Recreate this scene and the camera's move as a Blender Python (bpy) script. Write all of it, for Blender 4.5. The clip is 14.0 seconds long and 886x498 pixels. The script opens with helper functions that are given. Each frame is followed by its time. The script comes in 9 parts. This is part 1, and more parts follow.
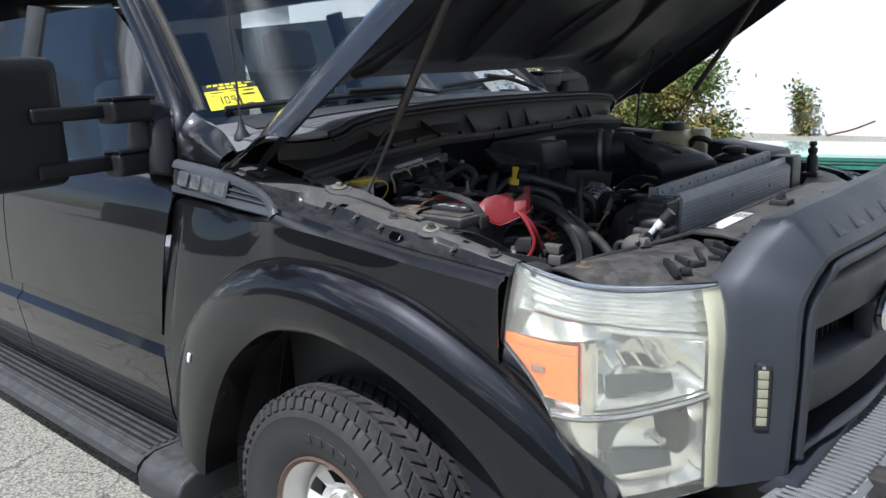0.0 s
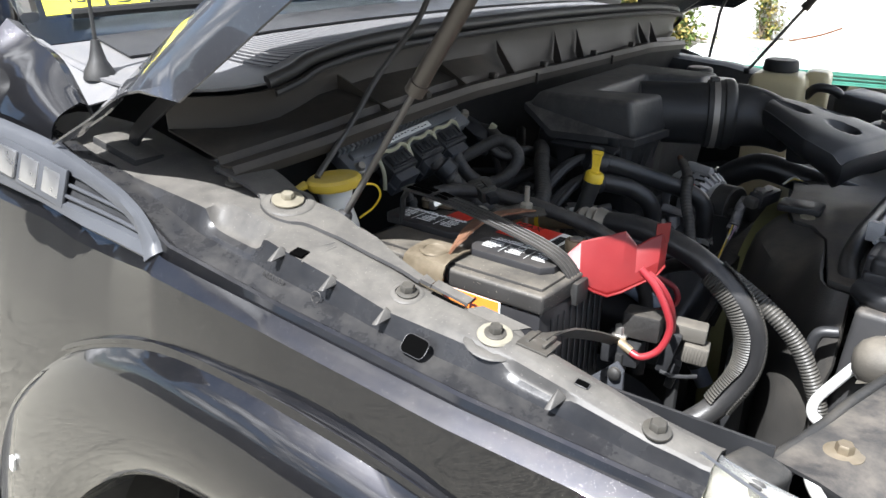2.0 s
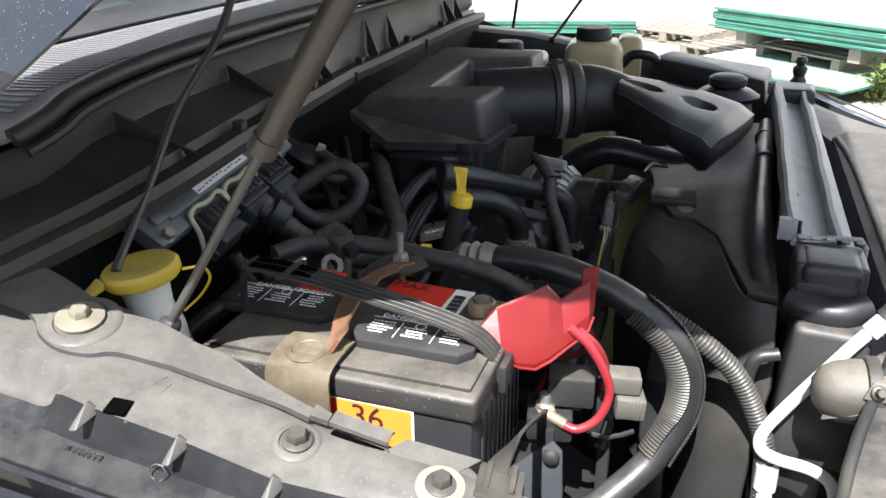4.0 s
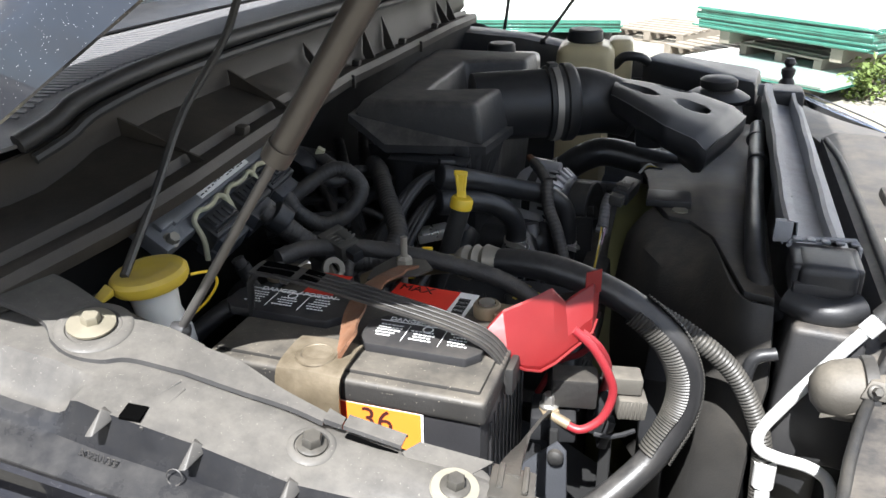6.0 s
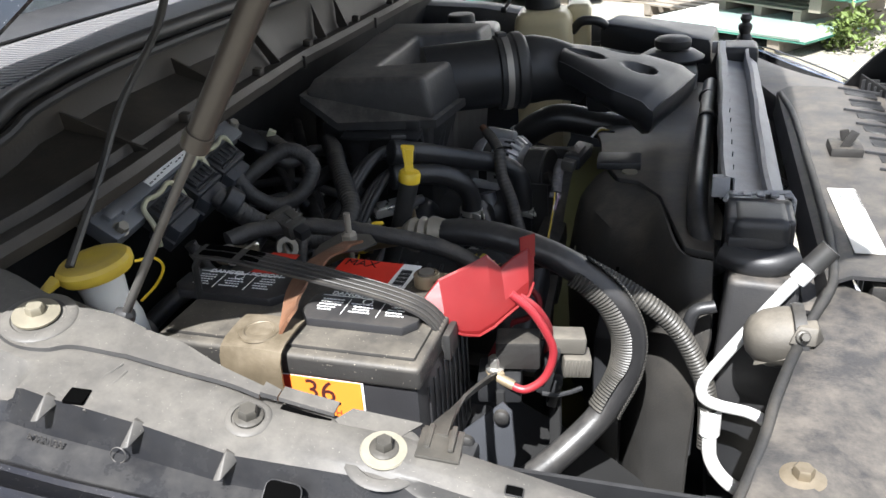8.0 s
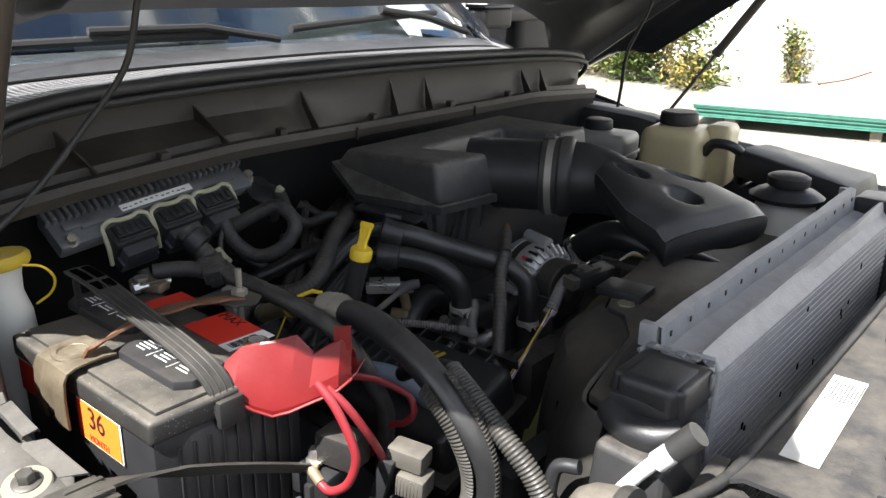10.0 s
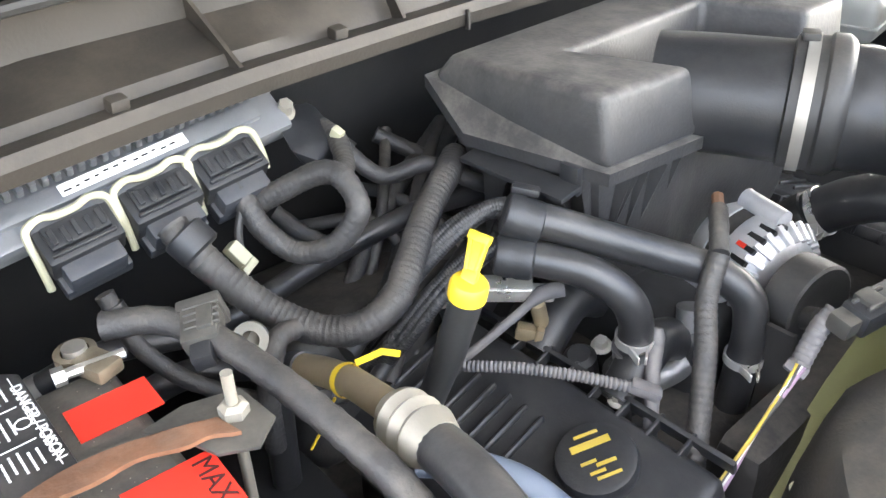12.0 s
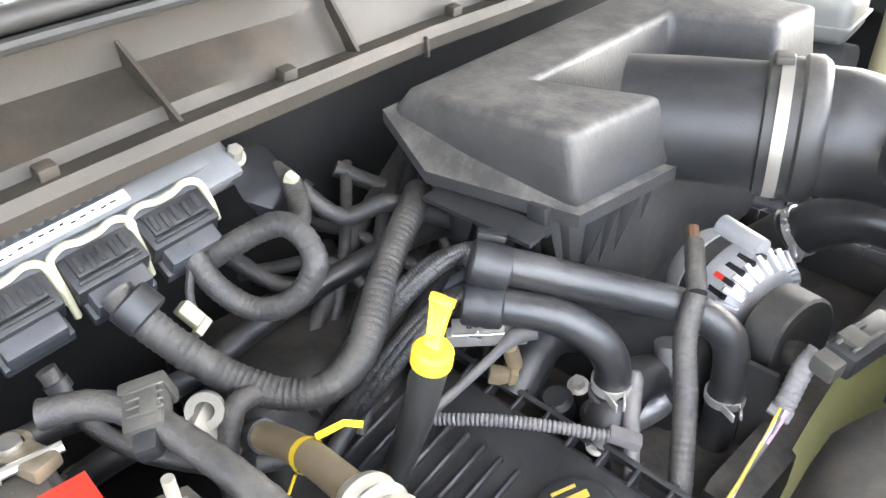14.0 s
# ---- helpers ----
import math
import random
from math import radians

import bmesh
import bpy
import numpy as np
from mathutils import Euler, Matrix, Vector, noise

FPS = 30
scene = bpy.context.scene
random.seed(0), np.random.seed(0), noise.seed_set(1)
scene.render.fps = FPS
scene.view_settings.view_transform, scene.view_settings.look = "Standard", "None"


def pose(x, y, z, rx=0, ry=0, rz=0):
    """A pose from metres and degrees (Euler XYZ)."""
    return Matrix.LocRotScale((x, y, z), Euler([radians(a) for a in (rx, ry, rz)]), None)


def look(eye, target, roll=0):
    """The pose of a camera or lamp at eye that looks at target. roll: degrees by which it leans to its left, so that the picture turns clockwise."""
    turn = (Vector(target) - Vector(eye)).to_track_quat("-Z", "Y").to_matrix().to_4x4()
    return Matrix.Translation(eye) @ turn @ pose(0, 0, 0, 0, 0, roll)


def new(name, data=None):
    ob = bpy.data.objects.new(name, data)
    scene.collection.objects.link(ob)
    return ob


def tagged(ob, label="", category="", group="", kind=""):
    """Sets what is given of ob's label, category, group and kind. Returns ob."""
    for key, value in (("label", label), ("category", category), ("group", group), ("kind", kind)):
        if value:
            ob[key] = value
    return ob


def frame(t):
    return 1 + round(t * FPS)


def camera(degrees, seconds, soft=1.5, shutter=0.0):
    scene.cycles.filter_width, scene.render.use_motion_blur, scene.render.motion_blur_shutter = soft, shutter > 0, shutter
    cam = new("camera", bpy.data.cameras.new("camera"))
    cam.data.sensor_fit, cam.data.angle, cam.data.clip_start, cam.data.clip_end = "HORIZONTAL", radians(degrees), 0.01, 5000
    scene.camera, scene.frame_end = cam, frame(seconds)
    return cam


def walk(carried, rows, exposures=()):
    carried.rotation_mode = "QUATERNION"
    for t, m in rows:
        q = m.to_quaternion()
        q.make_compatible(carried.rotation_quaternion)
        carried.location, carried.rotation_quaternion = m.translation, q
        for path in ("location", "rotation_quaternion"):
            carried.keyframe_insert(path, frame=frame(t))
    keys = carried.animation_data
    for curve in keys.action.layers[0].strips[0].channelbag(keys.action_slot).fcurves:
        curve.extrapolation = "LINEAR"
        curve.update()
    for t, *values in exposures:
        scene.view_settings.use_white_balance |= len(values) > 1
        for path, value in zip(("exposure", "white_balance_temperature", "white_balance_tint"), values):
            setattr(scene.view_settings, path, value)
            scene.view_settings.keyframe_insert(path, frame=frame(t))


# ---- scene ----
cam = camera(58.1, 14.0)
PATH = [
    (0, (1.552, -2.196, 1.569), (0.244, -0.754, 1.115), -2.4),
    (0.5, (1.28, -2.048, 1.592), (0.136, -0.52, 0.993), -2.4),
    (1, (1.054, -1.834, 1.587), (-0.292, -0.48, 0.99), -4.2),
    (1.5, (0.909, -1.628, 1.605), (-0.457, -0.31, 0.976), -2.7),
    (2, (0.742, -1.53, 1.595), (-0.371, -0.04, 0.86), 1.2),
    (2.5, (0.543, -1.432, 1.61), (-0.335, 0.19, 0.837), 0.0),
    (3, (0.518, -1.36, 1.627), (-0.338, 0.294, 0.899), -2.1),
    (3.5, (0.512, -1.347, 1.626), (-0.216, 0.371, 0.907), -0.7),
    (4, (0.504, -1.34, 1.606), (-0.114, 0.382, 0.798), -0.9),
    (6.5, (0.485, -1.366, 1.617), (-0.093, 0.369, 0.806), -0.8),
    (7, (0.481, -1.387, 1.622), (-0.106, 0.364, 0.855), -3.0),
    (7.2, (0.474, -1.372, 1.627), (-0.032, 0.347, 0.74), -3.0),
    (9.3, (0.836, -1.341, 1.614), (-0.262, 0.169, 0.897), -2.9),
    (9.5, (0.875, -1.309, 1.613), (-0.329, 0.141, 0.944), -1.4),
    (10, (0.94, -1.101, 1.593), (-0.275, 0.351, 0.948), 1.0),
    (10.5, (0.912, -0.901, 1.595), (-0.428, 0.385, 0.852), 0.1),
    (11, (0.868, -0.788, 1.591), (-0.652, 0.203, 0.75), -0.5),
    (11.5, (0.719, -0.765, 1.584), (-0.737, 0.231, 0.641), 1.6),
    (12, (0.547, -0.716, 1.579), (-0.728, 0.398, 0.514), -1.5),
    (12.5, (0.49, -0.659, 1.56), (-0.657, 0.521, 0.424), -0.7),
    (13, (0.458, -0.638, 1.592), (-0.69, 0.539, 0.453), -1.2),
    (13.5, (0.464, -0.651, 1.605), (-0.734, 0.517, 0.51), -2.1),
    (14, (0.513, -0.661, 1.606), (-0.717, 0.47, 0.507), -3.0),
]
EXPOSURES = [(0, 0.38, 5620, 10), (0.5, 0.7, 5660, 10), (1, 1.0, 5820, 10), (1.5, 1.68, 5980, 10), (2, 1.72, 6080, 10), (3.5, 1.85, 6220, 10), (7, 1.8, 6170, 10), (9.5, 1.72, 6320, 10), (10.5, 2.2, 6450, 10), (11, 3.65, 6450, 9), (11.5, 4.15, 6500, 10), (12, 4.75, 6540, 10), (12.5, 5.25, 6560, 10), (13.5, 5.35, 6560, 10), (14, 5.15, 6520, 10)]
walk(cam, [(t, look(eye, target, roll)) for t, eye, target, roll in PATH], EXPOSURES)

# ---- world and sun ----
SUN = Vector((0.02, -0.72, 1.0)).normalized()
world = bpy.data.worlds.new("sky")
scene.world = world
world.use_nodes = True
wn, wl = world.node_tree.nodes, world.node_tree.links
wn.clear()
sky = wn.new("ShaderNodeTexSky")
sky.sky_type, sky.sun_disc = "NISHITA", False
sky.sun_elevation = math.asin(SUN.z)
sky.sun_rotation = math.atan2(SUN.x, SUN.y)
sky_bg = wn.new("ShaderNodeBackground")
sky_bg.inputs["Strength"].default_value = 0.07
cloud_bg = wn.new("ShaderNodeBackground")
cloud_bg.inputs["Color"].default_value = (1.0, 0.98, 0.96, 1)
coord = wn.new("ShaderNodeTexCoord")
mapping = wn.new("ShaderNodeMapping")
mapping.inputs["Scale"].default_value = (1.0, 1.0, 2.6)
cloud = wn.new("ShaderNodeTexNoise")
cloud.inputs["Scale"].default_value, cloud.inputs["Detail"].default_value = 3.0, 9.0
ramp = wn.new("ShaderNodeValToRGB")
ramp.color_ramp.elements[0].position, ramp.color_ramp.elements[1].position = 0.43, 0.55
mix = wn.new("ShaderNodeMixShader")
wout = wn.new("ShaderNodeOutputWorld")
wl.new(coord.outputs["Generated"], mapping.inputs["Vector"])
wl.new(mapping.outputs["Vector"], cloud.inputs["Vector"])
wl.new(cloud.outputs["Fac"], ramp.inputs["Fac"])
wl.new(sky.outputs["Color"], sky_bg.inputs["Color"])
core = wn.new("ShaderNodeMapRange")
core.inputs["From Min"].default_value, core.inputs["From Max"].default_value = 0.5, 0.68
core.inputs["To Min"].default_value, core.inputs["To Max"].default_value = 0.16, 1.4
wl.new(cloud.outputs["Fac"], core.inputs["Value"])
wl.new(core.outputs["Result"], cloud_bg.inputs["Strength"])
wl.new(ramp.outputs["Color"], mix.inputs["Fac"])
wl.new(sky_bg.outputs["Background"], mix.inputs[1])
wl.new(cloud_bg.outputs["Background"], mix.inputs[2])
wl.new(mix.outputs["Shader"], wout.inputs["Surface"])
sun = new("sun", bpy.data.lights.new("sun", "SUN"))
sun.data.energy, sun.data.angle, sun.data.color = 5.0, radians(0.55), (1.0, 0.97, 0.93)
sun.matrix_world = look(SUN * 30, (0, 0, 0))
scene.view_settings.exposure = 0.0


# ---- materials ----
def material(name, color, rough=0.5, metal=0.0, var=0.15, scale=25.0, bump=0.1, bscale=180.0, dust=0.0,
             dust_color=(0.33, 0.29, 0.23), coat=0.0, detail=5.0, spec=0.5, rough_var=0.12, even=0.12, dscale=22.0):
    """A surface with variation at two scales, fine relief and settled dust on what faces up."""
    m = bpy.data.materials.new(name)
    m.use_nodes = True
    n, l = m.node_tree.nodes, m.node_tree.links
    p = n["Principled BSDF"]
    tc = n.new("ShaderNodeTexCoord")
    big = n.new("ShaderNodeTexNoise")
    big.inputs["Scale"].default_value, big.inputs["Detail"].default_value = scale, detail
    fine = n.new("ShaderNodeTexNoise")
    fine.inputs["Scale"].default_value, fine.inputs["Detail"].default_value = bscale, 3.0
    for t in (big, fine):
        l.new(tc.outputs["Object"], t.inputs["Vector"])
    shade = n.new("ShaderNodeMix")
    shade.data_type = "RGBA"
    shade.inputs["A"].default_value = (*[c * (1 - var) for c in color], 1)
    shade.inputs["B"].default_value = (*[min(1, c * (1 + var)) for c in color], 1)
    l.new(big.outputs["Fac"], shade.inputs["Factor"])
    out = shade.outputs["Result"]
    rr = n.new("ShaderNodeMapRange")
    rr.inputs["To Min"].default_value, rr.inputs["To Max"].default_value = max(0.02, rough - rough_var), min(1, rough + rough_var)
    l.new(big.outputs["Fac"], rr.inputs["Value"])
    rough_out = rr.outputs["Result"]
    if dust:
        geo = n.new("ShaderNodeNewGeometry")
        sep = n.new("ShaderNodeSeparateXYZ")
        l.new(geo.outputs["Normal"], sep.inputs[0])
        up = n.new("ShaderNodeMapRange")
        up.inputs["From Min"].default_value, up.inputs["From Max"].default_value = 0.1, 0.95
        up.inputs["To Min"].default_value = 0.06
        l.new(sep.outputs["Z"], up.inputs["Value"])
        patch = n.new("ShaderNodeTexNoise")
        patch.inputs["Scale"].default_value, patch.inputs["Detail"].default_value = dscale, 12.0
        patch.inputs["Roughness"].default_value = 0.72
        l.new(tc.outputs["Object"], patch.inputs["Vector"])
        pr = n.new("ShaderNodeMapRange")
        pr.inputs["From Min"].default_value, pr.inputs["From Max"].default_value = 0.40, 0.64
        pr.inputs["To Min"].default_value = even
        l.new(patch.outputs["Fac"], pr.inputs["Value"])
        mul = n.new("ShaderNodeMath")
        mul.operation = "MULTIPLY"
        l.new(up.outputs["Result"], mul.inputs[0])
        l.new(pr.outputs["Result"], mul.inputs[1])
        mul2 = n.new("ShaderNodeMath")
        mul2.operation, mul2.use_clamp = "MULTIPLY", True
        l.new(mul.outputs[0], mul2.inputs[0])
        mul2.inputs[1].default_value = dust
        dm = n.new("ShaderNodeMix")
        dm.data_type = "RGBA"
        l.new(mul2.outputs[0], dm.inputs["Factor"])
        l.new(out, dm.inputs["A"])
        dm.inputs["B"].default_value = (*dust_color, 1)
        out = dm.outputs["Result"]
        rm = n.new("ShaderNodeMix")
        l.new(mul2.outputs[0], rm.inputs["Factor"])
        l.new(rough_out, rm.inputs["A"])
        rm.inputs["B"].default_value = 0.9
        rough_out = rm.outputs["Result"]
    l.new(out, p.inputs["Base Color"])
    l.new(rough_out, p.inputs["Roughness"])
    p.inputs["Metallic"].default_value = metal
    p.inputs["Specular IOR Level"].default_value = spec
    p.inputs["Coat Weight"].default_value = coat
    p.inputs["Coat Roughness"].default_value = 0.015
    if bump:
        b = n.new("ShaderNodeBump")
        b.inputs["Strength"].default_value, b.inputs["Distance"].default_value = bump, 0.002
        l.new(fine.outputs["Fac"], b.inputs["Height"])
        l.new(b.outputs["Normal"], p.inputs["Normal"])
    return m


def glass(name, color=(1, 1, 1), rough=0.0, ior=1.45, alpha=None, haze=0.0):
    m = bpy.data.materials.new(name)
    m.use_nodes = True
    p = m.node_tree.nodes["Principled BSDF"]
    p.inputs["Base Color"].default_value = (*color, 1)
    p.inputs["Roughness"].default_value = rough
    p.inputs["IOR"].default_value = ior
    p.inputs["Transmission Weight"].default_value = 1.0 - haze
    if alpha is not None:
        p.inputs["Alpha"].default_value = alpha
    return m


paint = material("black_car_paint", (0.0125, 0.0128, 0.0155), 0.42, 0.85, 0.2, 6, 0.005, 900, coat=1.0, rough_var=0.05, dust=0.03, spec=0.13)


def speckle(m, scale=300.0, share=0.10, size=0.12, color=(0.45, 0.43, 0.4)):
    """Scattered specks of dust on a glossy surface."""
    n, l = m.node_tree.nodes, m.node_tree.links
    p = n["Principled BSDF"]
    tc = n.new("ShaderNodeTexCoord")
    v = n.new("ShaderNodeTexVoronoi")
    v.inputs["Scale"].default_value = scale
    l.new(tc.outputs["Object"], v.inputs["Vector"])
    near = n.new("ShaderNodeMath")
    near.operation = "LESS_THAN"
    near.inputs[1].default_value = size
    l.new(v.outputs["Distance"], near.inputs[0])
    sep = n.new("ShaderNodeSeparateColor")
    l.new(v.outputs["Color"], sep.inputs[0])
    few = n.new("ShaderNodeMath")
    few.operation = "LESS_THAN"
    few.inputs[1].default_value = share
    l.new(sep.outputs[0], few.inputs[0])
    both = n.new("ShaderNodeMath")
    both.operation = "MULTIPLY"
    l.new(near.outputs[0], both.inputs[0])
    l.new(few.outputs[0], both.inputs[1])
    mix_node = n.new("ShaderNodeMix")
    mix_node.data_type = "RGBA"
    l.new(both.outputs[0], mix_node.inputs["Factor"])
    l.new(p.inputs["Base Color"].links[0].from_socket, mix_node.inputs["A"])
    mix_node.inputs["B"].default_value = (*color, 1)
    l.new(mix_node.outputs["Result"], p.inputs["Base Color"])


speckle(paint, 1000.0, 0.17, 0.16, (0.3, 0.29, 0.28))
dusty_paint = material("dusty_black_underhood_paint", (0.024, 0.0245, 0.026), 0.42, 0.0, 0.3, 40, 0.1, 300, dust=0.33, dust_color=(0.31, 0.285, 0.245), rough_var=0.1, even=0.58, dscale=26.0, spec=0.32)
# Blue-grey film is part dust, part painted-in sky sheen on the bonnet.
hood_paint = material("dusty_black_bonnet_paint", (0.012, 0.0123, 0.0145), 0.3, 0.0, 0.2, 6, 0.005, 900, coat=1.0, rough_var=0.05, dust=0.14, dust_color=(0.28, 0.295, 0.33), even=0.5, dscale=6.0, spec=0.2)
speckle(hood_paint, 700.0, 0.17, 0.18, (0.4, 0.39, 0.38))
face_paint = material("dull_black_wing_edge_paint", (0.014, 0.0145, 0.0165), 0.25, 0.0, 0.3, 30, 0.06, 300, dust=0.12, dust_color=(0.25, 0.235, 0.21), rough_var=0.06, spec=0.3)
speckle(dusty_paint, 620.0, 0.08, 0.16, (0.34, 0.32, 0.28))
hood_under = material("dark_hood_underside", (0.026, 0.026, 0.028), 0.42, 0, 0.3, 12, 0.08, 200, dust=0.1)
plastic = material("black_moulded_plastic", (0.017, 0.0175, 0.019), 0.44, 0, 0.3, 20, 0.12, 500, dust=0.07, dust_color=(0.26, 0.25, 0.235))
dusty_plastic = material("dusty_black_plastic", (0.026, 0.026, 0.027), 0.45, 0, 0.35, 16, 0.15, 400, dust=0.24, dust_color=(0.3, 0.265, 0.215), even=0.35, dscale=34.0)
air_box_mat = material("scuffed_black_air_box", (0.026, 0.026, 0.027), 0.46, 0, 0.5, 45, 0.3, 260, dust=0.46, dust_color=(0.3, 0.275, 0.24), even=0.25, dscale=30.0)
board_mat = material("dusty_running_board", (0.035, 0.035, 0.035), 0.6, 0, 0.3, 18, 0.2, 400, dust=0.14, dust_color=(0.3, 0.28, 0.25))
trim_grey = material("weathered_charcoal_trim", (0.025, 0.028, 0.034), 0.5, 0, 0.15, 9, 0.2, 700)
white_pipe = material("oxidised_white_aluminium", (0.62, 0.62, 0.6), 0.5, 0.1, 0.1, 30, 0.1, 200)
vent_grey = material("faded_grey_vent_trim", (0.05, 0.053, 0.06), 0.5, 0, 0.15, 20, 0.2, 500)
rubber = material("black_rubber", (0.02, 0.02, 0.02), 0.52, 0, 0.25, 30, 0.1, 300, dust=0.11)
hose_mat = material("black_hose_rubber", (0.018, 0.018, 0.019), 0.33, 0, 0.3, 30, 0.12, 260, dust=0.17, dust_color=(0.3, 0.28, 0.25), even=0.2)
tape_mat = material("taped_harness_cloth", (0.03, 0.0285, 0.028), 0.55, 0, 0.35, 30, 0.4, 350, dust=0.22)
cowl_brown = material("dusty_brown_black_cowl_plastic", (0.024, 0.0203, 0.016), 0.6, 0, 0.3, 9, 0.12, 260, dust=0.16, dust_color=(0.26, 0.215, 0.16), dscale=14.0)
liner_mat = material("black_wheel_liner", (0.008, 0.008, 0.008), 0.8, 0, 0.2, 20, 0.1, 300)
cowl_grey = material("sun_faded_grey_cowl_plastic", (0.115, 0.115, 0.12), 0.6, 0, 0.15, 14, 0.3, 500, dust=0.15)
tyre_mat = material("tyre_rubber", (0.024, 0.023, 0.022), 0.75, 0, 0.25, 12, 0.25, 220, dust=0.12)
rim_rust = material("brown_rim_rust", (0.11, 0.07, 0.05), 0.75, 0.1, 0.4, 40, 0.3, 250)
pad_grey = material("weathered_grey_pad", (0.16, 0.16, 0.155), 0.6, 0, 0.15, 20, 0.2, 300)
notice_paper = material("faded_notice", (0.72, 0.7, 0.64), 0.6, 0, 0.12, 30, 0.05, 100)
sup_mat = material("dusty_black_support_plastic", (0.026, 0.026, 0.027), 0.5, 0, 0.35, 16, 0.15, 400, dust=0.3, dust_color=(0.3, 0.26, 0.21))
ferrule_mat = material("dusty_crimped_metal", (0.26, 0.24, 0.2), 0.5, 0.4, 0.2, 40, 0.15, 200, dust=0.3)
white_steel = material("white_painted_steel_wheel", (0.72, 0.7, 0.66), 0.4, 0, 0.1, 14, 0.05, 200)
rust = material("rusted_steel", (0.15, 0.066, 0.032), 0.7, 0.1, 0.7, 45, 0.4, 250, dust=0.14, even=0.2, dscale=50.0)
steel = material("zinc_plated_steel", (0.62, 0.6, 0.56), 0.32, 0.9, 0.2, 40, 0.1, 250)
dull_steel = material("dusty_pressed_steel", (0.13, 0.105, 0.07), 0.45, 0.3, 0.45, 45, 0.2, 250, dust=0.3)
alu = material("cast_aluminium", (0.23, 0.23, 0.235), 0.45, 0.7, 0.45, 60, 0.3, 250)
alu_paint = material("bare_aluminium_sheet", (0.2, 0.204, 0.212), 0.45, 0.5, 0.15, 25, 0.15, 300)
chrome = material("chrome", (0.82, 0.82, 0.82), 0.1, 1.0, 0.05, 30, 0.0)
reflector = material("headlight_reflector", (0.8, 0.81, 0.82), 0.14, 0.9, 0.08, 9, 0.05, 60)
battery_mat = material("dusty_battery_case", (0.026, 0.025, 0.024), 0.5, 0, 0.3, 25, 0.15, 300, dust=0.34, dust_color=(0.3, 0.265, 0.21), even=0.3, dscale=16.0)
speckle(battery_mat, 420.0, 0.12, 0.2, (0.3, 0.27, 0.22))
case_mat = material("black_battery_side", (0.022, 0.022, 0.024), 0.4, 0, 0.25, 25, 0.1, 300, dust=0.1)
red_plastic = material("red_vinyl_boot", (0.175, 0.010, 0.011), 0.4, 0, 0.25, 18, 0.12, 120, dust=0.09, dust_color=(0.36, 0.17, 0.14))
red_wire = material("red_cable_sheath", (0.24, 0.02, 0.026), 0.4, 0, 0.15, 30, 0.08, 200, dust=0.08, dust_color=(0.4, 0.22, 0.2))
red_label = material("red_label", (0.62, 0.035, 0.02), 0.4, 0, 0.06, 30, 0.02)
orange_label = material("orange_label", (0.75, 0.22, 0.03), 0.4, 0, 0.05, 20, 0.02)
white_ink = material("white_print", (0.78, 0.78, 0.76), 0.5, 0, 0.05, 40, 0.0)
dark_ink = material("dark_print", (0.05, 0.012, 0.012), 0.5, 0, 0.1, 40, 0.0)
hole_black = material("dark_hollow", (0.002, 0.002, 0.002), 0.9, 0, 0.1, 40, 0.0, spec=0.0)
black_ink = material("black_print", (0.012, 0.012, 0.012), 0.5, 0, 0.1, 40, 0.0)
yellow = material("yellow_plastic", (0.72, 0.5, 0.03), 0.4, 0, 0.1, 40, 0.05, 200)
yellow_dirty = material("grimy_yellow_cap", (0.5, 0.36, 0.035), 0.5, 0, 0.3, 30, 0.1, 200, dust=0.3)
yellow_paper = material("yellow_paper", (0.9, 0.7, 0.02), 0.6, 0, 0.04, 20, 0.0)
cream = material("cream_lever_plastic", (0.38, 0.365, 0.25), 0.45, 0, 0.15, 30, 0.05, 200, dust=0.15)
tank_white = material("translucent_white_plastic", (0.62, 0.62, 0.58), 0.4, 0, 0.1, 12, 0.05, 100)
cloudy_tank = material("cloudy_grey_reservoir", (0.26, 0.255, 0.235), 0.4, 0, 0.2, 14, 0.05, 100, dust=0.2)
tank_yellow = material("yellowed_reservoir_plastic", (0.5, 0.43, 0.26), 0.4, 0, 0.18, 12, 0.05, 100)
brass = material("tarnished_brass_tube", (0.24, 0.19, 0.12), 0.5, 0.4, 0.25, 30, 0.1, 200, dust=0.2)
olive = material("olive_dusty_shroud", (0.15, 0.15, 0.06), 0.6, 0, 0.25, 12, 0.1, 200)
rod_steel = material("dull_strut_rod", (0.11, 0.105, 0.1), 0.5, 0.6, 0.2, 40, 0.1, 200)
horn_mat = material("dust_coated_horn", (0.05, 0.046, 0.039), 0.55, 0, 0.3, 30, 0.2, 300, dust=0.4, dust_color=(0.34, 0.3, 0.24), even=0.4)
pale_washer = material("pale_zinc_washer", (0.22, 0.205, 0.16), 0.45, 0.1, 0.2, 60, 0.15, 250, dust=0.1)
plug_tan = material("dusty_tan_grey_plug", (0.085, 0.079, 0.068), 0.5, 0, 0.2, 30, 0.1, 250, dust=0.3)
grey_conn = material("dusty_grey_connector", (0.045, 0.043, 0.038), 0.5, 0, 0.2, 30, 0.1, 250, dust=0.2)
bolt_zinc = material("dull_yellowed_zinc", (0.22, 0.2, 0.15), 0.45, 0.35, 0.3, 50, 0.1, 250, dust=0.2)
brace_mat = material("dusty_grey_brace_steel", (0.055, 0.052, 0.046), 0.45, 0.2, 0.3, 40, 0.15, 250, dust=0.15)
strap_mat = material("greyed_rubber_strap", (0.028, 0.027, 0.026), 0.55, 0, 0.2, 40, 0.15, 300, dust=0.13)
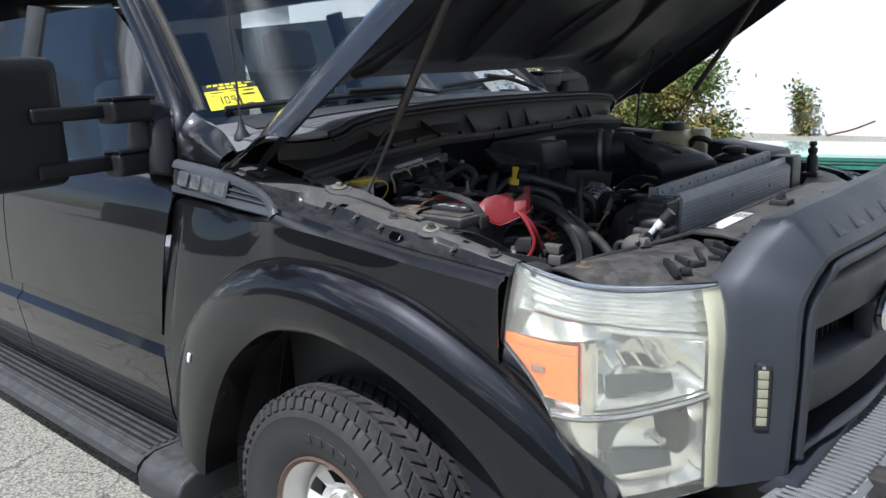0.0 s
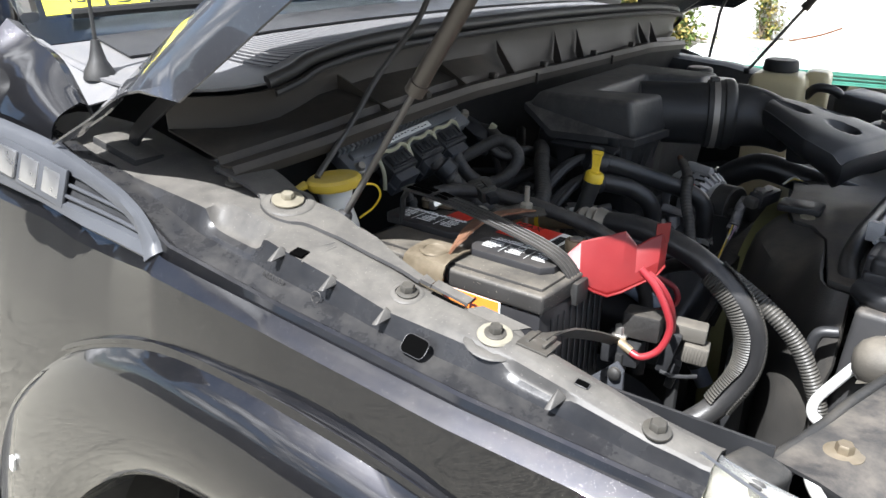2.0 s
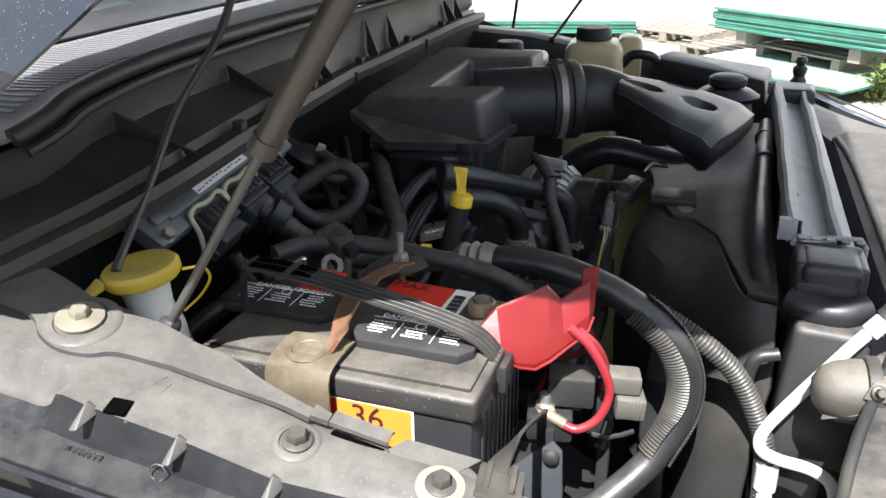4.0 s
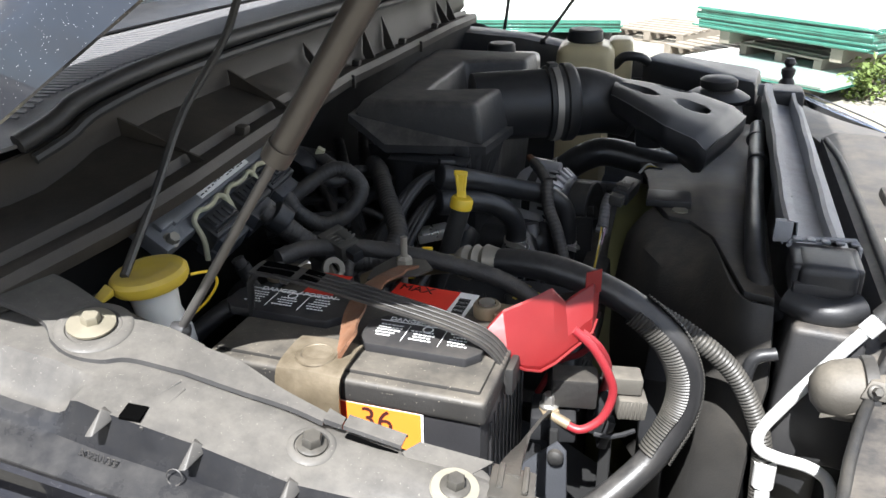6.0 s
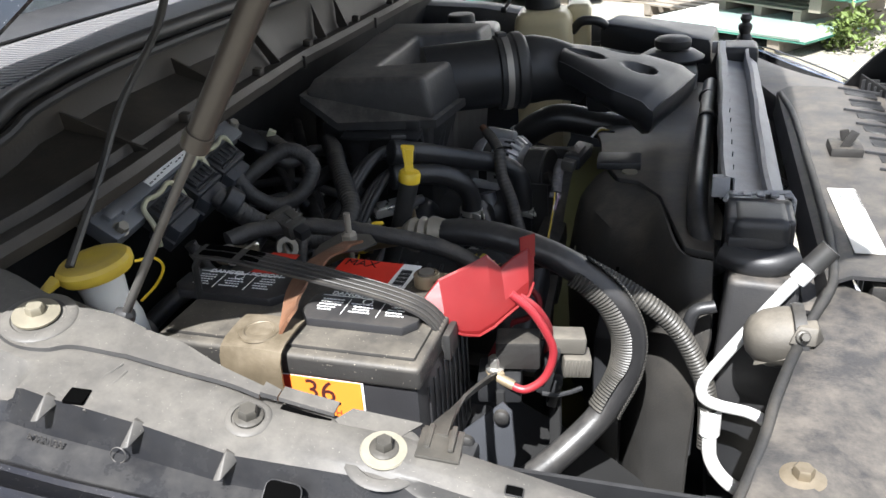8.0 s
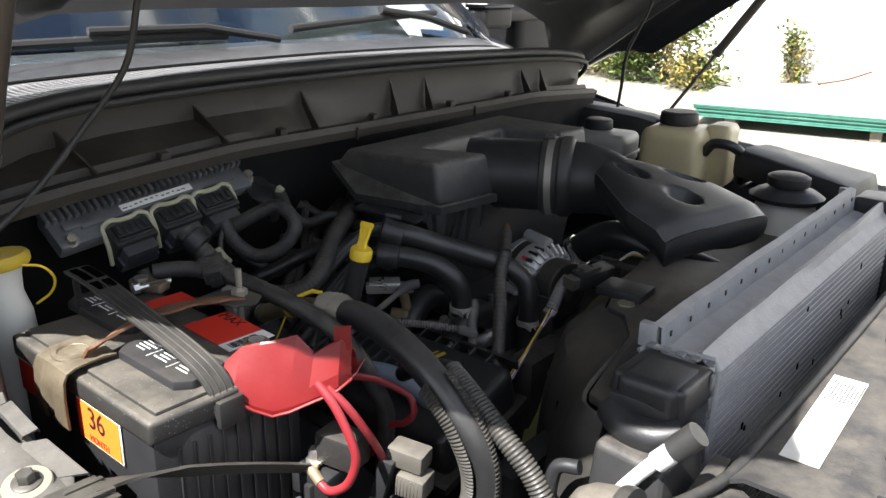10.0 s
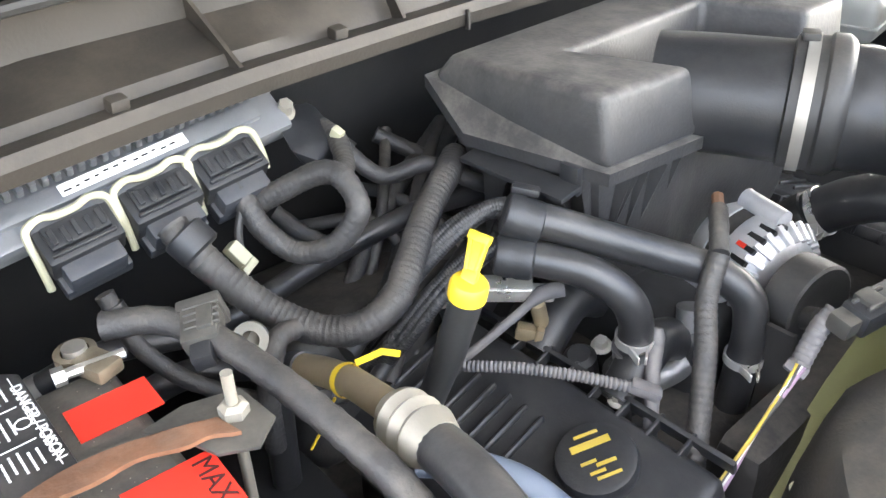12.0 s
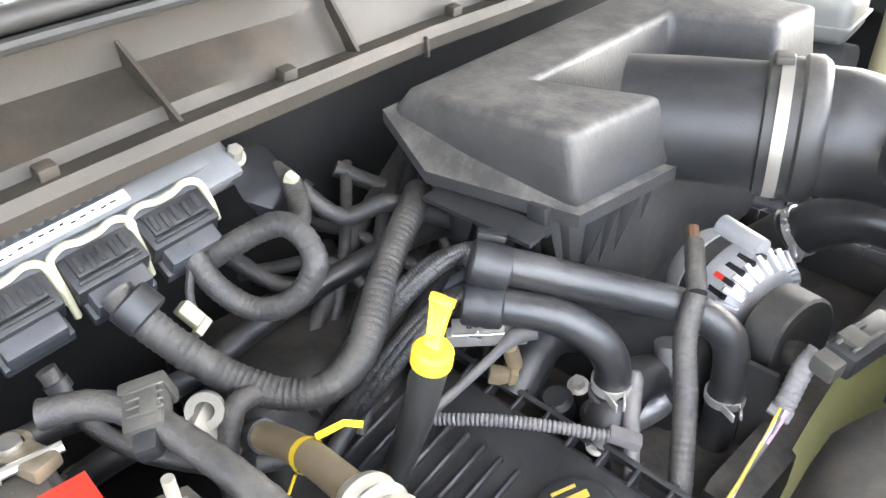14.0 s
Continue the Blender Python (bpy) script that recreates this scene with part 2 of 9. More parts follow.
shroud_mat = material("dusty_black_shroud", (0.028, 0.0272, 0.026), 0.5, 0, 0.4, 18, 0.2, 300, dust=0.27, dust_color=(0.3, 0.25, 0.18), dscale=12.0)
sleeve_mat = material("corrugated_black_sleeve", (0.038, 0.037, 0.034), 0.45, 0, 0.2, 30, 0.1, 250, dust=0.15)
dark_block = material("grimy_engine_iron", (0.024, 0.023, 0.022), 0.55, 0.2, 0.4, 30, 0.4, 140, dust=0.2)
amber = material("amber_lens", (0.8, 0.095, 0.004), 0.2, 0, 0.1, 60, 0.15, 120, coat=0.6)
led_mat = material("pale_led_lens", (0.27, 0.26, 0.18), 0.25, 0, 0.15, 60, 0.1, 200, coat=0.5)
radiator_alu = material("dull_radiator_aluminium", (0.29, 0.295, 0.305), 0.5, 0.15, 0.3, 40, 0.3, 260, dust=0.22, dust_color=(0.26, 0.215, 0.16), even=0.2, dscale=30.0)
mirror_plastic = material("black_mirror_plastic", (0.01, 0.01, 0.011), 0.5, 0, 0.2, 20, 0.1, 600, spec=0.35)
strut_mat = material("dusty_bronze_strut", (0.05, 0.043, 0.037), 0.38, 0.2, 0.2, 30, 0.1, 250, dust=0.15)
dull_chrome = material("weathered_chrome", (0.4, 0.4, 0.41), 0.3, 0.85, 0.2, 60, 0.1, 120)
bare_cast = material("bright_bare_casting", (0.52, 0.52, 0.53), 0.42, 0.55, 0.25, 50, 0.2, 260, dust=0.1)
clip_steel = material("bright_spring_steel", (0.75, 0.73, 0.68), 0.3, 0.75, 0.15, 60, 0.1, 300)
loom_grey = material("dust_grey_loom", (0.115, 0.11, 0.112), 0.65, 0, 0.3, 40, 0.3, 300, dust=0.25)
clamp_steel = material("dull_clamp_steel", (0.32, 0.3, 0.27), 0.5, 0.6, 0.2, 40, 0.1, 200)
blue_enamel = material("blue_emblem", (0.02, 0.06, 0.3), 0.2, 0, 0.1, 30, 0.0, coat=1.0)
seat_mat = material("grey_seat_cloth", (0.2, 0.2, 0.21), 0.85, 0, 0.2, 30, 0.3, 400)
dash_mat = material("dark_dashboard", (0.035, 0.037, 0.042), 0.6, 0, 0.15, 20, 0.2, 400)
wall_white = material("white_painted_block_wall", (0.82, 0.81, 0.79), 0.8, 0, 0.05, 0.8, 0.3, 30)
wood = material("weathered_pallet_wood", (0.2, 0.175, 0.14), 0.85, 0, 0.35, 6, 0.5, 80)
glass_edge = material("green_glass_edge", (0.04, 0.17, 0.125), 0.2, 0, 0.4, 8, 0.05, 60, coat=0.5)
glass_top = material("pale_green_glass_face", (0.42, 0.56, 0.5), 0.15, 0, 0.08, 2, 0.0, coat=0.8)
bark = material("bark", (0.12, 0.09, 0.06), 0.9, 0, 0.3, 20, 0.5, 60)
leaf_green = material("green_leaves", (0.09, 0.13, 0.025), 0.6, 0, 0.45, 3, 0.1, 40)
leaf_dry = material("yellowing_leaves", (0.2, 0.16, 0.035), 0.65, 0, 0.4, 3, 0.1, 40)
brick_red = material("red_brown_paint", (0.2, 0.06, 0.03), 0.8, 0, 0.2, 10, 0.2, 60)
window_glass = glass("windscreen_glass", (0.55, 0.6, 0.6), ior=1.7)
side_glass = glass("dark_tinted_glass", (0.06, 0.07, 0.075), ior=1.85)
lens_glass = glass("hazed_headlight_lens", (1.0, 0.985, 0.88), 0.02, 1.3, haze=0.05)
lens_edge = material("yellowed_lens_edge", (0.33, 0.33, 0.26), 0.35, 0, 0.1, 12, 0.05, 100, coat=0.5)


# ---- building helpers ----
ORIGIN = {}


def thing(name, at, label, category, group="", kind=""):
    e = new(name)
    e.location = at
    e.empty_display_size = 0.05
    ORIGIN[e] = Vector(at)
    return tagged(e, label, category, group, kind)


def finish(bm, angle=38.0):
    bmesh.ops.remove_doubles(bm, verts=bm.verts, dist=1e-6)
    bmesh.ops.recalc_face_normals(bm, faces=bm.faces)
    limit = radians(angle)
    for f in bm.faces:
        f.smooth = True
    for e in bm.edges:
        e.smooth = len(e.link_faces) == 2 and e.calc_face_angle(0.0) < limit


def part(name, bm, mat, parent=None, label="", angle=38.0, kind=""):
    """Links a bmesh in world coordinates as one mesh object under a thing or a part."""
    finish(bm, angle)
    at = ORIGIN.get(parent, Vector((0, 0, 0)))
    bm.transform(Matrix.Translation(-at))
    me = bpy.data.meshes.new(name)
    bm.to_mesh(me)
    bm.free()
    me.materials.append(mat)
    ob = new(name, me)
    ORIGIN[ob] = at
    if parent is not None:
        ob.parent = parent
    return tagged(ob, label, kind=kind)


def single(name, bm, mat, label, category, group="", kind="", angle=38.0):
    """A thing of one mesh, in world coordinates."""
    return tagged(part(name, bm, mat, None, label, angle), label, category, group, kind)


def joined(*bms):
    out = bmesh.new()
    for b in bms:
        me = bpy.data.meshes.new("tmp")
        b.to_mesh(me)
        b.free()
        out.from_mesh(me)
        bpy.data.meshes.remove(me)
    return out


def box(c, d, rot=(0, 0, 0), bev=0.003, seg=2, taper=(1, 1)):
    """A rounded box: centre, size, turn in degrees, taper of its top."""
    bm = bmesh.new()
    bmesh.ops.create_cube(bm, size=1.0)
    for v in bm.verts:
        k = taper if v.co.z > 0 else (1, 1)
        v.co = Vector((v.co.x * d[0] * k[0], v.co.y * d[1] * k[1], v.co.z * d[2]))
    if bev:
        bmesh.ops.bevel(bm, geom=list(bm.edges), offset=min(bev, 0.45 * min(d)), segments=seg, profile=0.6, affect="EDGES")
    bm.transform(pose(*c, *rot))
    return bm


def prism(pts, lo, hi, axis="z", bev=0.0, seg=2, top_scale=1.0):
    """A plan drawn in two axes, drawn out along the third from lo to hi."""
    bm = bmesh.new()
    place = {"z": lambda a, b, h: (a, b, h), "y": lambda a, b, h: (a, h, b), "x": lambda a, b, h: (h, a, b)}[axis]
    ca, cb = sum(p[0] for p in pts) / len(pts), sum(p[1] for p in pts) / len(pts)
    low = [bm.verts.new(place(a, b, lo)) for a, b in pts]
    top = [bm.verts.new(place(ca + (a - ca) * top_scale, cb + (b - cb) * top_scale, hi)) for a, b in pts]
    bm.faces.new(low)
    bm.faces.new(top)
    for i in range(len(pts)):
        j = (i + 1) % len(pts)
        bm.faces.new((low[i], low[j], top[j], top[i]))
    bmesh.ops.recalc_face_normals(bm, faces=bm.faces)
    if bev:
        bmesh.ops.bevel(bm, geom=list(bm.edges), offset=bev, segments=seg, profile=0.6, affect="EDGES")
    return bm


def spline(pts, steps=8, closed=False):
    """A smooth line through the points."""
    P = [Vector(p) for p in pts]
    if len(P) < 3:
        return [P[0].lerp(P[-1], i / steps) for i in range(steps + 1)]
    out, n = [], len(P)
    for i in range(n if closed else n - 1):
        a = P[(i - 1) % n] if closed or i > 0 else P[0] * 2 - P[1]
        b, c = P[i], P[(i + 1) % n]
        d = P[(i + 2) % n] if closed or i + 2 < n else P[-1] * 2 - P[-2]
        for k in range(steps):
            t = k / steps
            out.append(0.5 * ((2 * b) + (c - a) * t + (2 * a - 5 * b + 4 * c - d) * t * t + (3 * b - a - 3 * c + d) * t ** 3))
    if not closed:
        out.append(P[-1])
    return out


def resample(line, step):
    out, rest = [line[0]], 0.0
    for a, b in zip(line, line[1:]):
        length = (b - a).length
        s = step - rest
        while s <= length:
            out.append(a.lerp(b, s / length))
            s += step
        rest = (rest + length) % step if length else rest
    return out


def sweep(line, radius, n=14, cap=True, flat=(1.0, 1.0)):
    """A tube along a line of points; radius may be a function of the step's index and the whole count."""
    bm = bmesh.new()
    rings, up = [], None
    for i, p in enumerate(line):
        d = (line[min(i + 1, len(line) - 1)] - line[max(i - 1, 0)]).normalized()
        if up is None:
            up = d.orthogonal().normalized()
        up = (up - d * up.dot(d)).normalized()
        side = d.cross(up)
        r = radius(i, len(line)) if callable(radius) else radius
        rings.append([bm.verts.new(p + (up * math.cos(2 * math.pi * k / n) * flat[0] + side * math.sin(2 * math.pi * k / n) * flat[1]) * r) for k in range(n)])
    for a, b in zip(rings, rings[1:]):
        for k in range(n):
            bm.faces.new((a[k], a[(k + 1) % n], b[(k + 1) % n], b[k]))
    if cap:
        bm.faces.new(rings[0])
        bm.faces.new(rings[-1])
    return bm


def tube(pts, r, n=14, steps=8):
    return sweep(spline(pts, steps), r, n)


def ridged(pts, r, pitch=0.006, depth=0.002, n=16):
    """Corrugated tube."""
    line = resample(spline(pts, 16), pitch / 4)
    return sweep(line, lambda i, c: r - depth * (0.0, 0.25, 1.0, 0.25)[i % 4], n)


def split_sleeve(pts, r, toward, gap=70.0, pitch=0.0042, depth=0.0020, n=26):
    """Corrugated sleeve slit along its length; the slit faces a given way."""
    line = resample(spline(pts, 16), pitch / 4)
    bm = bmesh.new()
    rings = []
    for i, p in enumerate(line):
        d = (line[min(i + 1, len(line) - 1)] - line[max(i - 1, 0)]).normalized()
        up = Vector(toward)
        up = (up - d * up.dot(d)).normalized()
        side = d.cross(up)
        rr = r - depth * (0.0, 0.3, 1.0, 0.3)[i % 4]
        ring = []
        for q in (rr, rr - 0.0012):
            for k in range(n + 1):
                a = radians(gap / 2 + (360 - gap) * (k if q == rr else n - k) / n)
                ring.append(bm.verts.new(p + (up * math.cos(a) + side * math.sin(a)) * q))
        rings.append(ring)
    m = len(rings[0])
    for a, b in zip(rings, rings[1:]):
        for k in range(m):
            bm.faces.new((a[k], a[(k + 1) % m], b[(k + 1) % m], b[k]))
    bm.faces.new(rings[0])
    bm.faces.new(rings[-1])
    return bm


def taped(pts, r, n=12, turn=0.016, seed=1):
    """Harness wrapped in tape: slight steps and an uneven girth."""
    line = resample(spline(pts, 14), turn / 3)
    return sweep(line, lambda i, c: r * (1 + 0.055 * (i % 3 == 0) + 0.06 * noise.noise(Vector((i * 0.13, seed * 7.1, 0)))), n)


def lathe(profile, at=(0, 0, 0), axis=(0, 0, 1), n=28, cap=True):
    """Turns a profile of (radius, height) round an axis."""
    bm = bmesh.new()
    rings = [[bm.verts.new((r * math.cos(2 * math.pi * k / n), r * math.sin(2 * math.pi * k / n), h)) for k in range(n)] for r, h in profile]
    for a, b in zip(rings, rings[1:]):
        for k in range(n):
            bm.faces.new((a[k], a[(k + 1) % n], b[(k + 1) % n], b[k]))
    if cap:
        for ring in (rings[0], rings[-1]):
            bm.faces.new(ring)
    q = Vector(axis).to_track_quat("Z", "Y").to_matrix().to_4x4()
    bm.transform(Matrix.Translation(at) @ q)
    return bm


def hull(pts, bev=0.004):
    bm = bmesh.new()
    for p in pts:
        bm.verts.new(p)
    bmesh.ops.convex_hull(bm, input=list(bm.verts))
    loose = [v for v in bm.verts if not v.link_faces]
    bmesh.ops.delete(bm, geom=loose, context="VERTS")
    bmesh.ops.dissolve_limit(bm, angle_limit=0.06, verts=list(bm.verts), edges=list(bm.edges))
    if bev:
        bmesh.ops.bevel(bm, geom=list(bm.edges), offset=bev, segments=2, profile=0.6, affect="EDGES")
    return bm


def frustum(low, top, z0, z1, bev=0.0, seg=2):
    """A block between two plans of as many corners."""
    bm = bmesh.new()
    a = [bm.verts.new((x, y, z0)) for x, y in low]
    b = [bm.verts.new((x, y, z1)) for x, y in top]
    bm.faces.new(a)
    bm.faces.new(b)
    for i in range(len(a)):
        j = (i + 1) % len(a)
        bm.faces.new((a[i], a[j], b[j], b[i]))
    bmesh.ops.recalc_face_normals(bm, faces=bm.faces)
    if bev:
        bmesh.ops.bevel(bm, geom=list(bm.edges), offset=bev, segments=seg, profile=0.6, affect="EDGES")
    return bm


def sheet(rows, thick=0.003, flip=False):
    """A panel of real thickness through a grid of points."""
    bm = bmesh.new()
    R = [[Vector(p) for p in row] for row in rows]
    nr, nc = len(R), len(R[0])
    normals = []
    for i in range(nr):
        line = []
        for j in range(nc):
            du = R[min(i + 1, nr - 1)][j] - R[max(i - 1, 0)][j]
            dv = R[i][min(j + 1, nc - 1)] - R[i][max(j - 1, 0)]
            w = du.cross(dv)
            line.append((w.normalized() if w.length > 1e-9 else Vector((0, 0, 1))) * (-thick if flip else thick))
        normals.append(line)
    a = [[bm.verts.new(p) for p in row] for row in R]
    b = [[bm.verts.new(R[i][j] - normals[i][j]) for j in range(nc)] for i in range(nr)]
    for i in range(nr - 1):
        for j in range(nc - 1):
            bm.faces.new((a[i][j], a[i][j + 1], a[i + 1][j + 1], a[i + 1][j]))
            bm.faces.new((b[i][j], b[i + 1][j], b[i + 1][j + 1], b[i][j + 1]))
    for i in range(nr - 1):
        bm.faces.new((a[i][0], a[i + 1][0], b[i + 1][0], b[i][0]))
        bm.faces.new((a[i][-1], b[i][-1], b[i + 1][-1], a[i + 1][-1]))
    for j in range(nc - 1):
        bm.faces.new((a[0][j], b[0][j], b[0][j + 1], a[0][j + 1]))
        bm.faces.new((a[-1][j], a[-1][j + 1], b[-1][j + 1], b[-1][j]))
    return bm


def at_x(table, x):
    """Reads a table of (x, value...) at x, in straight steps."""
    if x <= table[0][0]:
        return table[0][1:]
    for a, b in zip(table, table[1:]):
        if x <= b[0]:
            k = (x - a[0]) / (b[0] - a[0])
            return tuple(p + (q - p) * k for p, q in zip(a[1:], b[1:]))
    return table[-1][1:]


def hex_bolt(at, r=0.008, h=0.007, washer=0.016, axis=(0, 0, 1)):
    return joined(lathe([(washer, 0), (washer, 0.002), (washer * 0.72, 0.0035), (0.001, 0.0035)], at, axis, 24),
                  lathe([(r, 0.0035), (r, 0.0035 + h * 0.8), (r * 0.85, 0.0035 + h), (0.0005, 0.0035 + h)], at, axis, 6))


def text(name, body, size, m, mat, parent, depth=0.0004, align="CENTER"):
    cu = bpy.data.curves.new(name, "FONT")
    cu.body, cu.size, cu.extrude, cu.align_x, cu.align_y = body, size, depth, align, "CENTER"
    ob = bpy.data.objects.new(name, cu)
    me = bpy.data.meshes.new_from_object(ob)
    bpy.data.objects.remove(ob)
    me.materials.append(mat)
    me.transform(Matrix.Translation(-ORIGIN.get(parent, Vector((0, 0, 0)))) @ m)
    t = new(name, me)
    ORIGIN[t] = ORIGIN.get(parent, Vector((0, 0, 0)))
    t.parent = parent
    return t


# ---- ground and background ----
def ground_material():
    m = material("worn_asphalt", (0.38, 0.355, 0.29), 0.9, 0, 0.35, 45, 0.8, 110)
    n, l = m.node_tree.nodes, m.node_tree.links
    p = n["Principled BSDF"]
    base = p.inputs["Base Color"].links[0].from_socket
    tc = n.new("ShaderNodeTexCoord")
    grit = n.new("ShaderNodeTexVoronoi")
    grit.inputs["Scale"].default_value = 85.0
    l.new(tc.outputs["Object"], grit.inputs["Vector"])
    gr = n.new("ShaderNodeMapRange")
    gr.inputs["From Max"].default_value = 0.75
    gr.inputs["To Min"].default_value, gr.inputs["To Max"].default_value = 1.35, 0.4
    l.new(grit.outputs["Distance"], gr.inputs["Value"])
    warp = n.new("ShaderNodeTexNoise")
    warp.inputs["Scale"].default_value, warp.inputs["Detail"].default_value = 3.0, 6.0
    l.new(tc.outputs["Object"], warp.inputs["Vector"])
    add = n.new("ShaderNodeVectorMath")
    add.operation = "ADD"
    sc = n.new("ShaderNodeVectorMath")
    sc.operation = "SCALE"
    sc.inputs["Scale"].default_value = 0.35
    l.new(warp.outputs["Color"], sc.inputs[0])
    l.new(tc.outputs["Object"], add.inputs[0])
    l.new(sc.outputs[0], add.inputs[1])
    crack = n.new("ShaderNodeTexVoronoi")
    crack.feature = "DISTANCE_TO_EDGE"
    crack.inputs["Scale"].default_value = 2.2
    l.new(add.outputs[0], crack.inputs["Vector"])
    cr = n.new("ShaderNodeMapRange")
    cr.inputs["From Max"].default_value = 0.018
    cr.inputs["To Min"].default_value = 0.4
    l.new(crack.outputs["Distance"], cr.inputs["Value"])
    k = n.new("ShaderNodeMath")
    k.operation = "MULTIPLY"
    l.new(gr.outputs["Result"], k.inputs[0])
    l.new(cr.outputs["Result"], k.inputs[1])
    mul = n.new("ShaderNodeVectorMath")
    mul.operation = "SCALE"
    l.new(base, mul.inputs[0])
    l.new(k.outputs[0], mul.inputs["Scale"])
    l.new(mul.outputs[0], p.inputs["Base Color"])
    return m


asphalt = ground_material()
gm = bmesh.new()
edges = [-900, -120, -30, -12, -6, -3, -1, 1, 3, 6, 12, 30, 120, 900]
GROUND = -0.05
vs = [[gm.verts.new((x, y, GROUND)) for y in edges] for x in edges]
for i in range(len(edges) - 1):
    for j in range(len(edges) - 1):
        gm.faces.new((vs[i][j], vs[i + 1][j], vs[i + 1][j + 1], vs[i][j + 1]))
single("ground", gm, asphalt, "pale cracked gravelly asphalt yard", "ground", kind="structure")

yard_wall = thing("wall_north", (0, 13.85, GROUND), "tall white painted block wall behind the yard", "wall", kind="structure")
part("wall", box((4, 14.0, 3.15), (46, 0.3, 6.4), bev=0.01), wall_white, yard_wall)
part("coping", box((4, 13.98, 6.41), (46.1, 0.42, 0.12), bev=0.02), wall_white, yard_wall)
# Out-of-view wall, added so the truck's side mirrors something dark.
wall_side = thing("wall_south", (0, -16, GROUND), "plain dull wall of the yard's other side", "wall", kind="structure")
part("wall", box((-2, -16.2, 1.55), (60, 0.3, 3.2), bev=0.01), material("dull_wall", (0.13, 0.127, 0.118), 0.9, 0, 0.15, 1.2, 0.3, 20), wall_side)


def foliage(centre, size, count, leaf, rng, seeds=7):
    """A crown of many small leaves set in uneven clumps."""
    bm = bmesh.new()
    clumps = [Vector((rng.gauss(0, 0.36), rng.gauss(0, 0.36), rng.uniform(-0.5, 0.5))) for _ in range(seeds)]
    for _ in range(count):
        c = rng.choice(clumps)
        o = Vector((rng.gauss(0, 0.17), rng.gauss(0, 0.17), rng.gauss(0, 0.15))) + c
        p = Vector(centre) + Vector((o.x * size[0], o.y * size[1], o.z * size[2]))
        a = leaf * rng.uniform(0.6, 1.35)
        m = Euler((rng.uniform(-1, 1), rng.uniform(-1, 1), rng.uniform(0, 6.3))).to_matrix()
        q = [bm.verts.new(p + m @ Vector(s)) for s in ((-a, 0, 0), (0, -a * 0.45, a * 0.12), (a, 0, 0), (0, a * 0.45, a * 0.12))]
        bm.faces.new(q)
    return bm


def shrub(name, at, size, count, leaf, mats, label, seed, group=""):
    rng = random.Random(seed)
    t = thing(name, at, label, "tree" if "tree" in name else "shrub", group)
    stems = []
    for k in range(5):
        a = rng.uniform(0, 6.3)
        tip = Vector(at) + Vector((math.cos(a) * size[0] * 0.3, math.sin(a) * size[1] * 0.3, size[2] * rng.uniform(0.55, 0.95)))
        mid = Vector(at).lerp(tip, 0.5) + Vector((rng.uniform(-0.06, 0.06), rng.uniform(-0.06, 0.06), 0.05))
        stems.append(sweep(spline([Vector(at), mid, tip], 6), lambda i, c: max(0.006, 0.045 * size[2] / 3 * (1 - 0.8 * i / c)), 7))
    part("trunk", joined(*stems), bark, t)
    c = (at[0], at[1], at[2] + size[2] * 0.58)
    part("crown", foliage(c, size, count, leaf, rng, 14), mats[0], t)
    part("dry_leaves", foliage(c, size, count // 2, leaf, rng, 10), mats[1], t, "yellowing leaves")
    return t


shrub("shrub", (-5.17, 11.99, GROUND), (1.25, 1.1, 1.2), 5200, 0.055, (leaf_green, leaf_dry), "wide green and yellowing shrub against the white wall", 3)
shrub("shrub", (-7.64, 12.61, GROUND), (2.2, 1.4, 2.2), 5600, 0.065, (leaf_dry, leaf_green), "tall yellowing shrub by the white wall", 4)
shrub("shrub", (-3.57, 13.58, GROUND), (0.35, 0.25, 0.8), 420, 0.05, (leaf_green, leaf_dry), "small weed growing at the foot of the wall", 5)
shrub("shrub", (-0.68, 13.58, GROUND), (0.38, 0.25, 0.85), 420, 0.05, (leaf_green, leaf_dry), "small weed growing at the foot of the wall", 6)
shrub("shrub", (1.80, 6.3, GROUND), (0.35, 0.3, 0.32), 500, 0.03, (leaf_green, leaf_green), "low tuft of grass beside the stacked glass", 8)


def pallet(at, turn, layers=1):
    t = thing("pallet", (0, 0, 0), "weathered grey wooden pallet lying on the asphalt", "pallet", "pallets in the yard")
    for k in range(7):
        part("board", box((-0.52 + k * 0.173, 0, 0.131), (0.1, 1.0, 0.02), bev=0.002, seg=1), wood, t)
    for y in (-0.45, 0, 0.45):
        part("runner", box((0, y, 0.07), (1.14, 0.09, 0.1), bev=0.003, seg=1), wood, t)
    for x in (-0.5, 0, 0.5):
        part("bottom_board", box((x, 0, 0.011), (0.1, 1.0, 0.02), bev=0.002, seg=1), wood, t)
    t.matrix_basis = pose(at[0], at[1], at[2], 0, 0, turn)
    return t


def glass_stack(at, turn, size, sheets, label):
    """Sheets of plate glass lying on two bearers; the green shows at their edges."""
    t = thing("glass_stack", (0, 0, 0), label, "glass sheets", "stacks of glass in the yard")
    rng = random.Random(int(at[0] * 100))
    for x in (-0.32, 0.32):
        part("bearer", box((x * size[0], 0, 0.06), (0.12, size[1] * 0.95, 0.12), bev=0.004, seg=1), wood, t)
    z = 0.121
    for k in range(sheets):
        h = 0.02
        part("sheet", box((rng.uniform(-0.03, 0.03), rng.uniform(-0.03, 0.03), z + h / 2), (size[0], size[1], h), (0, 0, rng.uniform(-0.6, 0.6)), bev=0.002, seg=1),
             glass_top if k >= sheets - 2 else glass_edge, t)
        z += h + 0.0005
    t.matrix_basis = pose(at[0], at[1], at[2], 0, 0, turn)
    return t


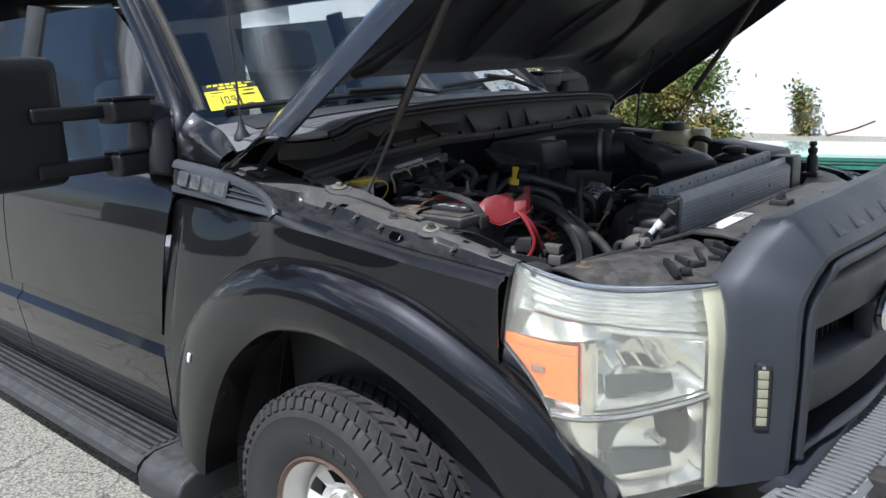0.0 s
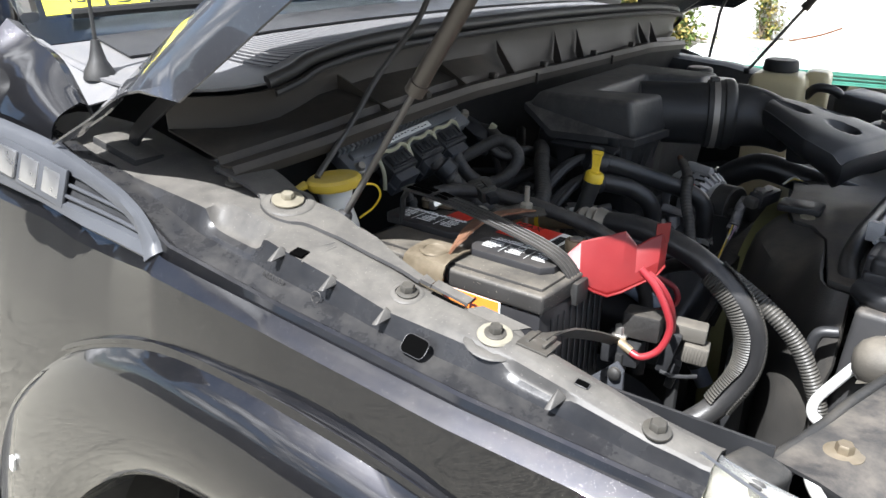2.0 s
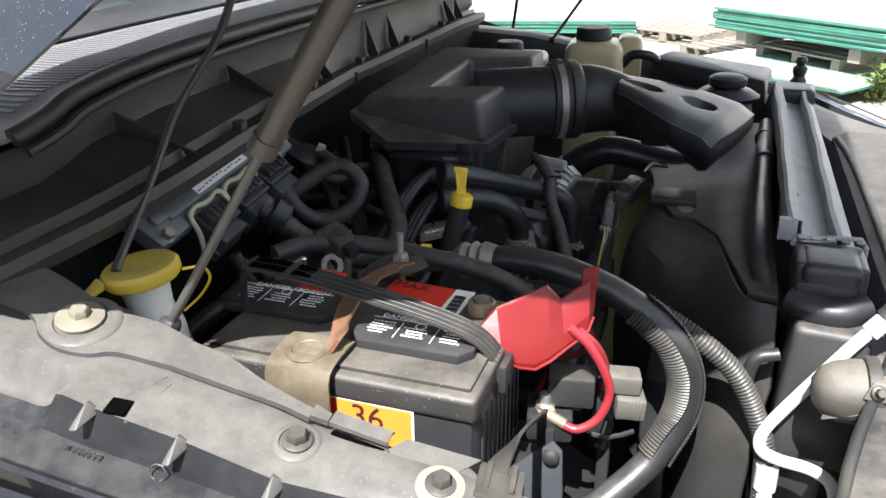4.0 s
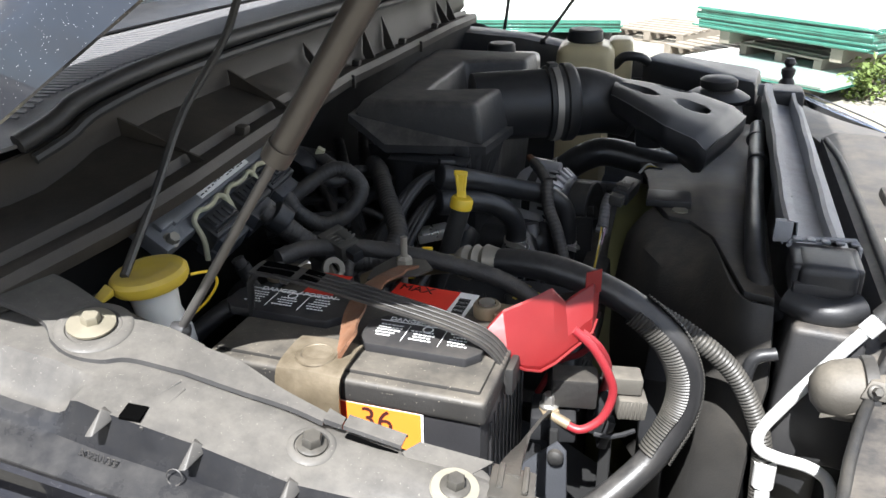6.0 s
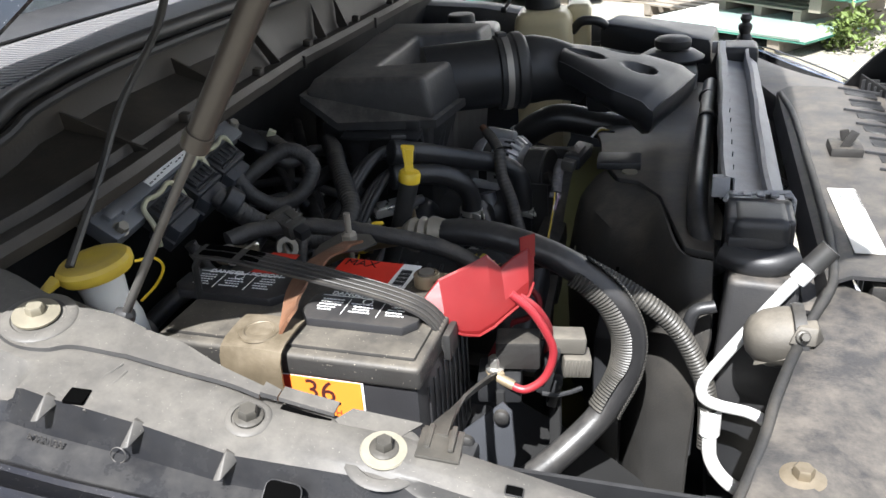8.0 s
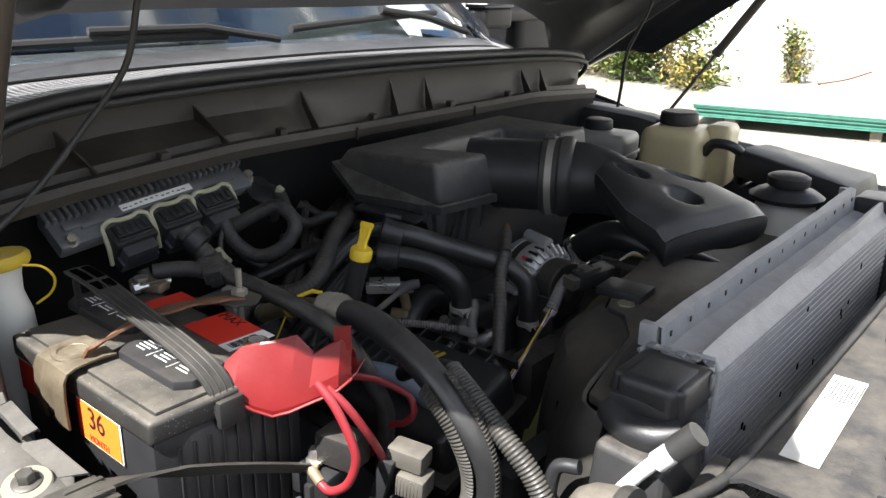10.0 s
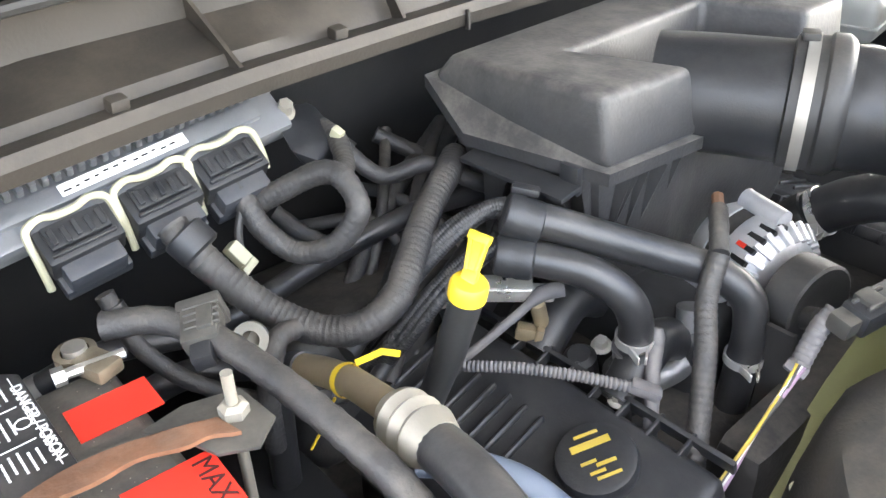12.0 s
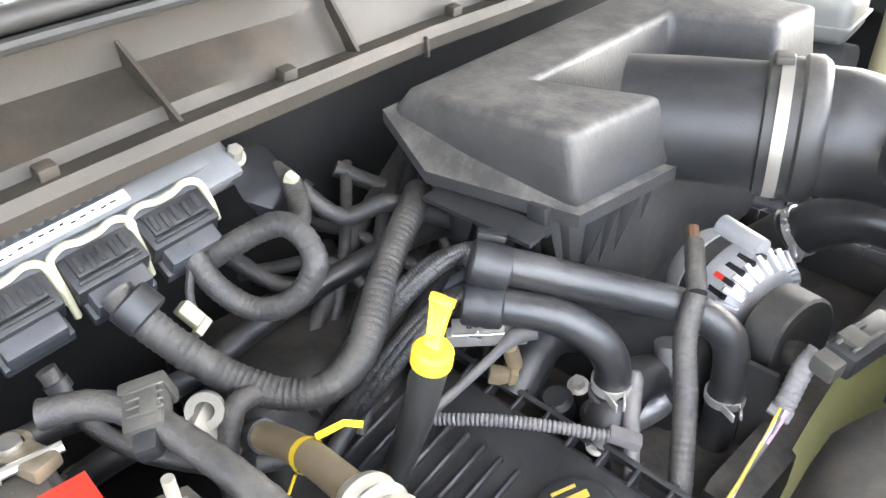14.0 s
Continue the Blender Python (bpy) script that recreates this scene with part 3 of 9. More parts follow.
glass_stack((-1.94, 9.17, GROUND), 12.7, (2.42, 1.5), 9, "stack of green plate glass on wooden bearers by the white wall")
glass_stack((1.45, 7.25, GROUND + 0.286), -40, (1.9, 1.3), 12, "tall stack of green plate glass lying on wooden pallets")
glass_stack((1.05, 6.75, GROUND), -38, (1.6, 0.9), 3, "few green glass sheets lying low on wooden bearers")
pallet((-0.02, 9.3, GROUND), 62)
pallet((0.72, 8.05, GROUND), 52)
pallet((1.55, 7.35, GROUND), 48)
pallet((1.50, 7.30, GROUND + 0.143), 44)
rng = random.Random(9)
for k in range(6):
    single("broken_board", box((0.95 + 0.07 * k, 7.75 - 0.06 * k, GROUND + 0.165 + 0.021 * k), (rng.uniform(0.5, 0.8), 0.1, 0.02), (0, rng.uniform(-2, 2), rng.uniform(-60, -25)), 0.003, 1), wood, "splintered grey board lying on a pallet", "board", "broken boards on the pallet")
single("steel_bar", tube([(-3.07, 13.62, GROUND + 0.02), (-2.6, 13.45, 0.10), (-2.2, 13.3, 0.27)], 0.018, 8), rust, "rusty bar leaning against the white wall", "bar")

# ---- the truck: body ----
truck = thing("pickup_truck", (0, 0, 0), "black heavy-duty pickup truck with its bonnet open", "truck")

SHOULDER = [(-0.565, -0.972, 1.342), (-0.38, -0.966, 1.306), (-0.2, -0.975, 1.258), (-0.09, -0.99, 1.222), (0.1, -0.985, 1.198), (0.35, -0.968, 1.166), (0.575, -0.94, 1.138)]
FLANGE = [(-0.4, -0.86, 1.30), (-0.25, -0.865, 1.275), (-0.12, -0.868, 1.268), (-0.011, -0.872, 1.261), (0.223, -0.899, 1.217), (0.346, -0.902, 1.204), (0.528, -0.906, 1.168), (0.575, -0.9, 1.158)]
ARCH_OUT = [(-0.66, 0.50), (-0.645, 0.62), (-0.61, 0.74), (-0.515, 0.872), (-0.33, 1.005), (-0.12, 1.088), (0.05, 1.106), (0.2, 1.098), (0.35, 1.062), (0.5, 0.99), (0.63, 0.905), (0.73, 0.81), (0.80, 0.71), (0.83, 0.61)]
ARCH_LIP = [(-0.49, 0.38), (-0.46, 0.49), (-0.365, 0.68), (-0.27, 0.80), (-0.12, 0.905), (0.02, 0.94), (0.18, 0.938), (0.33, 0.893), (0.45, 0.825), (0.55, 0.745), (0.62, 0.66), (0.66, 0.58), (0.68, 0.50), (0.69, 0.42)]


DOOR = [(-0.93, 0.40), (-0.985, 0.43), (-1.012, 0.50), (-1.035, 0.66), (-1.04, 0.705), (-1.014, 0.73), (-1.014, 0.762), (-1.046, 0.79), (-1.043, 0.95), (-1.034, 1.08), (-1.02, 1.17), (-1.002, 1.238), (-0.968, 1.268), (-0.925, 1.278)]
DOOR_SIDE = [(z, y) for y, z in DOOR if y != -1.014]


def arch_top(x):
    return at_x(ARCH_OUT, x)[0]


def pressed(row):
    """A finer row over the flange, with the shallow pocket pressed into its outer half."""
    fine = []
    for j in range(len(row) - 1):
        steps = 5 if j < 4 else 2
        for q in range(steps):
            u = q / steps
            p = [a + (b - a) * u for a, b in zip(row[j], row[j + 1])]
            e = max(0.0, 1 - abs((p[0] + 0.03) / 0.058) ** 6) + 0.8 * max(0.0, 1 - abs((p[0] - 0.405) / 0.04) ** 6)
            e *= max(0.0, min(1.0, (3.0 - j - u) / 0.7))
            floor_z = row[0][2] + 0.008 + (row[3][2] - row[0][2]) * 0.4 * (j + u) / 3
            p[2] += (min(p[2], floor_z) - p[2]) * e
            fine.append(tuple(p))
    return fine + [row[-1]]


NS = 22


def fender(side):
    """Front wing: side skin, rounded shoulder, gutter and the inner bolting flange."""
    rows = []
    n = 140
    for i in range(n + 1):
        x = -0.562 + (0.583 + 0.562) * i / n
        ys, zs = at_x(SHOULDER, x)
        yf, zf = at_x(FLANGE, x)
        rear = min(1.0, max(0.0, (-0.36 - x) / 0.2))
        low = zs - 0.1
        while low > 0.42 and low > arch_top(x - rear * 0.21 * (1.30 - low)) - 0.03:
            low -= 0.004
        yi = at_x([(-0.4, 0.06), (0.1, 0.058), (0.2, 0.034), (0.6, 0.03)], x)[0]
        f = min(1.0, max(0.15, (0.62 - x) / 0.4))
        b = min(1.0, max(0.0, (0.2 - x) / 0.7))
        b = b * b * (3 - 2 * b)
        down, wide = at_x([(-0.565, 0.115, 0.024), (-0.3, 0.08, 0.023), (-0.2, 0.053, 0.022), (-0.1, 0.012, 0.018), (0.1, 0.005, 0.0155), (0.58, 0.005, 0.0155)], x)
        yc, zc = ys - 0.0305, zs - down - wide
        off, drop = at_x([(-0.4, 0.07, 0.006), (-0.03, 0.069, 0.006), (0.06, 0.063, 0.006), (0.14, 0.05, 0.007), (0.225, 0.041, 0.008), (0.34, 0.022, 0.012), (0.55, 0.016, 0.006)], x)
        yk, zk = yf - off, zf - drop
        row = []
        for k in range(NS):
            t = k / NS
            z = low + (zc - low) * t
            y = yc - (0.008 * (1 - t) + 0.003 * math.sin(math.pi * t)) * f
            if z < 1.24:
                y += (at_x(DOOR_SIDE, z)[0] - y) * b * (1 - t ** 4)
            row.append((x, y, z))
        foot, crest = (ys + 0.011, zs - 0.004), (yk + 0.005, zk)
        row += [(x, yc, zc), (x, ys - 0.021, zs - down - wide * 0.44), (x, ys - 0.012, zs - down), (x, ys - 0.0075, zs - min(down, 0.012) - 0.004), (x, ys - 0.003, zs + 0.001), (x, ys + 0.001, zs + 0.0035),
                (x, ys + 0.0055, zs + 0.001), (x, *foot)]
        row += [(x, foot[0] + (crest[0] - foot[0]) * 0.72, foot[1] + (crest[1] - foot[1]) * 0.26), (x, *crest), (x, (yk + yf) / 2, (zk + zf) / 2), (x, yf, zf), (x, yf + yi * 0.5, zf + 0.002),
                (x, yf + yi, zf - 0.004), (x, yf + yi + 0.006, zf - 0.03), (x, yf + yi + 0.008, zf - 0.09)]
        rows.append([(a - rear * 0.21 * max(0.0, 1.30 - c) * (k <= NS), b * side * -1, c) for k, (a, b, c) in enumerate(row)])
    return rows


def split_rows(rows, a, b):
    return [r[a:b] for r in rows]


for side in (-1, 1):
    rows = fender(side)
    f = part("fender", sheet(split_rows(rows, 0, NS + 8), 0.0025, side > 0), paint, truck, "gloss black front wing", 13)
    fine = [pressed(r) for r in split_rows(rows, NS + 7, NS + 16)]
    part("fender_face", sheet([r[:11] for r in fine], 0.0025, side > 0), face_paint, f, "steep dark face under the wing's flange")
    part("fender_flange", sheet([r[10:] for r in fine], 0.0025, side > 0), dusty_paint, f, "dusty dark inner flange of the wing")

# the wheel-arch flares
def flare(side):
    outs = spline([(0.1 + (x - 0.1) * 1.02, 0, 0.5 + (z - 0.5) * 1.02) for x, z in ARCH_OUT], 5)
    lips = spline([(x, 0, z) for x, z in ARCH_LIP], 5)
    rows = []
    for a, b in zip(outs, lips):
        row = []
        for t, y in ((0, -0.985), (0.0, -1.026), (0.012, -1.033), (0.045, -1.0345), (0.055, -1.032), (0.08, -1.033), (0.13, -1.045), (0.22, -1.058), (0.45, -1.074), (0.75, -1.077), (0.93, -1.073), (1.0, -1.062), (1.0, -1.02), (1.0, -0.95)):
            p = a.lerp(b, t)
            y = y + 0.10 * max(0.0, (p.x - 0.15) / 0.65) ** 1.4
            row.append((p.x, y if side < 0 else -y, p.z))
        rows.append(row)
    return rows


for side in (-1, 1):
    part("wheel_arch_flare", sheet(flare(side), 0.003, side < 0), paint, truck, "gloss black wheel-arch flare with a chipped edge" if side < 0 else "gloss black wheel-arch flare")
    ys = 0.7 * side
    liner = [[(x * 1.02, side * y, z * 1.02 + 0.02) for y in (0.45, 0.7, 0.97)] for x, z in [(-0.56, 0.35)] + ARCH_LIP[1:-1] + [(0.68, 0.45)]]
    part("wheel_well", sheet(liner, 0.004), liner_mat, truck)
part("paint_chip", box((-0.478, -1.076, 0.765), (0.012, 0.006, 0.03), (0, 20, 0), 0.001, 1), white_ink, truck, "pale chip in the paint")


def skin(stations, profile, mat, name, parent, label="", thick=0.003, flip=False):
    return part(name, sheet([[(x, y * k, z + dz) for y, z in profile] for x, k, dz in stations], thick, flip), mat, parent, label)


for side in (-1, 1):
    prof = [(y * -side, z) for y, z in DOOR]
    edge = lambda z: -0.566 - 0.21 * max(0.0, 1.30 - z)
    door = part("door", sheet([[(edge(z) + (-1.842 - edge(z)) * i / 10, y, z) for y, z in prof] for i in range(11)], 0.003, side > 0), paint, truck, "gloss black front door")
    part("door_jamb", sheet([[(edge(z) + 0.07 - 0.045 * i, side * min(0.975, -at_x(DOOR_SIDE, z)[0] - 0.02), z) for z in [0.42 + 0.11 * j for j in range(9)]] for i in range(4)], 0.003, side < 0), plastic, truck)
    part("belt_seal", box((-1.2, side * 0.945, 1.277), (1.25, 0.02, 0.014), bev=0.004), rubber, door)
    skin([(-1.85 - 1.2 * i / 6, 1, 0.0) for i in range(7)], prof, paint, "rear_side_panel", truck, "gloss black rear cab side", flip=side > 0)
    w = [[(-0.70 - 1.12 * i / 8, side * (0.937 - 0.16 * j / 5), 1.27 + (0.55 if i > 3 else 0.55 * (0.12 + 0.88 * i / 4)) * j / 5) for j in range(6)] for i in range(9)]
    part("side_window", sheet(w, 0.004, side > 0), side_glass, truck, "tinted side window mirroring the sky")
    w2 = [[(-1.92 - 0.9 * i / 4, side * (0.937 - 0.16 * j / 5), 1.27 + 0.55 * j / 5) for j in range(6)] for i in range(5)]
    part("rear_side_window", sheet(w2, 0.004, side > 0), side_glass, truck)
    part("window_pillar", sweep([Vector((-1.87, side * 0.945, 1.26)), Vector((-1.87, side * 0.86, 1.56)), Vector((-1.87, side * 0.775, 1.85))], 0.045, 8, flat=(1.0, 0.5)), plastic, truck)
    pillar = spline([(-0.632, side * 0.935, 1.29), (-0.648, side * 0.922, 1.37), (-0.672, side * 0.90, 1.45), (-0.86, side * 0.845, 1.62), (-1.15, side * 0.77, 1.845), (-1.35, side * 0.74, 1.93), (-1.9, side * 0.735, 1.96), (-3.0, side * 0.74, 1.94)], 6)
    part("windscreen_pillar", sweep(pillar, 0.046, 12, flat=(1.0, 0.85)), paint, truck, "gloss black windscreen pillar")
    inner = [p + Vector((0.04, -side * 0.05, 0.0)) for p in pillar[12:30]]
    part("windscreen_moulding", sweep(inner, 0.016, 8), cowl_brown, truck, "dusty brown rubber moulding")
    ca = spline([(-0.594, 0.969, 1.316), (-0.55, 0.973, 1.326), (-0.48, 0.973, 1.326), (-0.385, 0.967, 1.309)], 5)
    cb = spline([(-0.608, 0.898, 1.455), (-0.570, 0.886, 1.427), (-0.49, 0.892, 1.403), (-0.385, 0.920, 1.352)], 5)
    rows = []
    for i, (a, b) in enumerate(zip(ca, cb)):
        row = [a.lerp(b, j / 8) + Vector((-0.016 * (1 - i / 15), 0.012, 0.004)) * math.sin(math.pi * j / 8) for j in range(9)]
        rows.append([(p.x, side * p.y, p.z) for p in row + [row[-1] + Vector((0.004, -0.012, -0.006)), row[-1] + Vector((0.006, -0.016, -0.03))]])
    part("cowl_corner_panel", sheet(rows, 0.003, side < 0), paint, truck, "gloss black panel at the base of the windscreen pillar")
    part("cowl_end", sheet([[(b.x + 0.10 * j / 4, side * (b.y - 0.012 - (b.y - 0.875) * 1.1 * j / 4), b.z - 0.006 + (1.386 + 0.10 * max(0.0, -0.45 - b.x) - b.z) * j / 4) for j in range(5)] for b in cb], 0.003, side < 0), cowl_grey, truck, "pale grey end of the cowl panel")
    part("door_corner", sheet([[(-0.612 - 0.03 * i - 0.008 * j, side * (0.968 - 0.016 * j), 1.262 + 0.042 * j) for j in range(5)] for i in range(8)], 0.003, side > 0), paint, truck, "gloss black upper corner of the door")
    part("rocker_panel", box((-1.75, side * 0.93, 0.40), (2.4, 0.06, 0.12), bev=0.02), paint, truck)

part("roof", sheet([[(-1.2 - 1.8 * i / 8, -0.74 + 1.48 * j / 8, 1.955 + 0.03 * math.sin(math.pi * j / 8) * 1 - 0.03 * (i in (0, 8))) for j in range(9)] for i in range(9)], 0.02), paint, truck)
part("cab_back", sheet([[(-3.0, -0.95 + 1.9 * j / 6, 0.5 + 1.45 * i / 4) for j in range(7)] for i in range(5)], 0.02), paint, truck)
part("cab_floor", box((-1.8, 0, 0.47), (2.5, 1.8, 0.06), bev=0.02), plastic, truck)

def ws_point(s, t):
    """Windscreen: s across from -1 to 1, t from the base to the top."""
    y = s * (0.885 - 0.13 * t)
    x = -0.56 + 0.13 * (1 - s * s) - 0.6 * t - 0.02 * math.sin(math.pi * t)
    return (x, y, 1.415 + 0.035 * (1 - s * s) + 0.46 * t)


part("windscreen", sheet([[ws_point(-1 + 2 * i / 16, j / 8) for j in range(9)] for i in range(17)], 0.005), window_glass, truck, "sloping windscreen glass mirroring pale sky")
for ob in list(truck.children):
    if "window" in ob.name or ob.name == "windscreen":
        ob.visible_shadow = False

# cowl grille, its front lip, seal and ribbed front wall
SEAL = [(-0.88, -0.27, 1.378), (-0.80, -0.21, 1.376), (-0.74, -0.182, 1.38), (-0.70, -0.17, 1.394), (-0.66, -0.163, 1.411), (-0.55, -0.15, 1.427), (-0.35, -0.135, 1.436), (0, -0.125, 1.438), (0.35, -0.13, 1.43), (0.55, -0.135, 1.422), (0.68, -0.14, 1.41), (0.745, -0.155, 1.395), (0.79, -0.2, 1.36), (0.83, -0.27, 1.325)]
cowl = part("cowl_panel", sheet([[(lambda xs, zs: (xs + (ws_point(max(-1, min(1, y / 0.88)), 0)[0] + 0.01 - xs) * k / 6, y, zs + 0.004 + (ws_point(max(-1, min(1, y / 0.88)), 0)[2] - 0.004 - zs) * k / 6 - 0.012 * math.sin(math.pi * k / 6)))(*at_x(SEAL, y)) for k in range(7)] for y in [-0.88 + 1.74 * i / 48 for i in range(49)]], 0.004), cowl_grey, truck, "sun-faded pale grey cowl panel")
def cowl_at(y, k):
    """A point of the cowl panel, k from its front edge to the glass."""
    xs, zs = at_x(SEAL, y)
    b = ws_point(max(-1, min(1, y / 0.88)), 0)
    return Vector((xs + (b[0] + 0.01 - xs) * k, y, zs + 0.004 + (b[2] - 0.004 - zs) * k - 0.012 * math.sin(math.pi * k)))
# Dark strip laid over the rear third of the cowl panel.
part("cowl_trim", sheet([[cowl_at(-0.80 + 1.6 * i / 40, 0.70 + 0.06 * k) + Vector((0, 0, 0.006)) for k in range(6)] for i in range(41)], 0.003), plastic, cowl, "dark trim along the foot of the windscreen")
for i in range(140):
    y = -0.70 + 1.4 * i / 139
    part("cowl_slat", sheet([[cowl_at(y + d, k / 8) + Vector((0, 0, 0.0035)) for d in (-0.0019, 0.0019)] for k in range(1, 6)], 0.002), cowl_grey, cowl)
part("hood_seal", sweep(spline([(x + 0.004, y, z + 0.006) for y, x, z in SEAL[2:]], 6), 0.011, 10), rubber, truck, "black rubber bonnet seal")
part("hood_seal_ridge", sweep(spline([(x + 0.022, y, z - 0.008) for y, x, z in SEAL[2:]], 6), 0.006, 8), rubber, truck)
WALLY = [-0.865 + 1.665 * i / 48 for i in range(49)]
def cowl_row(y):
    xs, zs = at_x(SEAL, y)
    xl, zl = at_x([(-0.86, -0.11, 1.285), (-0.75, -0.05, 1.315), (-0.66, -0.03, 1.331), (-0.5, -0.037, 1.340), (-0.4, -0.037, 1.346), (-0.3, -0.053, 1.342), (-0.2, -0.072, 1.337), (-0.1, -0.088, 1.333), (0.0, -0.085, 1.334), (0.45, -0.085, 1.337), (0.8, -0.13, 1.31)], y)
    return [(xs + 0.012, y, zs - 0.006), (xs + 0.004, y, zs - 0.03), (xs + 0.006, y, zs - 0.052), (xl - 0.035, y, zl + 0.018), (xl - 0.03, y, zl + 0.008), (xl - 0.005, y, zl + 0.010), (xl, y, zl), (xl - 0.004, y, zl - 0.014)]
front = part("cowl_front", sheet([cowl_row(y) for y in WALLY], 0.004, True), cowl_brown, truck, "dusty brown-black ribbed cowl wall")
for y in (-0.62, -0.415, -0.212, 0.0, 0.10, 0.44, 0.52):
    r = cowl_row(y)
    pts = [(p[0] + 0.003, p[2]) for p in (r[1], r[2], r[3], r[4])] + [(r[5][0] - 0.004, r[5][2] + 0.002)]
    part("cowl_rib", prism(pts, y - 0.0018, y + 0.002, "y"), cowl_brown, front)
for y in (-0.52, -0.30, -0.06, 0.16, 0.36):
    r = cowl_row(y)
    part("cowl_clip", box((r[5][0] - 0.012, y, r[5][2] + 0.004), (0.014, 0.016, 0.012), (0, 8, 5), 0.003), cowl_brown, front)
for y in (-0.12, 0.22):
    r = cowl_row(y)
    part("cowl_seam", box((r[6][0] + 0.001, y, r[6][2] - 0.006), (0.006, 0.004, 0.022), (0, 0, 0), 0.001, 1), cowl_brown, front)
part("firewall", sheet([[(-0.16 - 0.04 * k, y, 1.31 - 0.13 * k) for k in range(7)] for y in (-0.85, -0.4, 0, 0.4, 0.85)], 0.006), liner_mat, truck, "dark firewall")

# bonnet, raised on two gas struts
HOOD_TURN = Matrix.Translation((-0.375, 0, 1.335)) @ pose(0, 0, 0, 0, -33, 0)
HOOD_SECTION = [(0, 0.125), (0.3, 0.125), (0.42, 0.12), (0.56, 0.112), (0.7, 0.088), (0.78, 0.055), (0.86, 0.022), (0.92, -0.012), (0.955, -0.045), (0.975, -0.111)]
HOOD_REAR = [(0, 0.195), (0.3, 0.2), (0.55, 0.215), (0.74, 0.17), (0.83, 0.10), (0.9, 0.035), (0.975, 0.0)]


def hood_point(u, v, drop=0.0):
    """u from the rear edge to the nose, v across; drop below the outer skin."""
    a = abs(v)
    w = at_x(HOOD_SECTION, a)[0]
    k = u / 1.33
    w = w * (1 - 0.3 * k if w > 0 else 1) - 0.03 * k ** 3
    ua = u + at_x(HOOD_REAR, a)[0] * (1 - k) + 0.08 * (1 - (a / 0.95) ** 2) * k
    if a > 0.93:  # the side skirt is cut away round the hinge
        w = max(w, at_x([(0, -0.03), (0.12, -0.045), (0.2, -0.05), (0.24, -0.065), (0.3, -0.111)], ua)[0])
    return HOOD_TURN @ Vector((ua, v * (1 - 0.03 * k) * 1.008, w - drop))
VS = [-0.975, -0.965, -0.955, -0.94, -0.92, -0.89, -0.86, -0.82, -0.78, -0.74, -0.7, -0.63, -0.56, -0.42, -0.3, -0.15, 0, 0.15, 0.3, 0.42, 0.56, 0.63, 0.7, 0.74, 0.78, 0.82, 0.86, 0.89, 0.92, 0.94, 0.955, 0.965, 0.975]
US = [1.33 * i / 44 for i in range(45)]
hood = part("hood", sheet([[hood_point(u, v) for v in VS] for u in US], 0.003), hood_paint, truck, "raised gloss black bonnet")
VI = [-0.93, -0.9, -0.86, -0.82, -0.78, -0.74,  -0.65, -0.56, -0.48, -0.42, -0.3, -0.15, 0, 0.15, 0.3, 0.42, 0.48, 0.56, 0.65, 0.74, 0.78, 0.82, 0.86, 0.9, 0.93]
def under(u, v):
    a = abs(v)
    dent = 0.02 + 0.028 * (0.5 + 0.5 * math.sin(u * 11 + 2.2 * math.cos(v * 5))) * (0.1 < a < 0.82) * (0.12 < u < 1.2)
    if u < 0.1 or u > 1.25 or a > 0.84:
        dent = 0.018
    if a > 0.89:
        dent = 0.008
    return hood_point(min(1.32, max(0.008, u)), v, dent)
part("hood_lining", sheet([[under(u, v) for v in VI] for u in [1.33 * i / 44 for i in range(45)]], 0.003, True), hood_under, hood, "dark pressed inner frame of the bonnet")
for v in (-0.2, 0.2):
    part("hood_rib", sweep([hood_point(0.1 + 0.06 * k, v * (1 + 0.12 * k / 3), 0.040 - 0.022 * (k in (0, 18))) for k in range(19)], 0.022, 10, flat=(0.6, 1.0)), hood_under, hood)
for v in (-0.62, 0.62):
    part("hood_rib", sweep([hood_point(0.08 + 0.06 * k, v * (1 - 0.35 * k / 19), 0.040 - 0.022 * (k in (0, 19))) for k in range(20)], 0.022, 10, flat=(0.6, 1.0)), hood_under, hood)
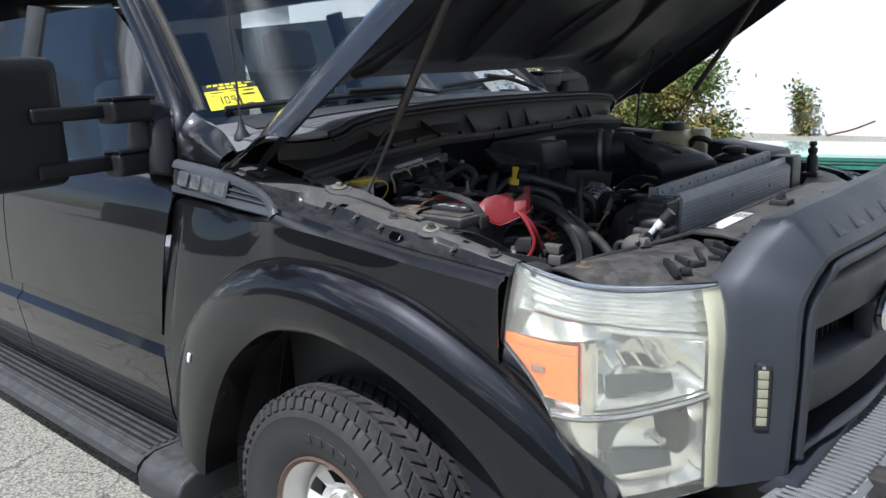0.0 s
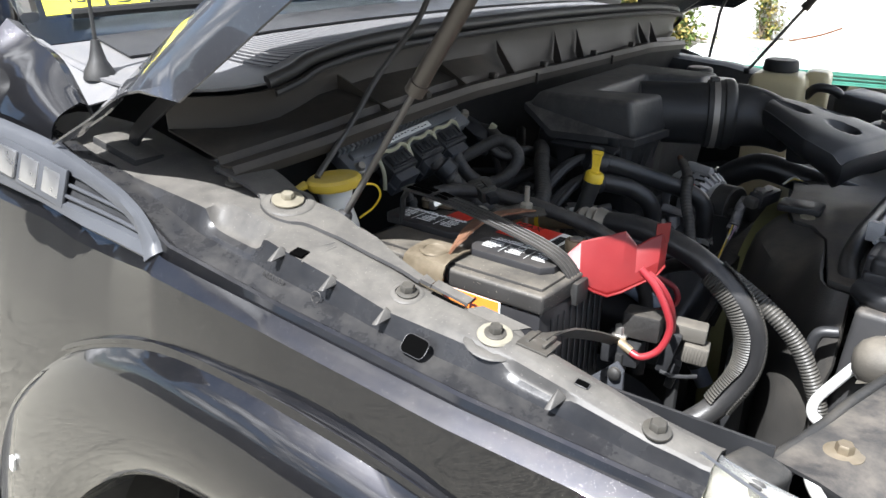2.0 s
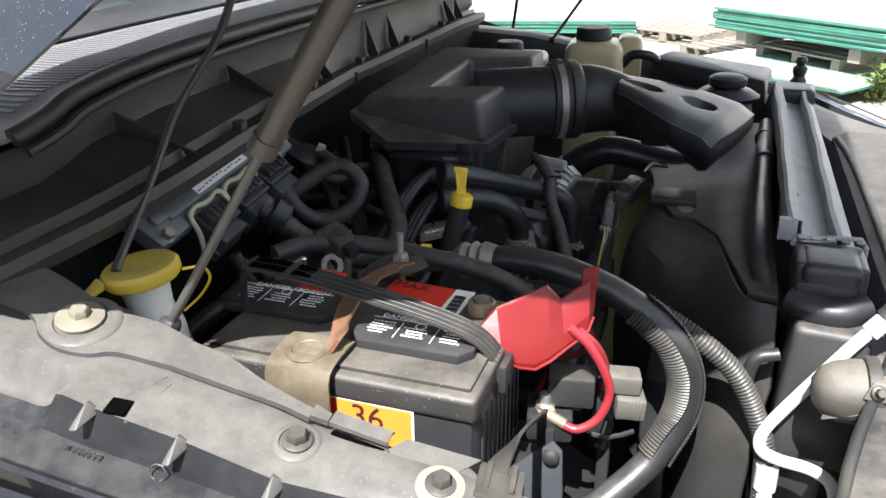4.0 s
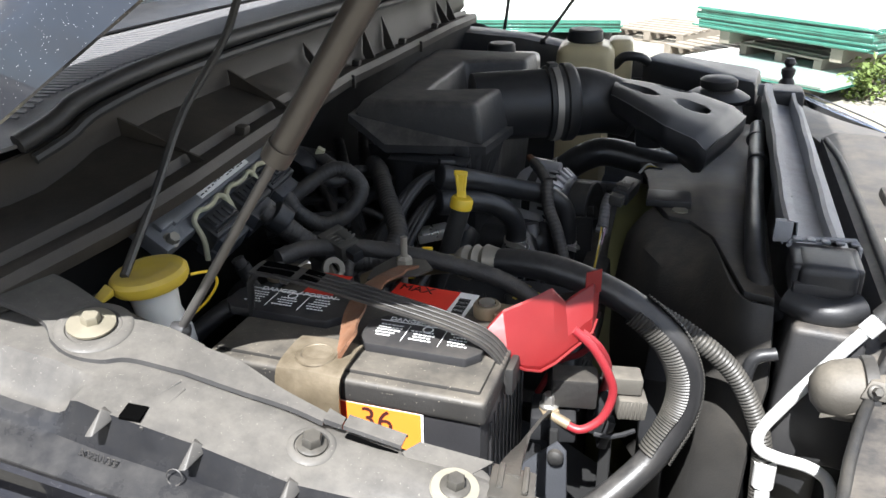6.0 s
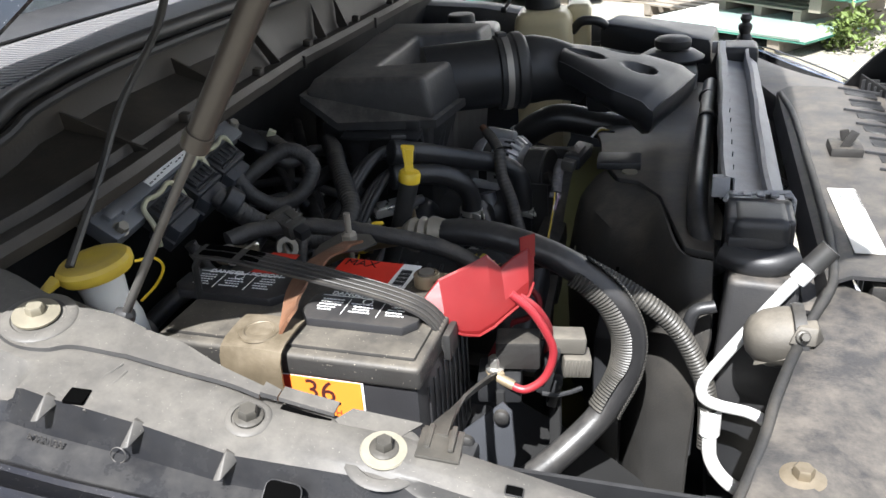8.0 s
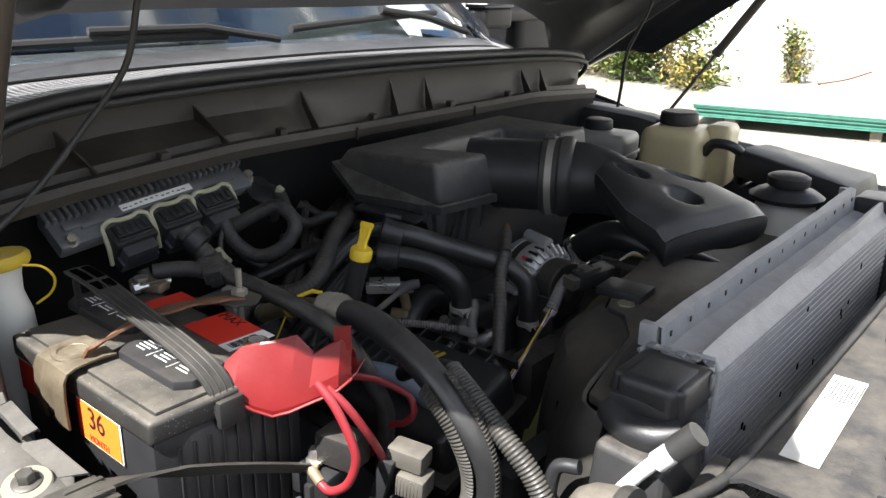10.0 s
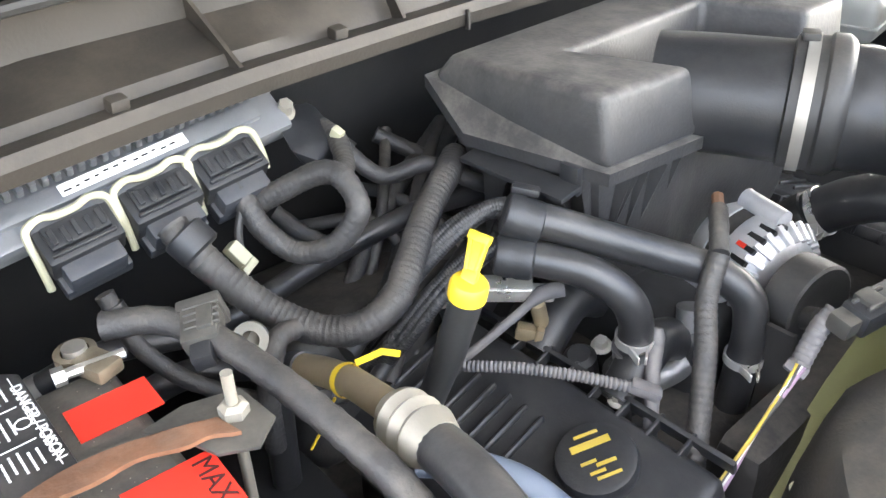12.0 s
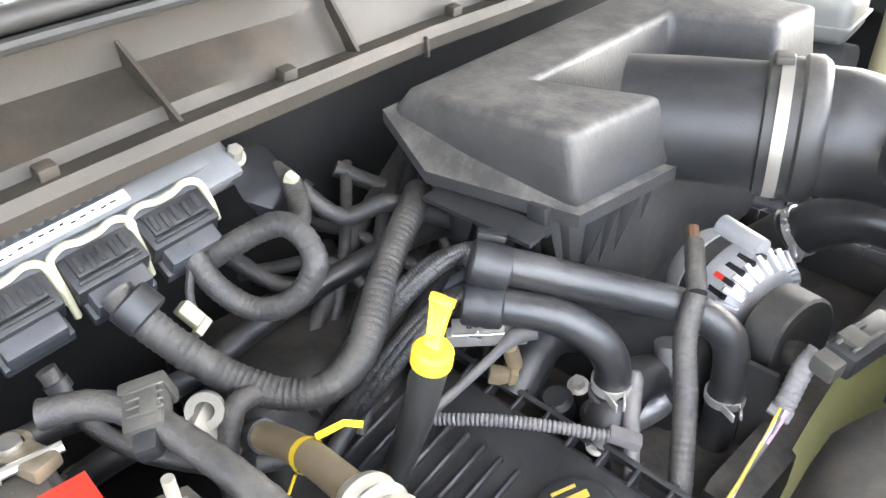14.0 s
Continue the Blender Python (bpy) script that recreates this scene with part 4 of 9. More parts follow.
for side in (-1, 1):
    foot, joint = Vector((0.05, side * 0.82, 1.25)), Vector((0.174, side * 0.827, 1.431))
    top = foot + (joint - foot) * 3.5
    strut = part("gas_strut", joined(sweep([joint, joint.lerp(top, 0.5), top], 0.0108, 14), sweep([joint - (joint - foot) * 0.02, joint + (joint - foot) * 0.05], 0.0122, 14)), strut_mat, truck, "black gas strut holding up the bonnet")
    part("rod", sweep([foot, joint], 0.0044, 10), rod_steel, strut, "dark steel rod")
    part("ball_joint", lathe([(0.001, -0.010), (0.008, -0.007), (0.009, 0), (0.008, 0.007), (0.001, 0.010)], foot, (1, 0, 0), 14), plastic, strut)
    arm = spline([(-0.34, side * 0.90, 1.275), (-0.31, side * 0.905, 1.315), (-0.24, side * 0.905, 1.365), (-0.16, side * 0.90, 1.42), (-0.06, side * 0.895, 1.49), (0.06, side * 0.89, 1.57)], 5)
    part("hood_hinge", sheet([[p + Vector((0.006 * w, -side * 0.03, -0.009 * w)) for w in (-1, -0.5, 0.5, 1)] for p in arm], 0.006), dusty_paint, truck, "black pressed-steel bonnet hinge")
    part("hinge_foot", box((-0.33, side * 0.885, 1.285), (0.11, 0.05, 0.02), (0, 10, 0), 0.005), dusty_paint, truck)
    run = [(-0.03, -0.79, 1.28), (-0.05, -0.70, 1.335), (-0.055, -0.63, 1.40), (-0.02, -0.58, 1.48), (0.012, -0.571, 1.563), (0.04, -0.56, 1.63)] if side < 0 else [(-0.046, 0.769, 1.285), (-0.035, 0.76, 1.35), (-0.025, 0.752, 1.418), (0.01, 0.735, 1.48), (0.05, 0.70, 1.53), (0.08, 0.66, 1.58)]
    part("washer_hose", tube(run, 0.0045, 8), rubber, truck, "thin black washer hose running up to the bonnet")

# ---- the truck: nose, wheels, mirrors, cab ----
# headlights wrap from the wing's end round to the grille
PLAN = [(0.572, -0.950), (0.66, -0.955), (0.745, -0.945), (0.80, -0.905), (0.85, -0.845), (0.90, -0.765), (0.93, -0.70), (0.94, -0.655)]


def lamp_point(s, t, inset=0.0):
    """s along the lens from the wing to the grille, t from its top to its foot."""
    line = spline([Vector((x, y, 0)) for x, y in PLAN], 6)
    k = s * (len(line) - 1)
    i = min(int(k), len(line) - 2)
    p = line[i].lerp(line[i + 1], k - i)
    top = 1.160 - 0.058 * s ** 0.9 - 0.012 * math.sin(math.pi * s)
    foot = at_x([(0, 1.0), (0.1, 0.952), (0.15, 0.92), (0.2, 0.872), (0.25, 0.796), (0.3, 0.72), (0.36, 0.672), (1.0, 0.668)], s)[0]
    z = top + (foot - top) * t
    lean = 0.05 * max(0.0, (z - 0.98) / 0.18) ** 1.6
    c = Vector((0.55, -0.55, 0))
    d = (p - c).normalized()
    p = p - d * (lean + inset)
    return Vector((p.x, p.y, z))


for side in (-1, 1):
    lamp = thing("headlight", (0.8, side * 0.8, 0.70), "hazy yellowed headlight with an amber side marker", "headlight", "headlights")
    F = lambda p: (p.x, -side * p.y if side > 0 else p.y, p.z)
    G = lambda s, t, inset=0.0: (lambda p: (p.x, p.y if side < 0 else -p.y, p.z))(lamp_point(s, t, inset))
    lens = part("lens", sheet([[G(i / 30, j / 14) for j in range(15)] for i in range(31)], 0.004, side < 0), lens_glass, lamp, "hazed clear plastic lens")
    lens.visible_shadow = False
    rim = [G(i / 24, 0, 0.002) for i in range(25)] + [G(1, j / 8, 0.002) for j in range(1, 9)] + [G(1 - i / 24, 1, 0.002) for i in range(1, 25)] + [G(0, 1 - j / 6, 0.002) for j in range(1, 6)]
    part("rim", sweep([Vector(p) for p in rim + rim[:1]], 0.0018, 8), vent_grey, lamp, "clouded lens rim")
    part("housing", sheet([[G(i / 30, j / 14, 0.085 * math.sin(math.pi * min(1, max(0.04, i / 30))) * (0.3 + 0.7 * math.sin(math.pi * max(0.05, min(0.95, j / 14)))) + 0.012) for j in range(15)] for i in range(31)], 0.004, side < 0), reflector, lamp, "silvered reflector housing")
    part("lens_border", sheet([[G(0.835 + 0.165 * i / 6, j / 10, 0.006 + 0.003 * (i == 0)) for j in range(11)] for i in range(7)], 0.002, side < 0), lens_edge, lamp, "milky yellowed edge of the lens")

    def at_height(q, z):
        top, foot = lamp_point(q, 0).z, lamp_point(q, 1).z
        return max(0.0, min(1.0, (top - z) / (top - foot)))

    def patch(name, mat, s0, s1, top, low, inset, label="", n=12, m=6):
        """A panel inside the lamp between two height lines, each given as (left, right) or a function of s."""
        tf = top if callable(top) else lambda q: top[0] + (top[1] - top[0]) * (q - s0) / (s1 - s0)
        lf = low if callable(low) else lambda q: low[0] + (low[1] - low[0]) * (q - s0) / (s1 - s0)
        grid = []
        for i in range(n + 1):
            q = s0 + (s1 - s0) * i / n
            floor_z = lamp_point(q, 1).z + 0.005
            grid.append([G(q, at_height(q, max(floor_z, tf(q) + (lf(q) - tf(q)) * j / m)), inset(i / n, j / m) if callable(inset) else inset) for j in range(m + 1)])
        return part(name, sheet(grid, 0.003, side < 0), mat, lamp, label)

    brow = lambda q: 1.070 - 0.02 * (q / 0.43) if q < 0.43 else 1.050 - 0.046 * min(1.0, (q - 0.43) / 0.4)
    patch("upper_reflector", reflector, 0.01, 0.93, lambda q: lamp_point(q, 0).z - 0.004, brow, lambda a, b: 0.020 + 0.010 * b + 0.004 * (int(b * 9) % 2), "fluted upper reflector", 24, 18)
    patch("bright_band", chrome, 0.01, 0.45, lambda q: brow(q) - 0.001, lambda q: 1.020 + 0.012 * max(0.0, (q - 0.2) / 0.25), lambda a, b: 0.026 - 0.014 * b, "chromed band over the marker", 16, 8)
    patch("side_marker", amber, 0.008, 0.306, (1.017, 1.015), (0.905, 0.897), 0.012, "amber side marker", 14, 10)
    for k in range(3):
        part("marker_flute", sweep([Vector(G(q, at_height(q, 1.009 - 0.005 * k), 0.0105)) for q in [0.012 + 0.29 * i / 10 for i in range(11)]], 0.0015, 6), amber, lamp)
    part("marker_bulb", box(G(0.155, at_height(0.155, 0.958), 0.008), (0.034, 0.004, 0.016), (0, 0, 0 if side < 0 else 0), 0.002), rust, lamp)
    patch("marker_sill", chrome, 0.15, 0.31, (0.900, 0.896), (0.872, 0.868), lambda a, b: 0.010 + 0.012 * b, "chromed sill under the marker")
    patch("divider", chrome, 0.308, 0.392, (1.024, 1.022), (0.86, 0.86), lambda a, b: 0.006 + 0.014 * abs(2 * a - 1) ** 2, "upright chrome divider", 8, 14)
    patch("lower_reflector", reflector, 0.255, 0.392, (0.858, 0.858), (0.68, 0.68), lambda a, b: 0.012 + 0.008 * abs(2 * a - 1), "clear-fronted lower side reflector", 8, 10)
    part("divider_bar", sweep([Vector(G(q, at_height(q, 0.868 + 0.012 * max(0.0, (q - 0.5) / 0.3)), 0.010)) for q in [0.21 + 0.62 * i / 20 for i in range(21)]], 0.0105, 10, flat=(1.0, 1.0)), chrome, lamp, "chrome bar between the two bowls")
    part("brow_bar", sweep([Vector(G(q, at_height(q, brow(q) - 0.004), 0.016)) for q in [0.40 + 0.43 * i / 16 for i in range(17)]], 0.006, 10), reflector, lamp)
    hollow = lambda a, b: 0.016 + 0.085 * (math.sin(math.pi * min(1.0, max(0.0, a))) * math.sin(math.pi * min(1.0, max(0.0, b)))) ** 0.6
    patch("bowl", reflector, 0.392, 0.825, brow, (0.880, 0.893), hollow, "faceted upper reflector bowl", 16, 12)
    patch("bowl", reflector, 0.392, 0.825, (0.858, 0.868), (0.685, 0.690), hollow, "faceted lower reflector bowl", 16, 12)
    for zc, h in ((0.955, 0.055), (0.785, 0.06)):
        q = 0.66
        c = Vector(G(q, at_height(q, zc), 0.055))
        axis = (Vector(G(q, at_height(q, zc), 0)) - Vector(G(q, at_height(q, zc), 0.1))).normalized()
        part("bulb", lathe([(0.001, 0.026), (0.009, 0.022), (0.012, 0.0), (0.009, -0.03)], c, axis, 14), chrome, lamp)
        # Grey sheet stands in for dark ground mirrored low in the bowl.
        patch("shade", trim_grey, 0.43, 0.70, lambda q: zc - 0.012 - 0.03 * ((q - 0.43) / 0.27) ** 2 * 0.5, lambda q: zc - h, lambda a, b: 0.045 - 0.010 * b, "grey glare shade", 10, 4)
    for k in range(5):
        part("facet_rib", sweep([Vector(G(0.42 + 0.06 * k + 0.01 * j, at_height(0.42 + 0.06 * k + 0.01 * j, 0.99 - 0.008 * j), 0.045 + 0.012 * (k % 2))) for j in range(5)], 0.004, 6), reflector, lamp)

    rows = []
    for i in range(15):
        k = i / 14
        p = Vector(G(0.30 * k, 1.0, 0.006))
        xa = 0.50 + 0.30 * k
        za = at_x(ARCH_OUT, xa)[0] - 0.012
        q = Vector((xa, side * (1.012 - 0.10 * max(0.0, (xa - 0.15) / 0.65) ** 1.4), za))
        rows.append([p.lerp(q, j / 5) + Vector((0.004, side * 0.006, 0)) * math.sin(math.pi * j / 5) for j in range(6)])
    part("fender_front", sheet(rows, 0.003, side < 0), paint, truck, "gloss black wing front round the headlight")

# grille shell
grille = thing("grille", (1.0, 0, 0.66), "large charcoal plastic radiator grille shell", "grille")


SHELL = [  # y, z and depth of the back edge, then the inner opening
    ((-0.668, 0.66, 0.935), (-0.605, 0.70, 1.052)), ((-0.665, 0.80, 0.938), (-0.60, 0.80, 1.054)), ((-0.66, 0.95, 0.936), (-0.588, 0.95, 1.055)), ((-0.642, 1.08, 0.925), (-0.575, 1.05, 1.053)),
    ((-0.60, 1.15, 0.95), (-0.55, 1.095, 1.06)), ((-0.555, 1.215, 0.99), (-0.525, 1.13, 1.072)), ((-0.50, 1.232, 1.002), (-0.485, 1.148, 1.08)), ((-0.25, 1.24, 1.02), (-0.25, 1.152, 1.10)), ((0.0, 1.242, 1.025), (0.0, 1.153, 1.105))]
SHELL += [tuple((-y, z, x) for y, z, x in pair) for pair in SHELL[-2::-1]]
rows = [[], [], [], [], []]
for (yo, zo, xo), (yi, zi, xi) in SHELL:
    o, i = Vector((xo, yo, zo)), Vector((xi, yi, zi))
    rows[0].append(o + Vector((-0.05, 0, -0.012)))
    rows[1].append(o)
    rows[2].append(o.lerp(i, 0.12) + Vector((0.012, 0, 0.004)))
    rows[3].append(o.lerp(i, 0.9) + Vector((0.008, 0, 0)))
    rows[4].append(i)
def dense(line):
    return spline(line, 4)
inner = [p.lerp(Vector((p.x, 0, 0.93)), 0.02) + Vector((-0.012, 0, 0)) for p in rows[4]]
deep = [p.lerp(Vector((p.x, 0, 0.93)), 0.035) + Vector((-0.06, 0, 0)) for p in rows[4]]
rows += [inner, deep]
shell = part("shell", sheet([dense(r) for r in rows], 0.004, True), trim_grey, grille, "matt charcoal grille surround", angle=30)
lip = [p.lerp(Vector((p.x, 0, 0.92)), 0.085) + Vector((0.004, 0, 0)) for p in rows[4]]
lip += [Vector((1.05, 0.50, 0.722)), Vector((1.085, 0.25, 0.72)), Vector((1.09, 0.0, 0.72)), Vector((1.085, -0.25, 0.72)), Vector((1.05, -0.50, 0.722))]
part("inner_lip", sweep(spline(lip + lip[:1], 4), 0.013, 10, flat=(1.0, 0.8)), trim_grey, grille, "rounded inner lip of the grille opening")
part("shell_foot", box((1.04, 0, 0.675), (0.09, 1.25, 0.05), bev=0.012), trim_grey, grille)
for i in range(9):
    y = -0.40 + i * 0.10
    part("raised_mark", box((1.0748 - 0.028 * (y / 0.5) ** 2, y, 1.2037 - 0.006 * (y / 0.5) ** 2), (0.056, 0.064, 0.005), (0, 46, 0), 0.002), trim_grey, shell, "embossed plain block on the grille's brow")
for z, h in ((1.015, 0.135), (0.822, 0.135)):
    bar = []
    for k in range(25):
        y = -0.495 + 0.99 * k / 24
        e = 0.05 if k in (0, 24) else 0.0
        m = 0.8 if k in (0, 24) else 1.0
        bar.append([(1.085 - 0.085 * (y / 0.6) ** 2 - max(d, e), y, z + dz * m * h / 2) for d, dz in ((0.07, 1.0), (0.03, 0.96), (0.004, 0.72), (0.0, 0.6), (0.0, -0.6), (0.004, -0.72), (0.03, -0.96), (0.07, -1.0))])
    part("grille_bar", sheet(bar, 0.006, True), trim_grey, grille, "thick charcoal grille bar")
part("centre_block", box((1.065, 0, 0.92), (0.05, 0.30, 0.10), bev=0.015), trim_grey, grille)
part("backing", sheet([[(0.985 - 0.07 * (y / 0.6) ** 2, y, 0.70 + 0.44 * k / 4) for k in range(5)] for y in [-0.6 + 1.2 * i / 10 for i in range(11)]], 0.004), plastic, grille)
for i in range(40):
    y = -0.57 + 1.14 * i / 39
    part("vane", box((1.0 - 0.08 * (y / 0.6) ** 2, y, 0.92), (0.035, 0.004, 0.43), bev=0.001, seg=1), plastic, grille)
em = part("emblem", lathe([(0.001, 0.006), (0.128, 0.006), (0.14, 0.004), (0.145, 0.0), (0.145, -0.012)], (0, 0, 0), (0, 0, 1), 40), chrome, grille, "blue oval emblem with a chrome rim")
em.data.transform(Matrix.Translation(-ORIGIN[grille]) @ Matrix.Translation((1.105, 0, 0.93)) @ pose(0, 0, 0, 90, 0, 90) @ Matrix.Diagonal((1.0, 0.44, 1.0, 1)) @ Matrix.Translation(ORIGIN[grille]))
face = part("emblem_face", lathe([(0.001, 0.009), (0.118, 0.009), (0.122, 0.004)], (0, 0, 0), (0, 0, 1), 40), blue_enamel, em, "blue oval field")
face.data.transform(Matrix.Translation(-ORIGIN[grille]) @ Matrix.Translation((1.105, 0, 0.93)) @ pose(0, 0, 0, 90, 0, 90) @ Matrix.Diagonal((1.0, 0.40, 1.0, 1)) @ Matrix.Translation(ORIGIN[grille]))
for side in (-1, 1):
    led = thing("strobe_light", (1.0, side * 0.632, 0.80), "slim warning light with a row of six pale lenses", "warning light", "strobe lights on the grille")
    c = Vector((1.004, side * 0.636, 0.875))
    part("body", box(c, (0.022, 0.032, 0.145), (0, 0, side * 60), 0.006), plastic, led)
    for k in range(6):
        part("led_lens", box(c + Vector((0.0055, side * 0.0095, -0.052 + 0.0205 * k)), (0.006, 0.021, 0.0185), (0, 0, side * 60), 0.003), led_mat, led)
    part("screw", lathe([(0.004, 0), (0.004, 0.003), (0.001, 0.004)], c + Vector((0.0055, side * 0.0095, 0.066)), (0.5, side * 0.86, 0), 10), steel, led)

bumper = thing("front_bumper", (1.1, 0, 0.45), "front bumper with a ribbed grey step pad", "bumper")
part("bar", sheet([[(1.12 + dx - 0.11 * (y / 0.95) ** 4, y, z) for dx, z in ((-0.06, 0.665), (0.0, 0.672), (0.06, 0.668), (0.085, 0.64), (0.09, 0.52), (0.06, 0.42), (-0.02, 0.38))] for y in [-0.99 + 1.98 * i / 30 for i in range(31)]], 0.004, True), chrome, bumper, "chromed bumper bar")
pad = part("step_pad", sheet([[(1.115 + dx - 0.11 * (y / 0.95) ** 4, y, z) for dx, z in ((-0.055, 0.674), (0.0, 0.682), (0.055, 0.678), (0.078, 0.655))] for y in [-0.97 + 1.94 * i / 30 for i in range(31)]], 0.008, True), pad_grey, bumper, "grey ribbed plastic pad")
for i in range(90):
    y = -0.94 + 1.88 * i / 89
    part("pad_rib", box((1.13 - 0.11 * (y / 0.95) ** 4, y, 0.683), (0.10, 0.012, 0.004), (0, 3, 0), 0.0018, 2), pad_grey, pad)

# wing vents with their badge blocks
for side in (-1, 1):
    vent = thing("fender_vent", (-0.33, side * 0.985, 1.2), "grey louvred wing vent with a chromed badge block", "vent", "wing vents")
    vy = lambda y: y if side < 0 else -y
    top = spline([(-0.580, 0, 1.326), (-0.44, 0, 1.312), (-0.32, 0, 1.296), (-0.22, 0, 1.276), (-0.155, 0, 1.258), (-0.120, 0, 1.236), (-0.101, 0, 1.214)], 5)
    low = [Vector((-0.582 + 0.488 * i / 30, 0, 1.234 - 0.032 * i / 30)) for i in range(31)]
    def on(x, z, lift):
        ys, zs = at_x(SHOULDER, x)
        return Vector((x, vy(ys - 0.004 - 0.24 * min(0.05, max(0.0, zs - 0.006 - z)) * 2 - lift), z))
    part("backing", sheet([[on(t.x, t.z + (b.z - t.z) * j / 4, 0.002) for j in range(5)] for t, b in zip(top, low)], 0.002, side < 0), plastic, vent)
    edge_rows = []
    for i, t in enumerate(top):
        tan = (top[min(i + 1, len(top) - 1)] - top[max(i - 1, 0)]).normalized()
        edge_rows.append([on(t.x + tan.z * d, t.z - tan.x * d, l) for d, l in ((-0.002, 0.0), (0.0, 0.008), (0.006, 0.012), (0.019, 0.011), (0.023, 0.002))])
    edge_rows.append([on(top[-1].x + 0.001 + tan.z * d, top[-1].z - 0.002 - tan.x * d, -0.004) for d in (-0.001, 0.003, 0.009, 0.016, 0.021)])
    part("frame", sheet(edge_rows, 0.003, side < 0), vent_grey, vent, "weathered grey surround")
    part("frame", sheet([[on(b.x, b.z + d, l) for d, l in ((0.020, 0.002), (0.018, 0.009), (0.004, 0.010), (0.0, 0.006), (-0.002, 0.0))] for b in low[:-1]], 0.003, side < 0), vent_grey, vent)
    for k, xb in enumerate((-0.14, -0.16, -0.19, -0.24)):
        za, zb = 1.2455 + 0.0145 * k, 1.2305 + 0.0140 * k
        part("louvre", sweep([on(-0.33 + (xb + 0.33) * q / 4, za + (zb - za) * q / 4, 0.006) for q in range(5)], 0.0045, 8, flat=(0.7, 1.0)), vent_grey, vent)
    tilt = (-14 if side < 0 else 14, 6.5, 0)
    badge = part("badge", box(on(-0.428, 1.268, 0.007), (0.236, 0.006, 0.056), tilt, 0.003), vent_grey, vent, "weathered badge plate")
    for k in range(4):
        part("badge_block", box(on(-0.513 + 0.056 * k, 1.2775 - 0.0064 * k, 0.011), (0.046, 0.007, 0.040), tilt, 0.004), dull_chrome, badge, "plain raised chrome block")

# wheels
def wheel(at, side):
    w = thing("wheel", at, "white steel wheel with a black all-terrain tyre", "wheel", "road wheels")
    ax = (0, side, 0)
    c = Vector(at) + Vector((0, 0, 0.4))
    prof = [(0.218, -0.11), (0.24, -0.122), (0.30, -0.132), (0.35, -0.128), (0.378, -0.115), (0.389, -0.098), (0.391, 0), (0.389, 0.098), (0.378, 0.115), (0.35, 0.128), (0.338, 0.1315), (0.334, 0.1295), (0.30, 0.132), (0.262, 0.1285), (0.258, 0.1265), (0.24, 0.122), (0.218, 0.11)]
    tyre = part("tyre", lathe(prof, c, ax, 72, False), tyre_mat, w, "dusty black tyre")
    blocks = bmesh.new()
    q = Vector(ax).to_track_quat("Z", "Y").to_matrix().to_4x4()
    rng = random.Random(5)
    for row, (h, wd) in enumerate(((-0.092, 0.036), (-0.05, 0.030), (0.0, 0.034), (0.05, 0.030), (0.092, 0.036))):
        n = 58
        for k in range(n):
            a0 = 2 * math.pi * (k + (row % 2) * 0.5) / n
            da = 2 * math.pi / n * 0.40
            sk = 0.012 * (1 if row % 2 else -1)
            r0, r1 = 0.388, 0.400 - (0.006 if row in (0, 4) else 0)
            vs = []
            for r in (r0, r1):
                for aa, hh in ((-da, -wd / 2), (da, -wd / 2), (da, wd / 2), (-da, wd / 2)):
                    jit = sk * (hh / wd) / r0 * 2
                    s = 1.0 if r == r0 else 0.9
                    vs.append(blocks.verts.new((r * math.cos(a0 + aa * s + jit), r * math.sin(a0 + aa * s + jit), h + hh * s)))
            for f in ((4, 5, 6, 7), (0, 1, 5, 4), (1, 2, 6, 5), (2, 3, 7, 6), (3, 0, 4, 7)):
                blocks.faces.new([vs[i] for i in f])
    for k in range(58):
        a = 2 * math.pi * k / 58
        b = box((0.372, 0, 0.118), (0.03, 0.022, 0.012), (0, 25, 0), 0, 1)
        b.transform(Matrix.Rotation(a, 4, "Z"))
        me = bpy.data.meshes.new("tmp")
        b.to_mesh(me)
        b.free()
        blocks.from_mesh(me)
        bpy.data.meshes.remove(me)
    blocks.transform(Matrix.Translation(c) @ q)
    part("tread", blocks, tyre_mat, tyre, kind="stuff", angle=20)
    for k in range(5):
        a = 1.05 + 0.16 * k
        b = box((0.285 * math.cos(a), 0.285 * math.sin(a), 0.1325), (0.026, 0.03, 0.002), (0, 0, math.degrees(a)), 0.001, 1)
        b.transform(Matrix.Translation(c) @ q)
        part("sidewall_mark", b, rubber, tyre, "plain raised bar")
    part("rim_lip", lathe([(0.205, 0.112), (0.216, 0.119), (0.220, 0.117), (0.221, 0.105), (0.212, 0.098)], c, ax, 56, False), rim_rust, w, "rusty rim edge")
    part("rim", lathe([(0.212, 0.112), (0.205, 0.108), (0.196, 0.07), (0.186, 0.02), (0.182, -0.09)], c, ax, 56, False), white_steel, w)
    disc = bmesh.new()
    ring = [(0.186, 0.03), (0.172, 0.045), (0.16, 0.052)]
    n = 48
    loops = [[disc.verts.new((r * math.cos(2 * math.pi * k / n), r * math.sin(2 * math.pi * k / n), h)) for k in range(n)] for r, h in ((0.186, 0.025), (0.172, 0.05), (0.158, 0.056), (0.118, 0.045), (0.10, 0.03), (0.06, 0.03), (0.055, 0.06), (0.001, 0.062))]
    for i, (a, b) in enumerate(zip(loops, loops[1:])):
        for k in range(n):
            if i == 2 and k % 6 in (0, 1, 2):
                continue
            disc.faces.new((a[k], a[(k + 1) % n], b[(k + 1) % n], b[k]))
    disc.transform(Matrix.Translation(c) @ q)
    part("wheel_disc", disc, white_steel, w, "white disc with round hand holes")
